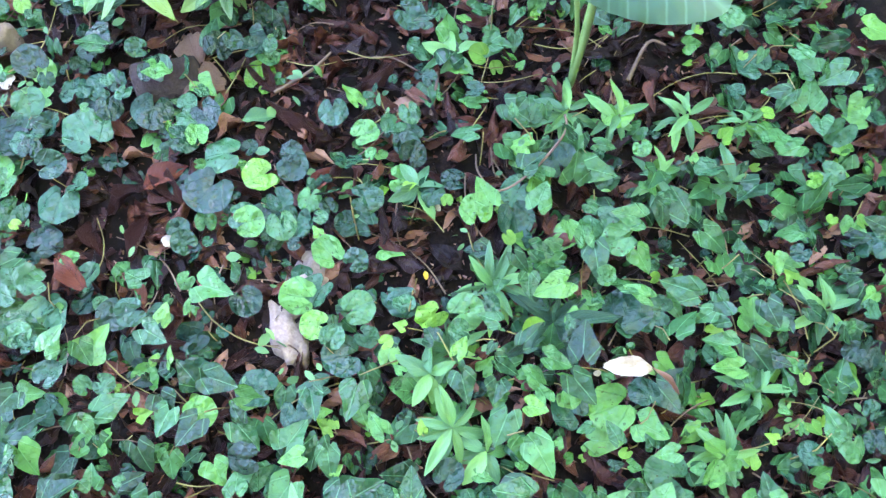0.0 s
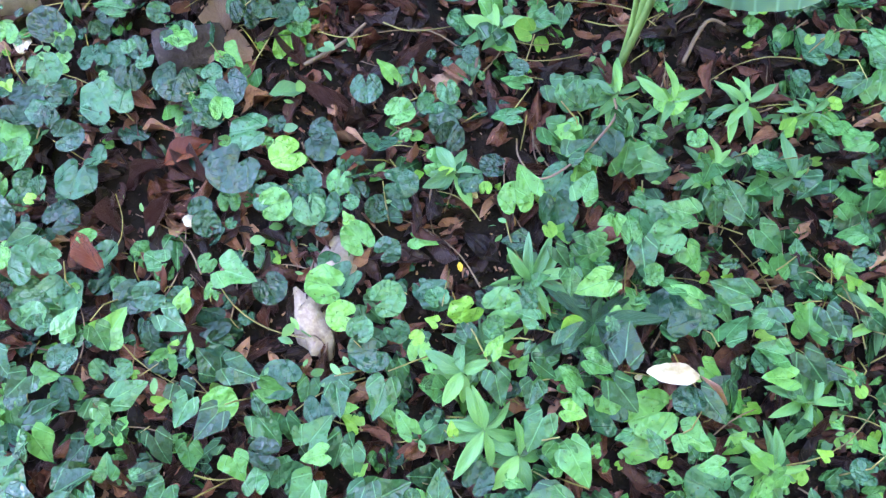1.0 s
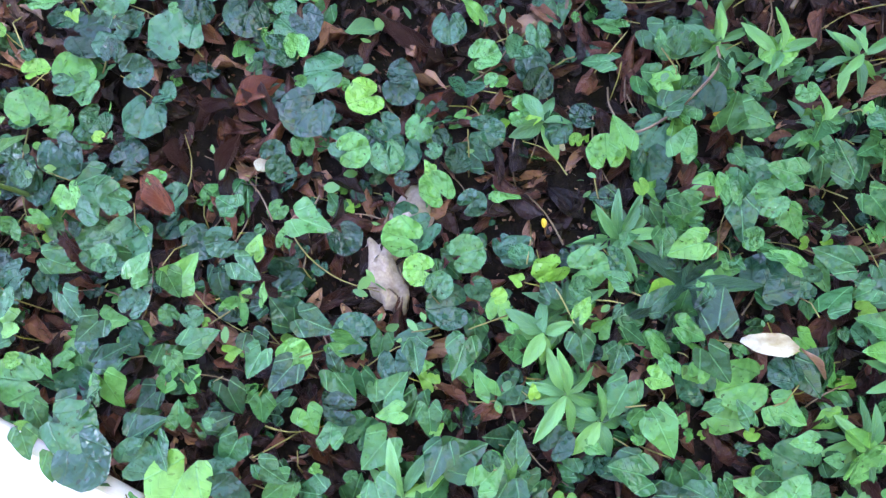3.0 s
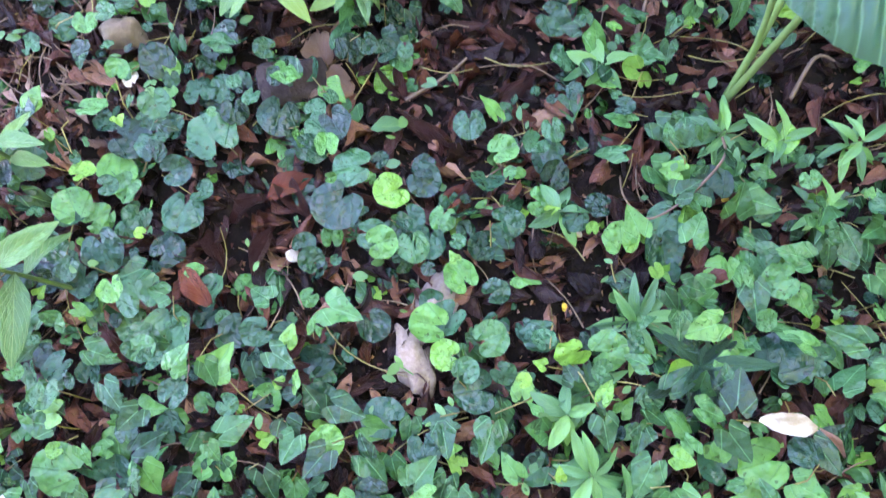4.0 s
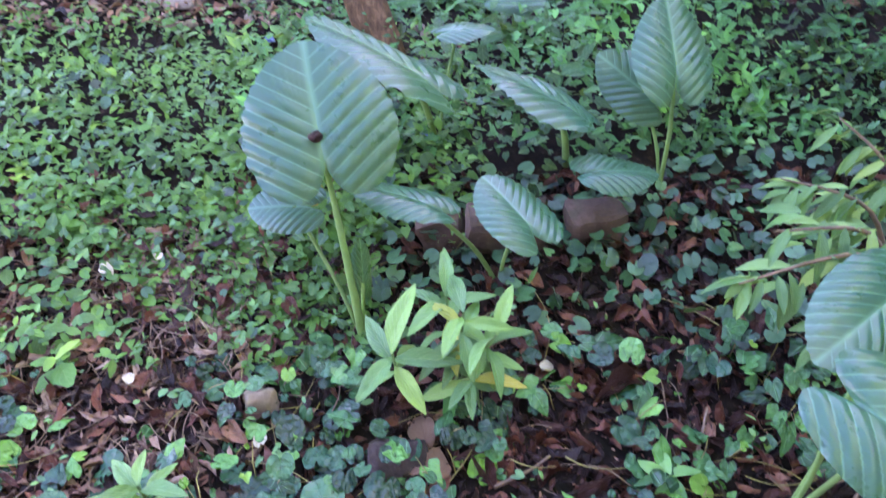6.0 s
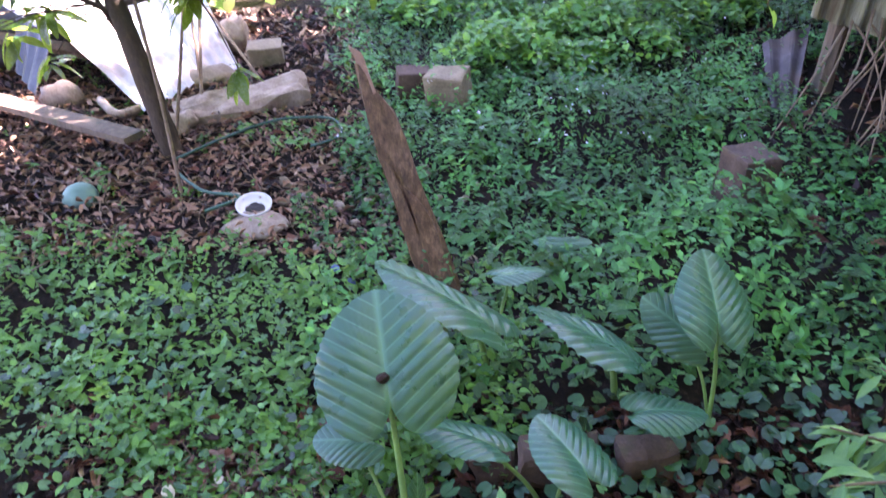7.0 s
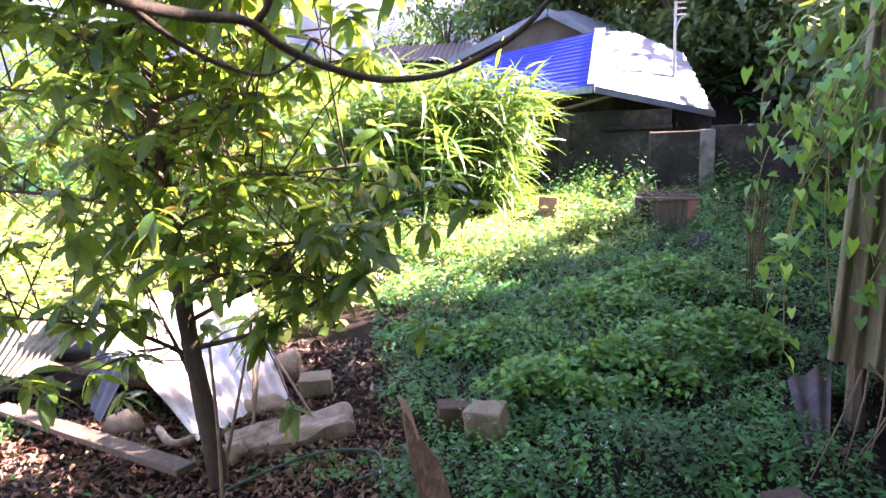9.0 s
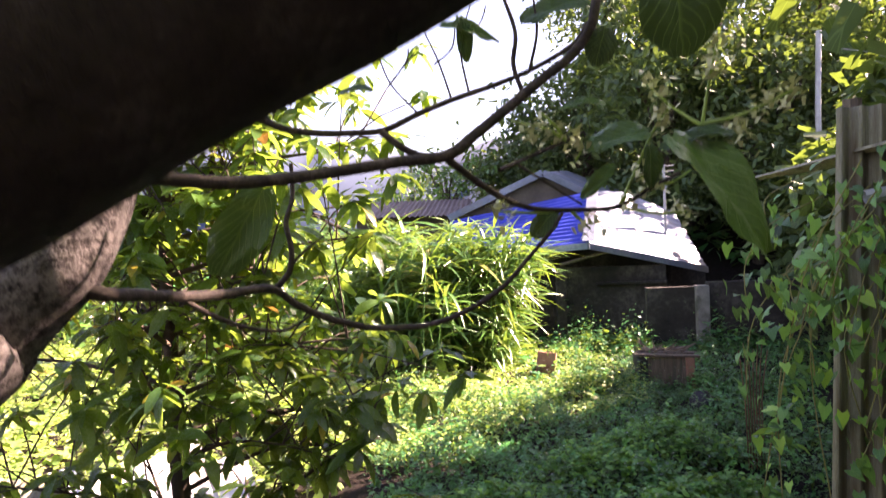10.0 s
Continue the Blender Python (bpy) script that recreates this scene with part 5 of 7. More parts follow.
for i in range(36):
    z = 0.98 + 1.8 * (i / 36) ** 0.9
    a = i * 2.4 + trng.normal(0, 0.3)
    reach = (0.95 - 0.2 * abs(z - 1.5)) * trng.uniform(0.7, 1.15)
    c, s = math.cos(a), math.sin(a)
    limbs.append([(TX - 0.15, TY + 0.12, z), (TX - 0.15 + c * reach * 0.5, TY + 0.18 + s * reach * 0.3, z + 0.10), (TX - 0.15 + c * reach, TY + 0.22 + s * reach * 0.55, z + 0.14)])
leafy_tree("young_tree", "young tree with glossy lance-shaped leaves and a thin trunk", trunk, 0.047, 0.020, limbs, 14, (8, 13), 0.138, 0.36, M_TREE, trng, 0.25)


# ---- the old tree overhead ----
def overhead_tree():
    root = thing("old_tree", "old tree with shade-darkened limb reaching over the path", "tree", (-1.0, -0.5, 0))
    line = smooth_line([(-1.0, -0.5, -0.05), (-0.92, -0.38, 0.8), (-0.70, -0.10, 1.38), (-0.403, 0.114, 1.673), (-0.388, 0.144, 1.696), (-0.354, 0.154, 1.732), (-0.325, 0.161, 1.760), (-0.311, 0.174, 1.796), (-0.302, 0.184, 1.836), (-0.287, 0.204, 1.894), (-0.270, 0.244, 1.976)], 6)
    radii = [float(np.interp(i / (len(line) - 1), (0, 0.3, 0.55, 0.75, 0.9, 1), (0.085, 0.046, 0.036, 0.034, 0.029, 0.018))) * (1 + 0.12 * noise.noise(p * 14)) for i, p in enumerate(line)]
    mesh_part("trunk", joined("trunk", [tube_arrays(line, radii, 16)], M_BARK_NEAR), root)
    mesh_part("limb", joined("limb", [stick([(-0.86, -0.42, 1.0), (-0.52, -0.25, 1.6), (-0.176, -0.134, 1.813), (-0.062, -0.095, 1.883), (-0.01, -0.09, 1.91), (0.35, -0.02, 2.12), (0.9, 0.1, 2.6)], 0.065, 0.051, 16, 6, 0.08)], M_SHADED_BARK_STONE), root, "thick limb, darkened as if shaded")
    for pts, r0, r1 in (([(-0.305, 0.161, 1.737), (-0.291, 0.168, 1.733), (-0.286, 0.209, 1.730), (-0.276, 0.260, 1.725), (-0.259, 0.325, 1.723), (-0.234, 0.389, 1.724), (-0.213, 0.410, 1.705), (-0.183, 0.427, 1.688), (-0.143, 0.449, 1.674), (-0.106, 0.463, 1.671), (-0.066, 0.459, 1.675), (-0.026, 0.455, 1.690), (0.014, 0.451, 1.715), (0.043, 0.448, 1.746), (0.070, 0.446, 1.776), (0.083, 0.444, 1.796)], 0.0060, 0.0020),
                        ([(-0.237, 0.414, 1.723), (-0.221, 0.414, 1.741), (-0.218, 0.414, 1.767), (-0.223, 0.414, 1.795), (-0.215, 0.414, 1.823), (-0.215, 0.414, 1.861)], 0.0040, 0.0022),
                        ([(-0.219, 0.414, 1.748), (-0.200, 0.414, 1.766), (-0.174, 0.414, 1.784)], 0.0020, 0.0010),
                        ([(-0.276, 0.260, 1.724), (-0.265, 0.308, 1.703), (-0.249, 0.357, 1.686), (-0.225, 0.404, 1.678), (-0.199, 0.419, 1.693), (-0.187, 0.425, 1.710)], 0.0028, 0.0012),
                        ([(-0.298, 0.194, 1.825), (-0.268, 0.200, 1.825), (-0.245, 0.211, 1.823), (-0.208, 0.227, 1.821), (-0.164, 0.242, 1.825), (-0.117, 0.258, 1.832), (-0.079, 0.270, 1.838), (-0.034, 0.284, 1.844), (-0.008, 0.293, 1.863), (0.024, 0.304, 1.889), (0.056, 0.311, 1.915), (0.084, 0.318, 1.937), (0.104, 0.322, 1.964), (0.112, 0.324, 2.001)], 0.0062, 0.0045),
                        ([(-0.203, 0.262, 1.884), (-0.180, 0.269, 1.873), (-0.152, 0.279, 1.869), (-0.122, 0.288, 1.869), (-0.092, 0.297, 1.872), (-0.061, 0.306, 1.887), (-0.029, 0.316, 1.901), (0.014, 0.330, 1.917), (0.053, 0.340, 1.934), (0.091, 0.348, 1.957), (0.105, 0.352, 1.978)], 0.0036, 0.0024),
                        ([(-0.093, 0.276, 1.868), (-0.077, 0.281, 1.855), (-0.060, 0.286, 1.846), (-0.035, 0.294, 1.844)], 0.0036, 0.0034),
                        ([(0.038, 0.314, 1.904), (0.030, 0.314, 1.931), (0.033, 0.314, 1.960), (0.024, 0.314, 1.992), (0.013, 0.314, 2.025)], 0.0024, 0.0016),
                        ([(0.044, 0.314, 1.922), (0.053, 0.314, 1.959), (0.051, 0.314, 1.991)], 0.0016, 0.0010),
                        ([(-0.035, 0.284, 1.842), (-0.005, 0.314, 1.820), (0.021, 0.339, 1.805), (0.050, 0.364, 1.797), (0.086, 0.389, 1.796), (0.138, 0.422, 1.799), (0.172, 0.410, 1.816), (0.201, 0.395, 1.831)], 0.0036, 0.0020),
                        ([(0.014, 0.332, 1.834), (0.046, 0.359, 1.850), (0.083, 0.385, 1.867), (0.102, 0.397, 1.877)], 0.0024, 0.0014),
                        ([(0.033, 0.348, 1.840), (0.066, 0.374, 1.821), (0.099, 0.397, 1.802)], 0.0014, 0.0012),
                        ([(-0.030, 0.326, 1.904), (-0.042, 0.322, 1.942), (-0.058, 0.317, 1.977)], 0.0011, 0.0006),
                        ([(-0.013, 0.331, 1.910), (-0.020, 0.329, 1.956), (-0.009, 0.332, 1.995)], 0.0011, 0.0006),
                        ([(-0.062, 0.316, 1.890), (-0.086, 0.309, 1.917), (-0.097, 0.305, 1.946)], 0.0011, 0.0006),
                        ([(-0.045, 0.321, 1.937), (-0.028, 0.326, 1.953), (-0.024, 0.327, 1.978)], 0.0011, 0.0006),
                        ([(-0.087, 0.309, 1.917), (-0.071, 0.313, 1.939), (-0.069, 0.314, 1.952)], 0.0011, 0.0006),
                        ([(-0.020, 0.329, 1.956), (0.000, 0.335, 1.979), (0.006, 0.337, 1.996)], 0.0011, 0.0006)):
        mesh_part("branch", joined("branch", [stick(pts, r0, r1, 8, 5, 0.1)], M_BRANCH), root)
    v, q, uv = crumpled(blade(10, 6, W_OVAL, 0.05, 0.3, 0.3, 0.03), 5, 0.06)
    big = mesh_of("broad_leaf", v, q, M_OVERHEAD, uv)
    for at, toward, normal, s, w in (((0.179, 0.344, 1.862), (0.679, -0.288, -0.675), (0.2, -0.7, 0.6), 0.139, 0.46),
                                     ((0.178, 0.304, 2.026), (0.182, 0.000, -0.983), (0.1, -0.9, 0.3), 0.092, 0.95),
                                     ((0.118, 0.324, 1.964), (-0.218, 0.000, -0.976), (0.2, -0.9, 0.2), 0.035, 0.86),
                                     ((0.168, 0.384, 1.872), (-1.000, 0.000, 0.002), (0.1, -0.7, 0.6), 0.063, 0.56),
                                     ((0.122, 0.364, 1.899), (-0.973, 0.000, 0.230), (0, -0.6, 0.7), 0.041, 0.33),
                                     ((0.075, 0.444, 1.800), (-0.621, 0.000, -0.784), (0.2, -0.9, 0.1), 0.039, 0.68),
                                     ((0.168, 0.384, 1.860), (0.156, 0.000, -0.988), (0.3, -0.9, 0.1), 0.044, 0.51),
                                     ((-0.237, 0.389, 1.834), (-0.522, 0.000, -0.853), (0.4, -0.9, 0.1), 0.117, 0.48),
                                     ((-0.038, 0.324, 1.975), (0.992, 0.000, -0.125), (0, -0.8, 0.5), 0.057, 0.28),
                                     ((-0.020, 0.324, 1.983), (0.225, 0.000, -0.974), (0.3, -0.9, 0.1), 0.042, 0.41),
                                     ((0.240, 0.344, 1.862), (-0.999, 0.000, 0.048), (0, -0.6, 0.8), 0.064, 0.35),
                                     ((0.133, 0.384, 1.841), (-0.759, 0.000, -0.651), (0.2, -0.8, 0.4), 0.047, 0.35),
                                     ((-0.126, 0.444, 1.944), (-0.977, 0.000, 0.214), (0, -0.6, 0.8), 0.040, 0.42),
                                     ((0.100, 0.304, 1.984), (-1.000, 0.000, -0.023), (0.1, -0.8, 0.5), 0.062, 0.51)):
        y = Vector(toward).normalized()
        z = Vector(normal)
        z = (z - y * z.dot(y)).normalized()
        r = Matrix((y.cross(z), y, z)).transposed().to_4x4()
        ob = new("leaf", big)
        ob.parent = root
        ob.matrix_local = Matrix.Translation(Vector(at) - Vector((-1.0, -0.5, 0))) @ r @ Matrix.Diagonal((s * w, s, s, 1))
    for pts in (((0.222, 0.385, 1.878), (0.229, 0.382, 1.917), (0.239, 0.378, 1.967)), ((0.218, 0.387, 1.878), (0.258, 0.365, 1.884), (0.296, 0.344, 1.900)), ((0.220, 0.386, 1.878), (0.196, 0.399, 1.900), (0.171, 0.412, 1.931)), ((0.143, 0.423, 1.800), (0.160, 0.416, 1.838), (0.180, 0.407, 1.881), (0.194, 0.400, 1.900)), ((0.142, 0.424, 1.799), (0.179, 0.406, 1.790), (0.205, 0.393, 1.790)), ((0.083, 0.385, 1.867), (0.065, 0.372, 1.878), (0.027, 0.342, 1.883)), ((0.083, 0.385, 1.867), (0.074, 0.378, 1.881), (0.059, 0.368, 1.894)), ((0.089, 0.389, 1.871), (0.101, 0.397, 1.862), (0.094, 0.393, 1.847)), ((0.077, 0.383, 1.796), (0.050, 0.364, 1.793), (0.013, 0.332, 1.794)), ((0.086, 0.389, 1.796), (0.098, 0.397, 1.785), (0.108, 0.403, 1.776)), ((0.162, 0.415, 1.832), (0.188, 0.402, 1.820), (0.211, 0.390, 1.833))):
        mesh_part("flower_stalk", joined("flower_stalk", [stick(pts, 0.0020, 0.0012, 6, 5)], M_LIMESTEM), root, "bright green flower stalk")
    orng = np.random.default_rng(3)
    heads = []
    for c in ((0.238, 0.378, 1.962), (0.235, 0.379, 1.942), (0.233, 0.380, 1.928), (0.272, 0.357, 1.895), (0.288, 0.348, 1.898), (0.296, 0.344, 1.900), (0.258, 0.365, 1.876), (0.253, 0.368, 1.862), (0.186, 0.404, 1.898), (0.190, 0.402, 1.886), (0.173, 0.410, 1.837), (0.178, 0.407, 1.824), (0.095, 0.393, 1.862), (0.086, 0.387, 1.873), (0.200, 0.395, 1.790), (0.105, 0.401, 1.778), (0.015, 0.334, 1.794), (0.047, 0.359, 1.871), (0.065, 0.372, 1.881), (0.179, 0.408, 1.923), (0.156, 0.417, 1.808)):
        heads.append(np.array(c) + orng.normal(0, 0.0075, (26, 3)))
    p = np.concatenate(heads)
    tagged(mesh_part("blossom", leaves("blossom", B_FAR, p, orng.uniform(0, 6.3, len(p)), orng.normal(0.3, 0.6, len(p)), 0, 0.0085, 0.8, M_BLOOM), root), "cream flower buds in clusters", kind="stuff")
    # crown stays out of view, spread to dim the light over the path
    n = 1000
    c = np.c_[orng.normal(1.4, 1.4, n), orng.normal(-1.2, 1.1, n), orng.uniform(2.75, 4.6, n)]
    c = c[(c[:, 1] < 0.4 + (c[:, 2] - 2.75) * 0.3)]
    # unseen leaves added to break up the sun on the trunk
    c = np.concatenate([c, np.c_[orng.normal(2.1, 0.7, 150), orng.normal(1.2, 0.35, 150), orng.normal(3.5, 0.5, 150)]])
    n = len(c)
    mesh_part("crown", leaves("crown", B_TREE, c, orng.uniform(0, 6.3, n), orng.normal(-0.2, 0.4, n), orng.normal(0, 0.4, n), orng.uniform(0.14, 0.26, n), 0.45, M_TREE), root)


overhead_tree()


# ---- tall grass clump ----
def cane_clump():
    crng = np.random.default_rng(8)
    root = thing("cane_clump", "dense clump of tall cane grass with long bright leaves", "bamboo", (-0.7, 10.2, 0.25))
    canes, at, yaw, pitch = [], [], [], []
    for _ in range(230):
        x, y = min(max(crng.normal(-1.15, 0.75), -2.7), 0.1), crng.normal(10.0, 0.45)
        a, h = crng.uniform(0, 6.3), crng.uniform(1.2, 2.25)
        out = crng.uniform(0.12, 0.6)
        out_x = out * math.cos(a) + 0.28 * (x + 1.0)
        pts = smooth_line([(x, y, ground_z(x, y)), (x + out_x * 0.35, y + out * math.sin(a) * 0.3, h * 0.6), (x + out_x, y + out * math.sin(a) * 0.7, h)], 4)
        canes.append(tube_arrays(pts, [0.010 * (1 - 0.7 * i / (len(pts) - 1)) for i in range(len(pts))], 5))
        for i in range(26):
            f = crng.uniform(0.15, 1.0)
            at.append(pts[int(f * (len(pts) - 1))] + Vector(crng.normal(0, 0.03, 3)))
            yaw.append(crng.uniform(0, 6.3))
            pitch.append(crng.normal(0.35, 0.4))
    for pair in canes:
        mesh_part("cane", joined("cane", [pair], M_STEM), root)
    n = len(at)
    mesh_part("foliage", leaves("foliage", B_STRAP, at, yaw, pitch, crng.normal(0, 0.5, n), crng.uniform(0.32, 0.66, n), crng.uniform(0.075, 0.11, n), M_BAMBOO), root)


cane_clump()


# ---- the house ----
def plain_quad(corners, thick):
    bm = bmesh.new()
    f = bm.faces.new([bm.verts.new(p) for p in corners])
    bm.normal_update()
    bmesh.ops.solidify(bm, geom=[f], thickness=thick)
    return bm


def box(x0, x1, y0, y1, z0, z1, bevel=0.015):
    return block_bm((x1 - x0, y1 - y0, z1 - z0), Matrix.Translation(((x0 + x1) / 2, (y0 + y1) / 2, (z0 + z1) / 2)), bevel)


def house():
    root = thing("house", "low house with a patched blue and galvanised iron roof", "house", (1.8, 13, 0.3))
    C, L, R, T, TL, TR = (1.55, 11.6, 1.84), (-1.3, 13.0, 1.64), (3.75, 12.6, 1.35), (1.94, 13.6, 2.87), (-0.9, 14.5, 2.42), (3.57, 14.0, 2.41)
    E, K = (2.55, 12.05, 1.62), (2.53, 13.75, 2.83)          # the galvanised slope bends here
    part("roof", sheet_bm((C, T, TL, L), 14, 0.012, 0.004, 6), M_BLUE, root, "blue corrugated iron roof slope")
    part("roof", sheet_bm((E, K, T, C), 11, 0.011, 0.004, 6), M_ROOF, root, "weathered galvanised roof slope")
    part("roof", sheet_bm((R, TR, K, E), 10, 0.011, 0.004, 6), M_ROOF, root, "weathered galvanised roof slope")
    hip = [Vector(C) + Vector((0, -0.04, 0.03)), Vector(T) + Vector((0, 0, 0.04))]
    part("ridge_cap", block_bm((0.20, (hip[1] - hip[0]).length, 0.012), look(hip[0].lerp(hip[1], 0.5), hip[1]) @ Matrix.Rotation(radians(90), 4, "X"), 0.004), M_ROOF, root, "bright galvanised hip flashing")
    for a, b in ((L, C), (C, R)):
        a, b = Vector(a), Vector(b)
        along = (b - a).normalized()
        m = Matrix.Translation(a.lerp(b, 0.5) + Vector((0, -0.03, -0.05))) @ Matrix((along, along.cross(Vector((0, 0, 1))).normalized(), Vector((0, 0, 1)))).transposed().to_4x4()
        part("fascia", block_bm(((b - a).length + 0.05, 0.02, 0.11), m, 0.003), M_ROOF, root, "pale metal eave strip")
    # upper gable
    A, B, D = (1.05, 14.6, 3.356), (-0.95, 14.6, 2.48), (1.95, 14.6, 2.88)
    A2, B2, D2 = (1.905, 18.2, 3.767), (-0.1, 18.2, 2.9), (3.25, 18.2, 3.208)
    part("gable", plain_quad([(-1.1, 14.75, 2.2), (2.0, 14.75, 2.2), (1.95, 14.75, 2.85), (1.05, 14.75, 3.32), (-0.9, 14.75, 2.46)], 0.05), M_GABLE, root, "dark boarded gable")
    part("roof", sheet_bm((B, B2, A2, A), 16, 0.015, 0.004, 6), M_ROOF, root, "galvanised gable roof slope")
    part("roof", sheet_bm((A, A2, D2, D), 16, 0.015, 0.004, 6), M_ROOF, root, "galvanised gable roof slope")
    for p, q in ((A, B), (A, D)):
        p, q = Vector(p) + Vector((0, -0.03, 0)), Vector(q) + Vector((0, -0.03, 0))
        along = (q - p).normalized()
        m = Matrix.Translation(p.lerp(q, 0.5)) @ Matrix((along, Vector((0, 1, 0)), along.cross(Vector((0, 1, 0))))).transposed().to_4x4()
        part("barge_board", block_bm(((q - p).length, 0.04, 0.14), m, 0.004), M_ROOF, root, "pale metal barge board")
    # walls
    part("wall", box(1.15, 2.95, 12.2, 12.35, 0.0, 1.42, 0.01), M_WALL_SHADED, root, "stained plastered wall, darkened for eave shade")
    part("wall", box(1.05, 1.22, 12.12, 12.35, 0.0, 1.45, 0.01), M_WALL_SHADED, root, "plastered corner post")
    # back walls added in a dark colour to stand for the eaves' shade
    part("wall", box(-1.0, 1.05, 12.95, 13.05, 0.0, 1.55, 0.01), M_WALL_SHADED, root, "added wall, dark like the void under the eaves")
    part("wall", box(1.05, 3.2, 12.9, 13.0, 0.0, 1.75, 0.01), M_WALL_SHADED, root, "added wall, dark like the void under the eaves")
    part("wall", box(3.2, 3.9, 13.2, 13.3, 0.0, 1.4, 0.01), M_WALL_SHADED, root, "added wall, dark like the void under the eaves")
    part("ledge", box(1.75, 2.95, 12.12, 12.2, 1.10, 1.15, 0.01), M_WALL_SHADED, root)
    part("beam", joined_bm([stick([(1.1, 11.9, 1.48), (1.9, 11.85, 1.68)], 0.03, 0.025, 6, 3)]), M_WOOD, root, "old rafter end")
    return root


def joined_bm(arrays):
    return as_bm(joined("tmp", arrays, None))


house()


def fence_wall():
    root = thing("garden_wall", "low block wall beside the house, darkened for shade", "wall", (3.6, 11.3, 0.3))
    part("panel", box(2.4, 3.18, 11.25, 11.38, 0.0, 1.08), M_WALL_SHADED, root)
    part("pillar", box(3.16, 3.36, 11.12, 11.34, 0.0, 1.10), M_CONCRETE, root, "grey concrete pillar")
    part("panel", box(3.36, 7.5, 11.25, 11.38, 0.0, 1.15), M_WALL_SHADED, root)


fence_wall()


def shed_behind():
    root = thing("outbuilding", "small outbuilding with a rusty low roof", "house", (-1.6, 17.5, 0.3))
    part("roof", sheet_bm(((-3.6, 16.5, 2.65), (-0.6, 16.5, 2.65), (-0.6, 19.5, 3.25), (-3.6, 19.5, 3.25)), 24, 0.02, 0.005, 6), M_ROOF_RUST, root, "rusty brown iron roof")
    part("wall", box(-3.4, -0.8, 17.0, 17.2, 0.2, 2.7), M_GABLE, root)


shed_behind()


def antenna():
    root = thing("antenna_mast", "thin steel aerial mast on the roof edge", "antenna", (3.15, 13.0, 1.7))
    part("mast", joined_bm([stick([(3.15, 13.0, 1.45), (3.16, 13.0, 3.25)], 0.028, 0.024, 8, 3)]), M_POLE, root)
    part("mast", joined_bm([stick([(3.16, 13.0, 2.75), (3.25, 13.0, 2.95), (3.38, 13.0, 3.02)], 0.014, 0.012, 6, 4)]), M_POLE, root)
    for z in (3.02, 3.12, 3.22):
        part("bracket", joined_bm([stick([(3.12, 13.0, z), (3.34, 13.0, z)], 0.012, 0.012, 6, 2)]), M_POLE, root)


antenna()
alone("utility_pole", joined_bm([stick([(7.34, 15.6, 0.0), (7.10, 15.6, 3.5), (7.18, 15.6, 6.3)], 0.07, 0.06, 10, 4)]), M_POLE, "grey steel utility pole among trees", "pole", smooth=True)


# ---- shed with climber ----
def shed():
    root = thing("shed", "old lean-to shed clad in rusty corrugated iron", "shed", (1.7, 3.0, 0.05))
    part("cladding", sheet_bm(((1.48, 2.98, 0.42), (2.25, 2.82, 0.22), (2.25, 2.82, 2.35), (1.57, 2.98, 2.35)), 9, 0.019, 0.003, 8, 0.01), M_RUST, root, "rusty corrugated sheet")
    part("cladding", sheet_bm(((1.50, 3.0, 0.42), (2.55, 4.6, 0.4), (2.55, 4.6, 2.2), (1.60, 3.0, 2.3)), 18, 0.012, 0.003, 6, 0.01), M_RUST, root, "rusty corrugated sheet")
    part("post", joined_bm([stick([(1.66, 3.06, -0.05), (1.66, 3.06, 1.2), (1.68, 3.06, 2.4)], 0.045, 0.04, 8, 4, 0.2)]), M_WOOD, root, "rough wooden post")
    part("post", joined_bm([stick([(3.2, 2.7, -0.05), (3.2, 2.7, 2.4)], 0.05, 0.045, 8, 4, 0.2)]), M_WOOD, root, "rough wooden post")
    part("roof", sheet_bm(((1.62, 2.62, 2.14), (2.3, 2.5, 2.24), (2.3, 4.4, 2.24), (1.66, 4.3, 2.16)), 10, 0.015, 0.003, 6), M_RUST, root, "rusty corrugated roof")
    # unseen stretch of roof added to darken the ground right of the path
    part("roof", sheet_bm(((2.3, 1.2, 2.24), (4.2, -1.4, 2.5), (4.4, 4.5, 2.5), (2.3, 4.4, 2.24)), 24, 0.015, 0.003, 6), M_RUST, root, "rusty corrugated roof")
    # unseen rear sheet added to keep low sun off the near plants
    part("cladding", sheet_bm(((4.0, -1.2, 0.0), (4.1, 4.3, 0.0), (4.1, 4.3, 2.4), (4.0, -1.2, 2.4)), 40, 0.012, 0.003, 4), M_RUST, root, "rusty corrugated sheet")
    part("gutter_pipe", joined_bm([stick([(1.58, 2.78, 1.93), (1.9, 2.72, 1.98)], 0.03, 0.03, 10, 2)]), M_POLE, root, "grey plastic pipe end")


shed()


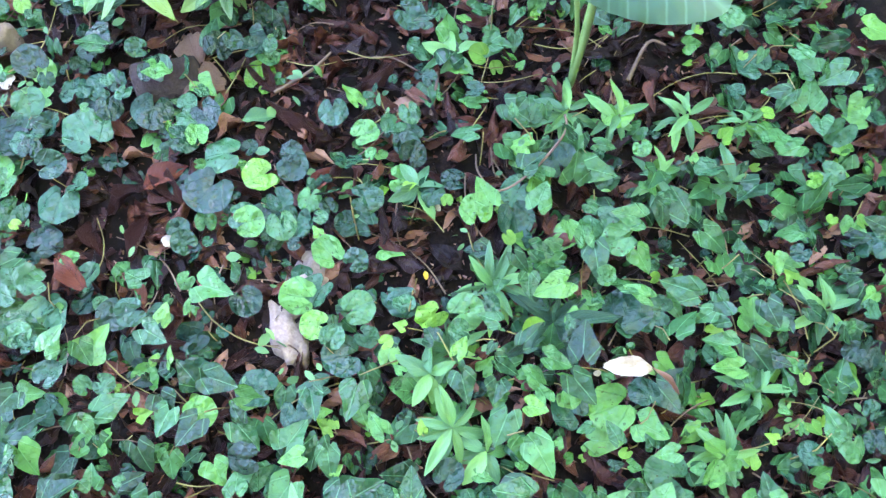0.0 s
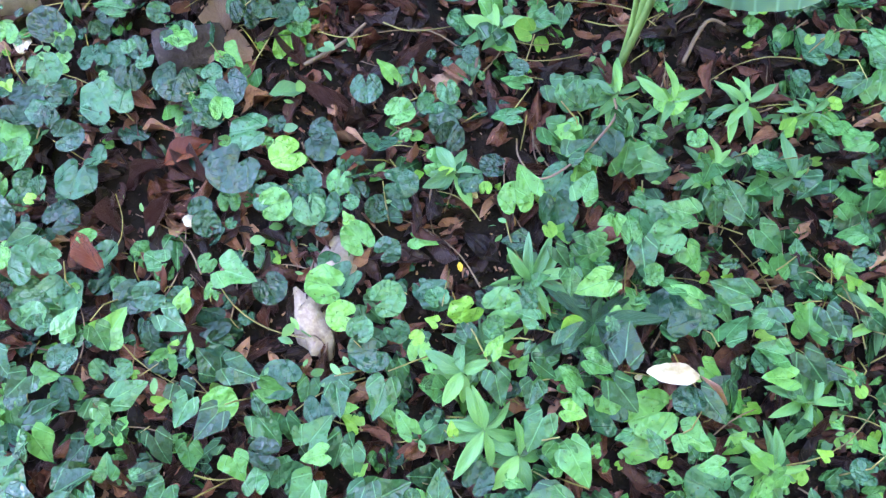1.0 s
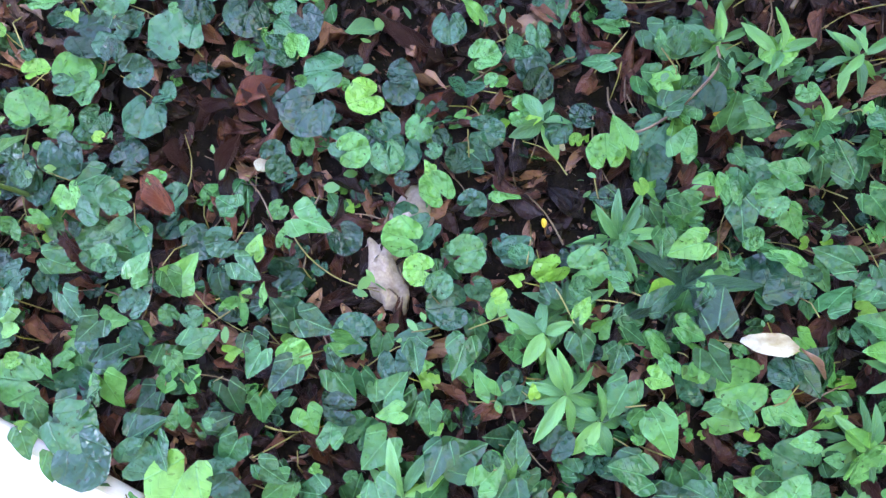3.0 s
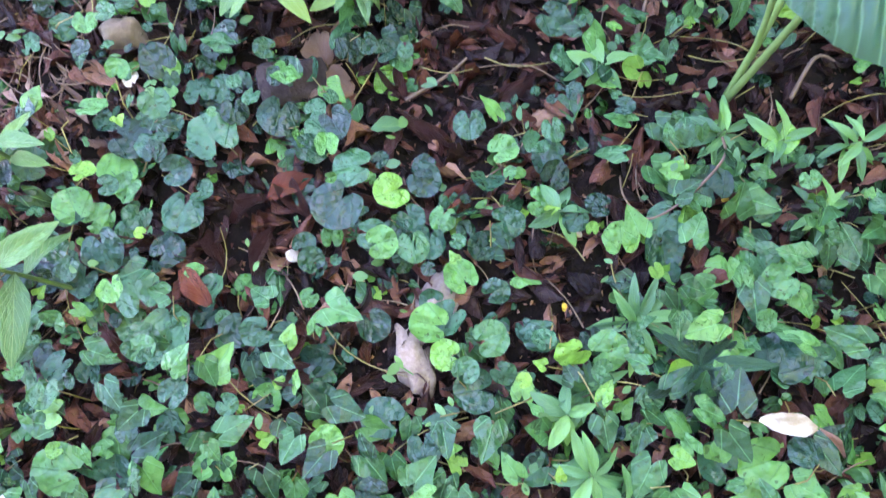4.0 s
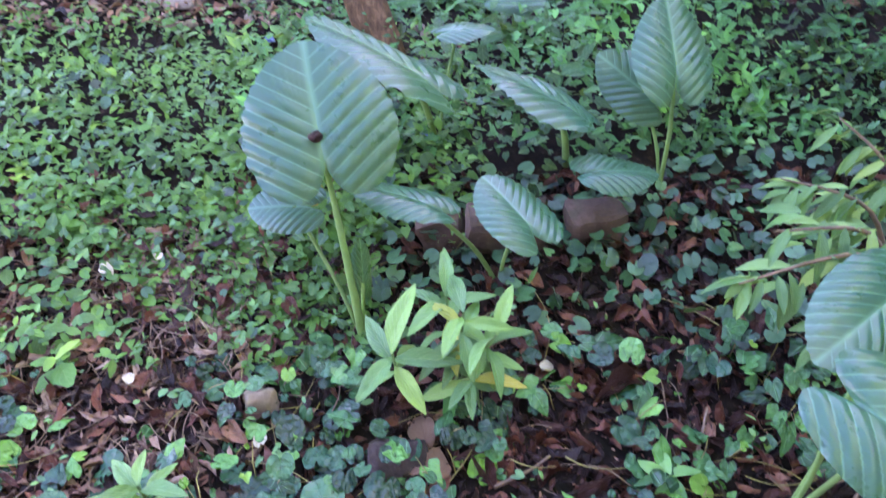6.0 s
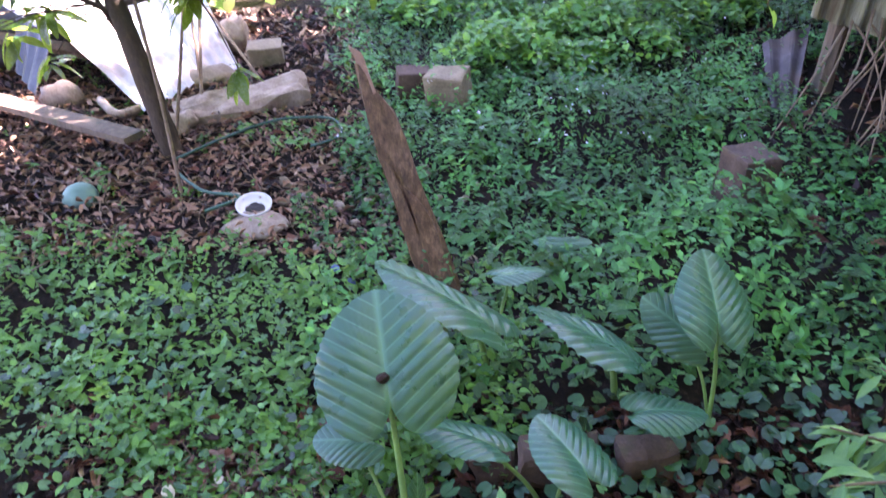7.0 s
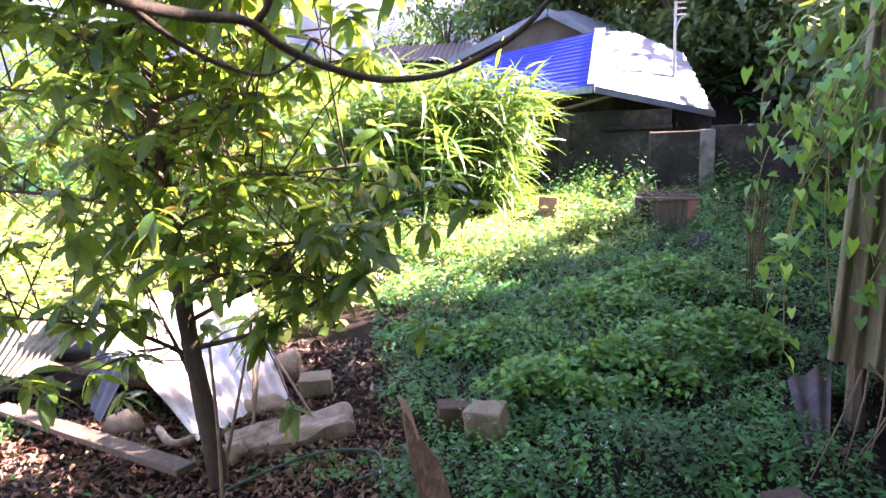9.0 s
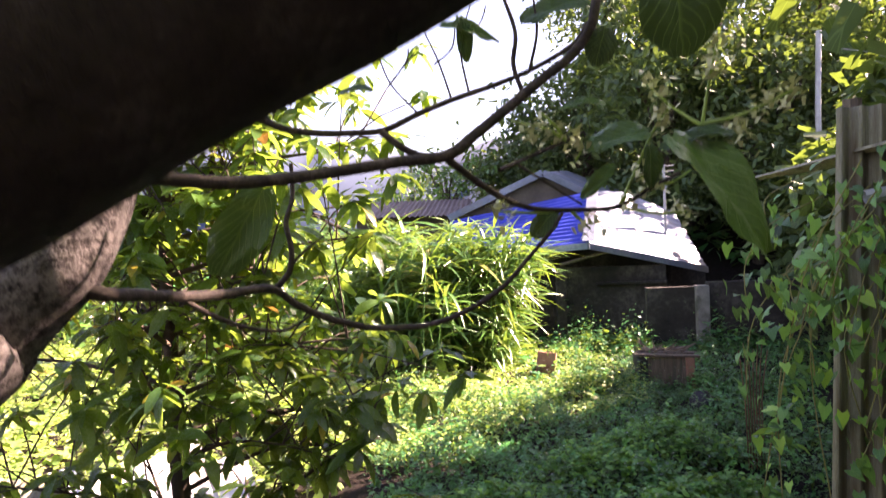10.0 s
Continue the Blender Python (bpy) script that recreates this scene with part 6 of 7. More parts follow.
def climber():
    crng = np.random.default_rng(17)
    root = thing("climber", "climbing vine with heart-shaped leaves hanging from the shed", "vine", (1.5, 2.95, 0.05))
    strands, at = [], []
    for i in range(64):
        x, y = 1.15 + 0.95 * crng.random() ** 0.8, crng.uniform(2.6, 3.5)
        x += 0.12 * (y - 2.6)
        if x > 1.45:
            y = crng.uniform(2.55, 2.9)
        top = crng.uniform(1.55, 2.15) - max(0, 1.4 - x) * 0.5
        drop = crng.uniform(0.35, 0.85) if x > 1.45 else crng.uniform(0.3, 1.2) if i % 3 else crng.uniform(0.1, 0.4)
        pts = smooth_line([(x + 0.25, y, top + 0.05), (x, y, top - drop * 0.4), (x + crng.normal(0, 0.08), y + crng.normal(0, 0.05), max(top - drop, 0.5))], 6)
        strands.append(tube_arrays(pts, [0.003] * len(pts), 5))
        for _ in range(int(8 + drop * 18)):
            at.append(pts[int(crng.integers(len(pts)))] + Vector(crng.normal(0, 0.055, 3)))
    for pair in strands:
        mesh_part("stem", joined("stem", [pair], M_VINESTEM), root)
    n = len(at)
    mesh_part("foliage", leaves("foliage", B_HEART, at, math.pi + crng.normal(0, 1.1, n), crng.normal(-0.8, 0.5, n), crng.normal(0, 0.5, n), crng.uniform(0.036, 0.074, n), 0.95, M_VINE), root)


climber()
for k in range(7):
    x = 1.84 + 0.02 * k
    alone("dead_stalk", joined_bm([stick([(x, 5.1, 0.05), (x - 0.01, 5.1, 0.55), (x + 0.015 * (k - 3), 5.1, 0.95 + 0.05 * (k % 3))], 0.007, 0.004, 5, 3)]), M_STAKE, "thin reddish dead stalk among weeds", "stalk", "dead stalks")


# ---- clutter ----
def laid(x, y, z, rx=0, ry=0, rz=0):
    return pose(x, y, ground_z(x, y) + z, rx, ry, rz)


def stone(x, y, size, mat, label, seed, rz=0, rough=0.3, sink=0.3, name="stone", flat=0.0):
    return alone(name, rock_bm(size, laid(x, y, size[2] * (0.5 - sink), 0, 0, rz), seed, rough, 3, flat), mat, label, "stone", smooth=True)


stone(0.075, -0.085, (0.055, 0.12, 0.05), M_PALE, "pale whitish stone half buried in soil", 1, 12, 0.45)
stone(0.13, 0.0, (0.06, 0.13, 0.045), M_PALE, "pale buried stone under leaves", 2, -35, 0.4)
alone("stone", block_bm((0.12, 0.07, 0.11), laid(-0.06, 0.41, -0.005, 24, 8, 8), 0.016, 0.012, 3), M_SHADED_BARK_STONE, "dark squarish stone among round leaves", "stone")
stone(-0.337, 0.52, (0.07, 0.06, 0.09), M_STONE, "small pointed brown stone", 4, 0, 0.4)
stone(0.345, 0.268, (0.055, 0.042, 0.035), M_TAN, "light brown round stone", 5, 0, 0.3)
for x, y, s, sd_ in ((0.04, 0.93, (0.10, 0.07, 0.11), 1), (0.19, 0.92, (0.19, 0.09, 0.15), 2), (0.40, 0.93, (0.14, 0.08, 0.12), 3)):
    alone("step_stone", block_bm(s, laid(x, y, 0.02, 0, 0, sd_ * 4 - 6), 0.02, 0.02, sd_), M_MOSSY, "reddish brown stone of a low step", "stone", "stones of the step")
alone("white_slab", block_bm((0.62, 0.42, 0.07), laid(-0.483, -0.483, 0.05, 0, 0, -34), 0.03, 0.006, 4), M_SLAB, "pale white cement slab edge", "slab")
alone("concrete_block", block_bm((0.19, 0.15, 0.17), laid(-0.10, 2.94, 0.09, 3, -4, -18), 0.014, 0.008, 5), M_STONE, "mossy concrete block among weeds", "block", "blocks in the garden")
alone("concrete_block", block_bm((0.16, 0.13, 0.15), laid(-0.27, 3.05, 0.07, 0, 3, 10), 0.012, 0.006, 6), M_MOSSY, "dark weathered concrete block", "block", "blocks in the garden")
alone("concrete_block", block_bm((0.15, 0.14, 0.24), laid(0.95, 2.02, 0.12, 0, 2, 20), 0.012, 0.006, 7), M_MOSSY, "brown mossy concrete block", "block", "blocks in the garden")
alone("red_brick", block_bm((0.24, 0.12, 0.32), laid(0.62, 9.0, 0.14, -8, 6, -10), 0.01, 0.006, 8), M_BRICK, "reddish brick block standing in weeds", "brick")
stone(2.05, 7.0, (0.30, 0.24, 0.26), M_DARKSTONE, "dark boulder beside the weeds", 9)
stone(-1.30, 3.72, (0.17, 0.15, 0.22), M_PALE, "pale stump-like rock by the path", 10, 0, 0.4, 0.15)
alone("concrete_block", block_bm((0.18, 0.16, 0.1), laid(-1.08, 3.50, 0.06, 0, 0, 12), 0.012, 0.006, 11), M_STONE, "small square stone block", "block", "blocks in the garden")
alone("stone_slab", block_bm((0.60, 0.21, 0.11), laid(-1.06, 2.93, 0.022, 8, -4, 25), 0.04, 0.035, 12, 4), M_PALE, "long pale broken slab lying beside the tree", "stone")
stone(-1.30, 2.72, (0.17, 0.13, 0.12), M_PALE, "pale rough rubble stone beside the tree", 52, 40, 0.55)
stone(-1.34, 3.30, (0.28, 0.22, 0.11), M_STONE, "grey rubble stone beside the tree", 13, 20)
stone(-1.97, 3.02, (0.20, 0.14, 0.17), M_PALE, "pale broken block beside the board", 14, 15, 0.25)
prng = np.random.default_rng(83)
for k in range(46):
    t, s = prng.uniform(-0.15, 1.0), prng.uniform(0.012, 0.034)
    x, y = -0.52 + 0.66 * t + prng.normal(0, 0.07), 1.94 - 0.48 * t + prng.normal(0, 0.08)
    alone("pebble", rock_bm((s, s * 0.8, s * 0.7), laid(x, y, s * 0.25, 0, 0, 60 * k), k + 200, 0.4, 1), M_PALE if k % 3 else M_STONE, "small pale pebble on the bare soil by the stake", "pebble", "pebbles", smooth=True)
stone(-0.77, 1.93, (0.22, 0.17, 0.06), M_PALE, "flat grey stone slab in soil", 15, 0, 0.2, 0.2)
srng = np.random.default_rng(31)
for i in range(46):
    x, y, s = srng.uniform(-0.75, 0.1), srng.uniform(1.65, 2.35), srng.uniform(0.018, 0.05)
    alone("pebble", rock_bm((s, s * 0.8, s * 0.7), laid(x, y, s * 0.2), i + 40, 0.3, 2), M_PALE if i % 2 else M_STONE, "small pale pebble on dark soil", "pebble", "pebbles", smooth=True)


def plank(name, size, m, mat, label, seed, category="plank"):
    return alone(name, block_bm(size, m, 0.004, 0.004, seed, 3), mat, label, category)


plank("board", (0.10, 1.62, 0.03), laid(-2.08, 2.82, 0.09, -2, 3, 61), M_WOOD, "weathered grey board lying on rubble", 1)
plank("board", (0.10, 1.1, 0.03), laid(-2.25, 3.45, 0.16, 4, 0, 75), M_WOOD, "old brown batten under iron sheets", 2)


def split_piece(length, width, thick, taper, seed):
    """A split length of wood with a torn point, standing on z = 0."""
    bm = bmesh.new()
    bmesh.ops.create_cube(bm, size=1)
    bmesh.ops.scale(bm, vec=(width, thick, length), verts=bm.verts)
    bmesh.ops.subdivide_edges(bm, edges=bm.edges[:], cuts=9, use_grid_fill=True)
    for v in bm.verts:
        t = min(max(v.co.z / length + 0.5, 0.0), 1.0)
        v.co.x *= 1 - taper * t ** 1.3
        if t > 0.78:
            f = (t - 0.78) / 0.22
            v.co.x = v.co.x * (1 - 0.94 * f) - 0.018 * f
        v.co += noise.noise_vector(Vector((v.co.x * 26, v.co.y * 26, v.co.z * 5 + seed))) * 0.010
    bmesh.ops.translate(bm, vec=(0, 0, length / 2), verts=bm.verts)
    return bm


def stake():
    base, tip = Vector((-0.06, 1.50, -0.02)), Vector((-0.324, 1.826, 0.735))
    root = thing("wooden_stake", "split brown wooden stake leaning from the soil", "stake", base)
    axis = (tip - base).normalized()
    side = Vector((0.9, 0.15, 0)) - axis * axis.dot(Vector((0.9, 0.15, 0)))
    side.normalize()
    m = Matrix((side, axis.cross(side), axis)).transposed().to_4x4()
    # the torn tip's pale tan holds the sunlight that catches it
    for name, length, width, thick, taper, shift, mat, label in (("shaft", (tip - base).length - 0.03, 0.112, 0.05, 0.33, (0, 0, 0), M_STAKE, ""), ("splinter", 0.46, 0.070, 0.035, 0.5, (0.014, -0.026, 0), M_STAKE, "dark split splinter"), ("splinter", 0.26, 0.030, 0.02, 0.3, (-0.030, -0.022, 0.32), M_STAKE, "thin dark splinter"), ("torn_tip", 0.15, 0.026, 0.02, 0.12, (-0.004, -0.016, (tip - base).length - 0.13), M_TAN, "torn wood at the tip, paled as if sunlit")):
        bm = split_piece(length, width, thick, taper, length * 9)
        bmesh.ops.transform(bm, matrix=Matrix.Translation(base) @ m @ Matrix.Translation(shift), verts=bm.verts)
        part(name, bm, mat, root, label)


stake()


def iron(corners, waves, mat, label):
    return alone("iron_sheet", sheet_bm(corners, waves, 0.010, 0.003, 8, 0.02), mat, label, "iron sheet", "scrap iron sheets")


iron(((-1.50, 2.83, 0.09), (-1.34, 3.30, 0.07), (-2.15, 4.55, 0.50), (-2.48, 3.72, 0.46)), 7, M_METAL, "bright galvanised sheet leaning on rubble")
iron(((-1.30, 3.22, 0.05), (-1.20, 3.40, 0.05), (-1.75, 4.4, 0.42), (-1.95, 4.25, 0.42)), 3, M_METAL, "bluish galvanised strip on the rubble")
iron(((-3.05, 3.30, 0.14), (-2.60, 3.32, 0.28), (-2.45, 3.66, 0.44), (-3.2, 3.95, 0.42)), 10, M_RUST, "rusty corrugated sheet on a heap")
iron(((-2.10, 3.02, 0.10), (-2.34, 3.30, 0.12), (-2.30, 3.46, 0.40), (-2.00, 3.14, 0.32)), 3, M_DARKIRON, "dark blue-grey sheet hanging over the heap")
iron(((-1.98, 3.10, 0.36), (-1.94, 3.22, 0.37), (-2.66, 3.86, 0.50), (-2.74, 3.74, 0.50)), 2, M_METAL, "narrow bright strip of iron sheet")
iron(((1.33, 2.79, 0.07), (1.43, 2.79, 0.08), (1.82, 3.66, 0.16), (1.50, 3.45, 0.12)), 2, M_DULL, "weathered brown sheet lying by the shed")
stone(-2.6, 3.75, (0.9, 0.6, 0.34), M_DARKSTONE, "dark heap of rubble under iron sheets", 22, 20, 0.3)


def ring_bowl(name, x, y, r, depth, mat, label, category, tilt=0.0):
    bm = bmesh.new()
    prof = [(0.35, 0.0), (0.7, 0.08), (0.95, 0.6), (1.0, 1.0), (0.94, 1.0), (0.86, 0.6), (0.62, 0.16), (0.0, 0.14)]
    rings = [[bm.verts.new((math.cos(a) * r * pr, math.sin(a) * r * pr, depth * pz)) for a in (2 * math.pi * k / 32 for k in range(32))] for pr, pz in prof if pr > 0]
    for a, b in zip(rings, rings[1:]):
        for k in range(32):
            bm.faces.new((a[k], a[(k + 1) % 32], b[(k + 1) % 32], b[k]))
    bm.faces.new(rings[-1])
    bm.faces.new(rings[0][::-1])
    bmesh.ops.transform(bm, matrix=laid(x, y, 0.03, tilt, tilt * 0.4), verts=bm.verts)
    return alone(name, bm, mat, label, category, smooth=True)


ring_bowl("plate", -0.79, 2.01, 0.066, 0.03, M_CHINA, "white china plate holding dark soil", "plate", 8)
stone(-0.79, 2.015, (0.09, 0.085, 0.05), M_DARKSTONE, "lump of earth in the white plate", 23, 0, 0.3, 0.1, "earth_lump")
ring_bowl("plate", -2.04, 2.22, 0.055, 0.03, M_CHINA, "white plate lying on dry leaves", "plate", 10)
alone("bowl", rock_bm((0.135, 0.125, 0.10), laid(-1.50, 2.14, 0.02, 20), 3, 0.03), M_TEAL, "upturned green plastic bowl on leaves", "bowl", smooth=True)


def hose():
    pts = [(-1.2, 2.35), (-1.05, 2.55), (-0.85, 2.70), (-0.62, 2.72), (-0.55, 2.55), (-0.66, 2.45)]
    line = [(x, y, ground_z(x, y) + 0.055) for x, y in pts]
    alone("garden_hose", joined_bm([stick(line, 0.0065, 0.0065, 8, 8)]), M_HOSE, "dark green hose curled on the leaves", "hose", smooth=True)
    pts = [(-1.15, 2.25), (-1.0, 2.1), (-0.85, 2.05), (-0.95, 1.95)]
    alone("garden_hose", joined_bm([stick([(x, y, ground_z(x, y) + 0.055) for x, y in pts], 0.0065, 0.0065, 8, 8)]), M_HOSE, "piece of green hose by the plate", "hose", smooth=True)
    pts = [(-1.75, 2.95), (-1.6, 2.8), (-1.5, 2.95), (-1.6, 3.1)]
    alone("garden_hose", joined_bm([stick([(x, y, ground_z(x, y) + 0.05) for x, y in pts], 0.02, 0.02, 8, 8)]), M_PALE, "pale bent pipe by the tree", "hose", smooth=True)


hose()
for a, b in (((-1.28, 2.55, 0.02), (-1.30, 3.2, 0.62)), ((-1.20, 2.75, 0.02), (-1.42, 3.5, 0.55)), ((-1.24, 2.80, 0.02), (-1.36, 3.5, 0.5)), ((-1.0, 3.1, 0.1), (-1.7, 4.0, 0.45)), ((-1.1, 2.12, 0.02), (-1.16, 2.32, 0.75))):
    alone("stick", joined_bm([stick([a, Vector(a).lerp(Vector(b), 0.5) + Vector((0.01, 0, 0.02)), b], 0.008, 0.006, 6, 3)]), M_TWIG, "pale dry stick leaning on rubble", "stick", "leaning sticks")
for i in range(30):
    x, y = srng.uniform(1.55, 2.2), srng.uniform(2.45, 3.0)
    a = srng.uniform(-0.9, 0.3)
    b = (x + math.sin(a) * 0.6, y - abs(math.cos(a)) * 0.35, 0.06 + srng.uniform(0, 0.05))
    alone("brush_stick", joined_bm([stick([(x, y + 0.1, 0.45 + srng.uniform(-0.05, 0.1)), ((x + b[0]) / 2, (y + b[1]) / 2, 0.32), b], 0.007, 0.003, 5, 3)]), M_TWIG, "dry grey brushwood stick under the shed wall", "stick", "brushwood")


def wood_stack():
    root = thing("wood_box", "low wooden box topped with old sticks", "box", (1.98, 8.1, 0.25))
    part("side", box(1.72, 2.22, 7.98, 8.06, 0.1, 0.46), M_WOOD, root, "dark front")
    # sun is put into the reddish end's colour, shade into the dark left side
    part("side", box(2.14, 2.24, 7.94, 8.3, 0.1, 0.48), M_BRICK, root, "wooden end, reddened as if sunlit")
    part("side", box(1.62, 1.72, 7.98, 8.4, 0.1, 0.44), M_DARKSTONE, root)
    for k, (y, a) in enumerate(((7.97, 2), (8.09, -4), (8.22, 5), (8.35, -2))):
        part("board", block_bm((0.74 - 0.06 * k, 0.10, 0.025), pose(1.92 + 0.03 * (k % 2), y, 0.49 + 0.012 * (k % 2), 2, 3 - 2 * k, a), 0.005, 0.006, k, 3), M_WOOD, root, "weathered top board")
    for i in range(16):
        x, y = srng.uniform(1.6, 2.1), srng.uniform(7.95, 8.3)
        part("stick", joined_bm([stick([(x, y, 0.53), (x + srng.uniform(-0.2, 0.35), y + 0.1, 0.55 + srng.uniform(0, 0.12))], 0.012, 0.006, 5, 2)]), M_TWIG, root)


wood_stack()


# ---- things lying on the soil near the path ----
def lying_leaf(x, y, size, width, mat, label, yaw, shape=0, lift=0.03, roll=0.0, pitch=0.0, name="fallen_leaf"):
    v, q, uv = B_DEAD[shape] if shape < 3 else blade(8, 6, W_OVAL, 0, 0.5, 0.3, 0.10)
    me = mesh_of(name, v, q, mat, uv)
    ob = new(name, me)
    ob.matrix_world = Matrix.Translation((x, y, ground_z(x, y) + lift)) @ Matrix.Rotation(yaw, 4, "Z") @ Matrix.Rotation(pitch, 4, "X") @ Matrix.Rotation(roll, 4, "Y") @ Matrix.Diagonal((size * width, size, size, 1))
    return tagged(ob, label, "leaf", "fallen leaves")


lying_leaf(-0.208, 0.032, 0.082, 0.42, M_RED, "glossy red-brown fallen leaf on green leaves", 0.59, 3, 0.09, 0.05)
for x, y, s, yaw in ((-0.11, 0.205, 0.09, 1.9), (-0.06, 0.16, 0.10, 0.5), (-0.12, 0.15, 0.08, 2.6), (-0.20, 0.10, 0.09, 0.3), (0.07, 0.15, 0.07, 1.0), (0.16, 0.135, 0.07, -0.9), (0.19, 0.24, 0.10, 0.9), (0.25, 0.30, 0.09, -1.2), (0.12, 0.33, 0.10, 0.4), (-0.05, -0.09, 0.13, 1.4)):
    lying_leaf(x, y, s, 0.36, M_DEAD, "dark brown dead leaf on the soil", yaw, int(abs(x) * 100) % 3, 0.028)
lying_leaf(0.04, 0.36, 0.09, 0.7, M_TAN, "crumpled light brown dead leaf", 1.2, 3, 0.03, 0.3)
lying_leaf(0.00, 0.41, 0.08, 0.7, M_TAN, "crumpled light brown dead leaf", 0.3, 3, 0.03, -0.2)
lying_leaf(-0.12, 0.20, 0.08, 0.5, M_RED, "curled rusty brown fallen leaf", -1.2, 0, 0.03)
lying_leaf(0.20, 0.17, 0.07, 0.4, M_RED, "narrow rusty fallen leaf", 2.2, 0, 0.03)
lying_leaf(0.34, 0.50, 0.14, 0.32, M_DEAD, "long rolled brown leaf", -1.1, 2, 0.03)
lying_leaf(0.06, 0.29, 0.055, 0.5, M_SPRIG, "green fallen leaf blade on brown litter", -1.6, 0, 0.03)
big_petal = thing("petal", "curled cream white petal with a brown tail", "petal", (0.612, -0.262, ground_z(0.612, -0.262) + 0.09))
for dx, s, w, yaw, bend, mat, label in ((0.0, 0.062, 0.50, 1.25, 0.55, M_PETAL, "cream petal"), (0.004, 0.056, 0.16, -2.52, 0.35, M_TAN, "withered brown tail")):
    v, q, uv = crumpled(blade(10, 6, W_OVAL, 0, 0.7, bend, 0.08), 2, 0.05)
    v = (np.array(v) * (s * w, s, s)) @ np.array(Matrix.Rotation(yaw, 3, "Z")).T
    mesh_part("petal_blade", mesh_of("petal_blade", v + np.array((0.612 + dx, -0.262, ground_z(0.612, -0.262) + 0.115)), q, mat, uv), big_petal, label)
for x, y, s in ((-0.10, 0.105, 0.035), (0.231, 0.575, 0.04), (-0.33, 0.42, 0.045), (0.36, 0.06, 0.022), (-0.744, 0.87, 0.05), (-0.614, 0.878, 0.04), (-0.603, 0.563, 0.045), (0.52, -0.28, 0.02), (0.545, -0.25, 0.018)):
    lying_leaf(x, y, s * 0.75, 0.75, M_PETAL, "small white petal scrap on the ground", x * 20, 3, 0.035, 0.2, name="petal")
for x, y in ((0.314, -0.036), (0.585, 0.085), (0.60, -0.36), (0.42, 0.52)):
    lying_leaf(x, y, 0.014, 0.6, M_YELLOW, "small yellow leaf scrap", x * 30, 3, 0.04, name="leaf_scrap")
alone("dry_vine", joined_bm([stick([(0.60, 0.18, 0.06), (0.585, 0.14, 0.08), (0.52, 0.09, 0.07), (0.46, 0.07, 0.06), (0.435, 0.11, 0.05), (0.44, 0.15, 0.03)], 0.0024, 0.0016, 6, 6)]), M_TWIG, "pale dry curved vine over the leaves", "vine", smooth=True)
for pts in (((0.12, 0.33, 0.03), (0.19, 0.36, 0.03), (0.23, 0.385, 0.035)), ((0.50, 0.36, 0.02), (0.53, 0.42, 0.03), (0.55, 0.47, 0.04)), ((0.74, 0.24, 0.02), (0.79, 0.30, 0.03), (0.82, 0.29, 0.03)), ((0.38, 0.24, 0.02), (0.40, 0.29, 0.03), (0.41, 0.33, 0.02))):
    alone("bent_twig", joined_bm([stick(pts, 0.004, 0.0025, 6, 4)]), M_TWIG, "pale bent twig on dark soil", "twig", "bent twigs", smooth=True)


for x, y, size in ((-0.44, 1.64, 0.035), (0.0, 1.20, 0.03), (-0.38, 1.57, 0.03)):
    alone("plastic_scrap", rock_bm((size, size * 0.7, size * 0.5), laid(x, y, 0.05, 20, 10, 40 * x), int(size * 900), 0.6, 2), M_BLUEBIT, "crumpled blue plastic scrap among weeds", "scrap", "plastic scraps")


# ---- distance ----
def far_tree(x, y, h, r, n, size, label, mat, rng, low=0.25, name="broadleaf_tree"):
    z = ground_z(x, y)
    root = thing(name, label, "tree", (x, y, z), "trees behind the house")
    top = Vector((x + rng.normal(0, 0.2), y, z + h * 0.85))
    wood = [stick([(x, y, z - 0.1), (x + 0.1, y, z + h * 0.4), top], 0.03 * h, 0.008 * h, 8, 4)]
    clumps = []
    for _ in range(14):
        f = rng.uniform(low, 1)
        a = rng.uniform(0, 6.3)
        c = Vector((x + math.cos(a) * r * rng.uniform(0.3, 0.9), y + math.sin(a) * r * rng.uniform(0.3, 0.9), z + h * f))
        wood.append(stick([(x, y, z + h * f * 0.6), Vector((x, y, z + h * f * 0.8)).lerp(c, 0.5), c], 0.012 * h, 0.004 * h, 5, 2))
        clumps.append(c)
    mesh_part("trunk", joined("trunk", wood, M_BARK), root)
    k = rng.integers(0, len(clumps), n)
    p = np.array([clumps[i] for i in k]) + rng.normal(0, r * 0.27, (n, 3)) * (1, 1, 0.8)
    mesh_part("crown", leaves("crown", B_FAR, p, rng.uniform(0, 6.3, n), rng.normal(-0.2, 0.5, n), rng.normal(0, 0.5, n), rng.uniform(0.6, 1.3, n) * size, 0.6, mat), root)


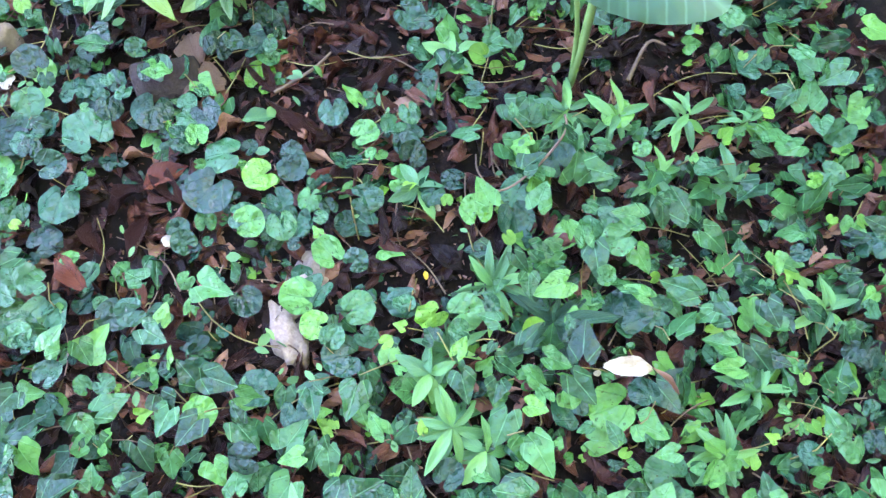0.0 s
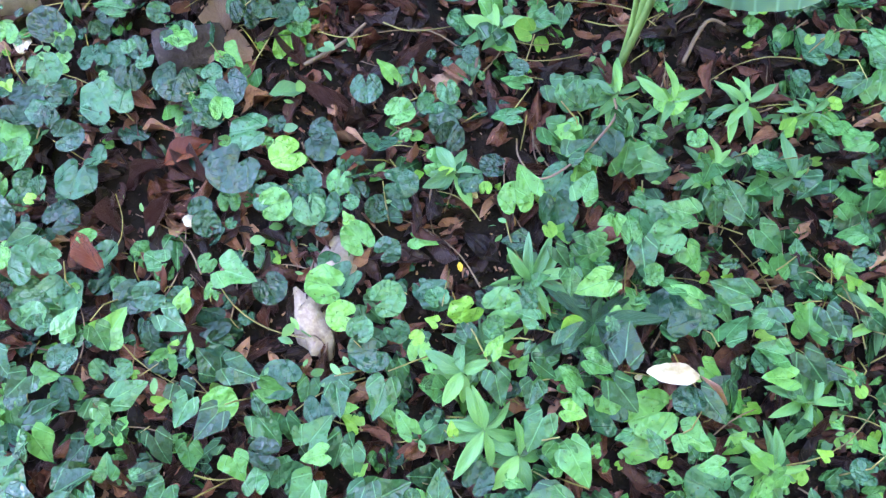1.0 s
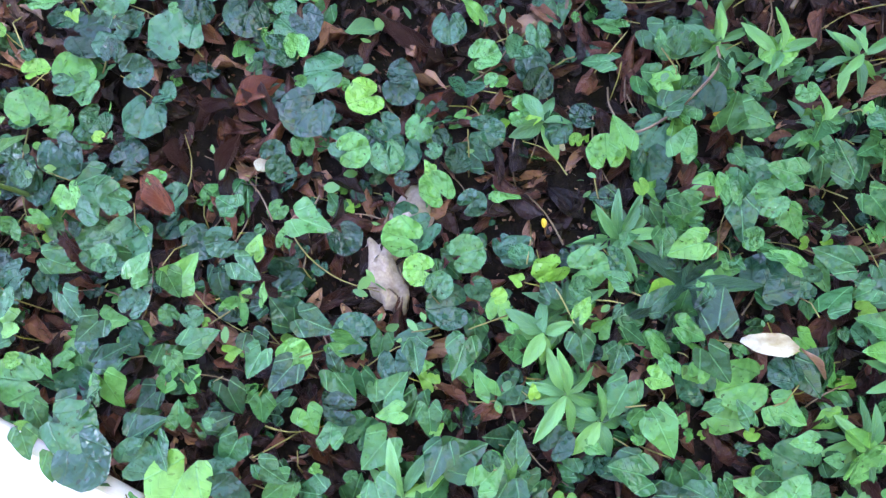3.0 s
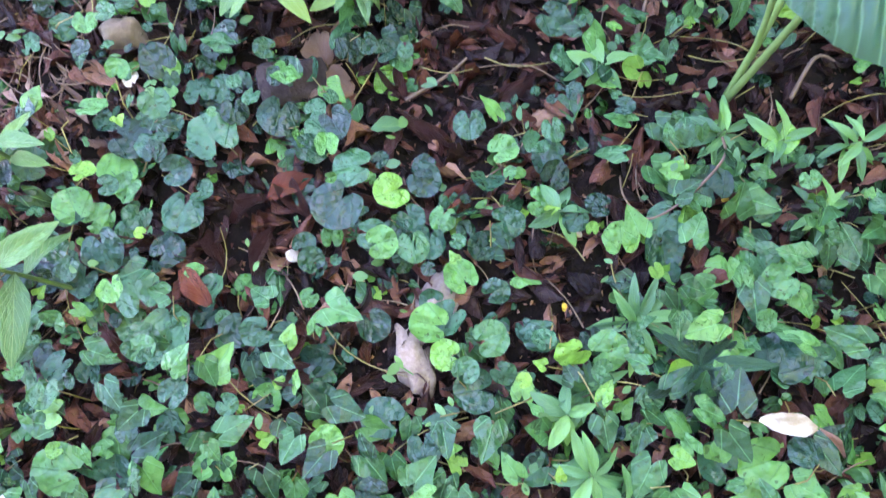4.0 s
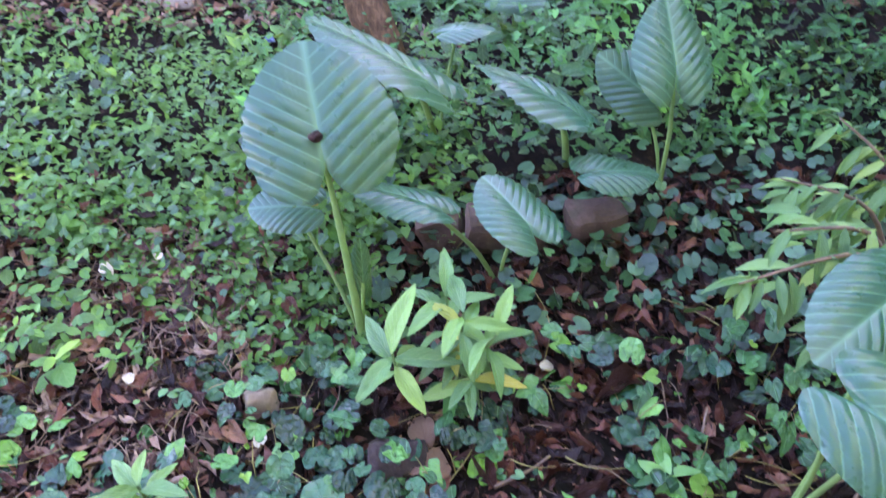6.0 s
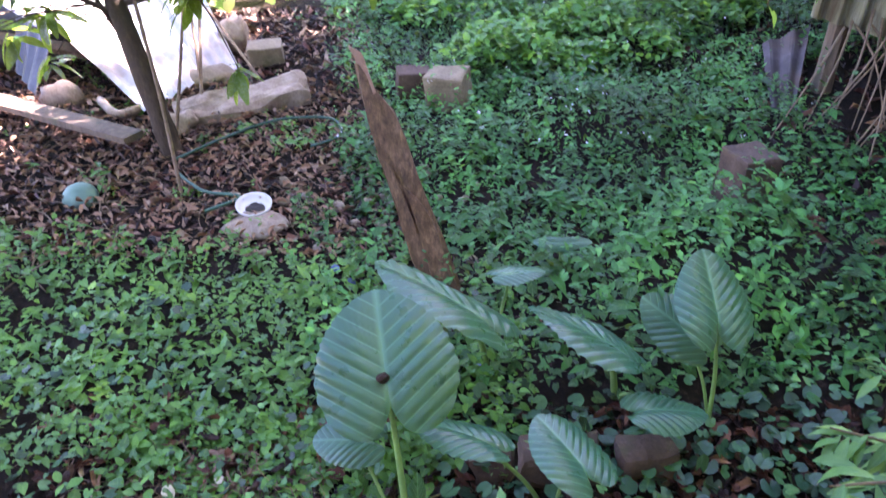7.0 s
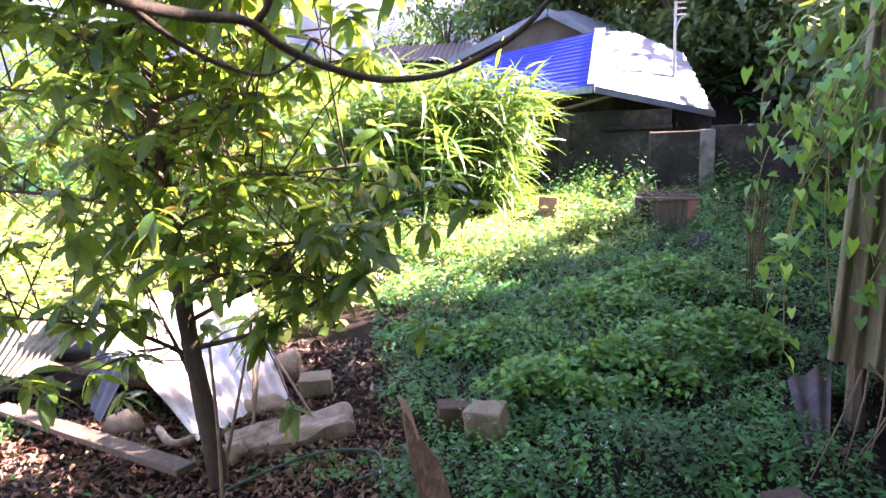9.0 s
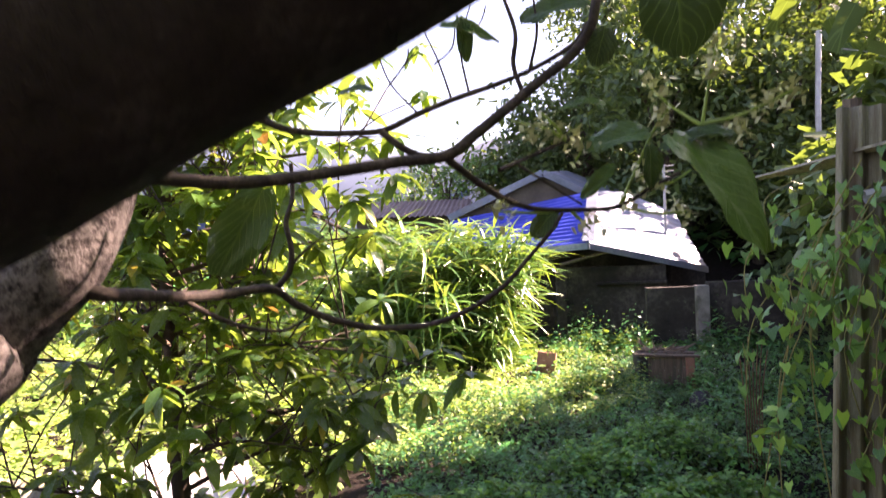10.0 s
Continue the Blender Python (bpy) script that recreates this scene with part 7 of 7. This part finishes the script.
frng = np.random.default_rng(44)
for x, y, h, r in ((4.2, 17.5, 5.2, 1.7), (6.4, 17.5, 5.0, 1.8), (10.5, 17.5, 6.5, 2.0), (2.8, 21.0, 5.6, 2.0), (5.5, 20.0, 7.5, 2.4), (9.4, 20.6, 6.6, 2.3), (13.0, 23.5, 8.0, 3.0), (7.5, 25.0, 10.0, 3.0), (11.0, 16.0, 5.4, 2.0), (15.0, 20.0, 10.0, 3.0), (4.5, 27.0, 8.0, 2.6), (0.8, 24.0, 4.8, 1.8), (7.5, 18.5, 5.0, 2.2), (9.5, 22.5, 6.0, 2.6), (13.5, 26.0, 7.0, 3.0), (3.6, 24.0, 5.0, 2.2), (17.0, 25.0, 8.0, 3.2)):
    far_tree(x, y, h, r, 5600, 0.11 + 0.0045 * y, "leafy tree on the slope, darkened for hillside shade", M_FAR, frng, 0.1)
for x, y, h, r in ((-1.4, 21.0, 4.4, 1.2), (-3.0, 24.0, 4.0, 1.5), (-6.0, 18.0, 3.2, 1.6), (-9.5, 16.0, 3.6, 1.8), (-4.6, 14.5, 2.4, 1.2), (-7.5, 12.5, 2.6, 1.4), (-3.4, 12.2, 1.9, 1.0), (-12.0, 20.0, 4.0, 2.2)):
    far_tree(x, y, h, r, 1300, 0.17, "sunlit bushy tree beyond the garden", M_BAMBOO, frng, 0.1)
# tall trees added to the east, mostly out of view, to shade the garden
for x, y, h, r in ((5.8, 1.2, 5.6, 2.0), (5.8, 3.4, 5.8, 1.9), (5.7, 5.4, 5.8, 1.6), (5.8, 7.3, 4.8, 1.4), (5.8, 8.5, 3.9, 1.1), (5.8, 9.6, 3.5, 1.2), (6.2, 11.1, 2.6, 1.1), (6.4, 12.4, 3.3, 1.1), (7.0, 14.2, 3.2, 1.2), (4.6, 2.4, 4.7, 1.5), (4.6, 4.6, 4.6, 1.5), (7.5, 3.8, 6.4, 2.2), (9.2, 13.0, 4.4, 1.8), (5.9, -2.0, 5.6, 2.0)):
    far_tree(x, y, h, r, 3600, 0.28, "tall leafy tree added to shade the garden", M_FAR, frng, 0.25)


def mountains():
    xs = np.linspace(-700, 700, 141)
    v, q = [], []
    for i, x in enumerate(xs):
        h = 128 + 26 * noise.noise(Vector((x * 0.006, 0.3, 0))) + 9 * noise.noise(Vector((x * 0.03, 1.3, 0)))
        for s, (dy, f) in enumerate(((0, 0.0), (60, 0.55), (120, 0.85), (180, 1.0), (300, 0.9))):
            v.append((x, 620 + dy + 20 * noise.noise(Vector((x * 0.02, s, 4))), -5 + h * f))
    for i in range(len(xs) - 1):
        for s in range(4):
            q.append((i * 5 + s, (i + 1) * 5 + s, (i + 1) * 5 + s + 1, i * 5 + s + 1))
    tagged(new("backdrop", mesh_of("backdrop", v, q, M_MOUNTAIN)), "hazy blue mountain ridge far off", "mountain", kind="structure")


mountains()
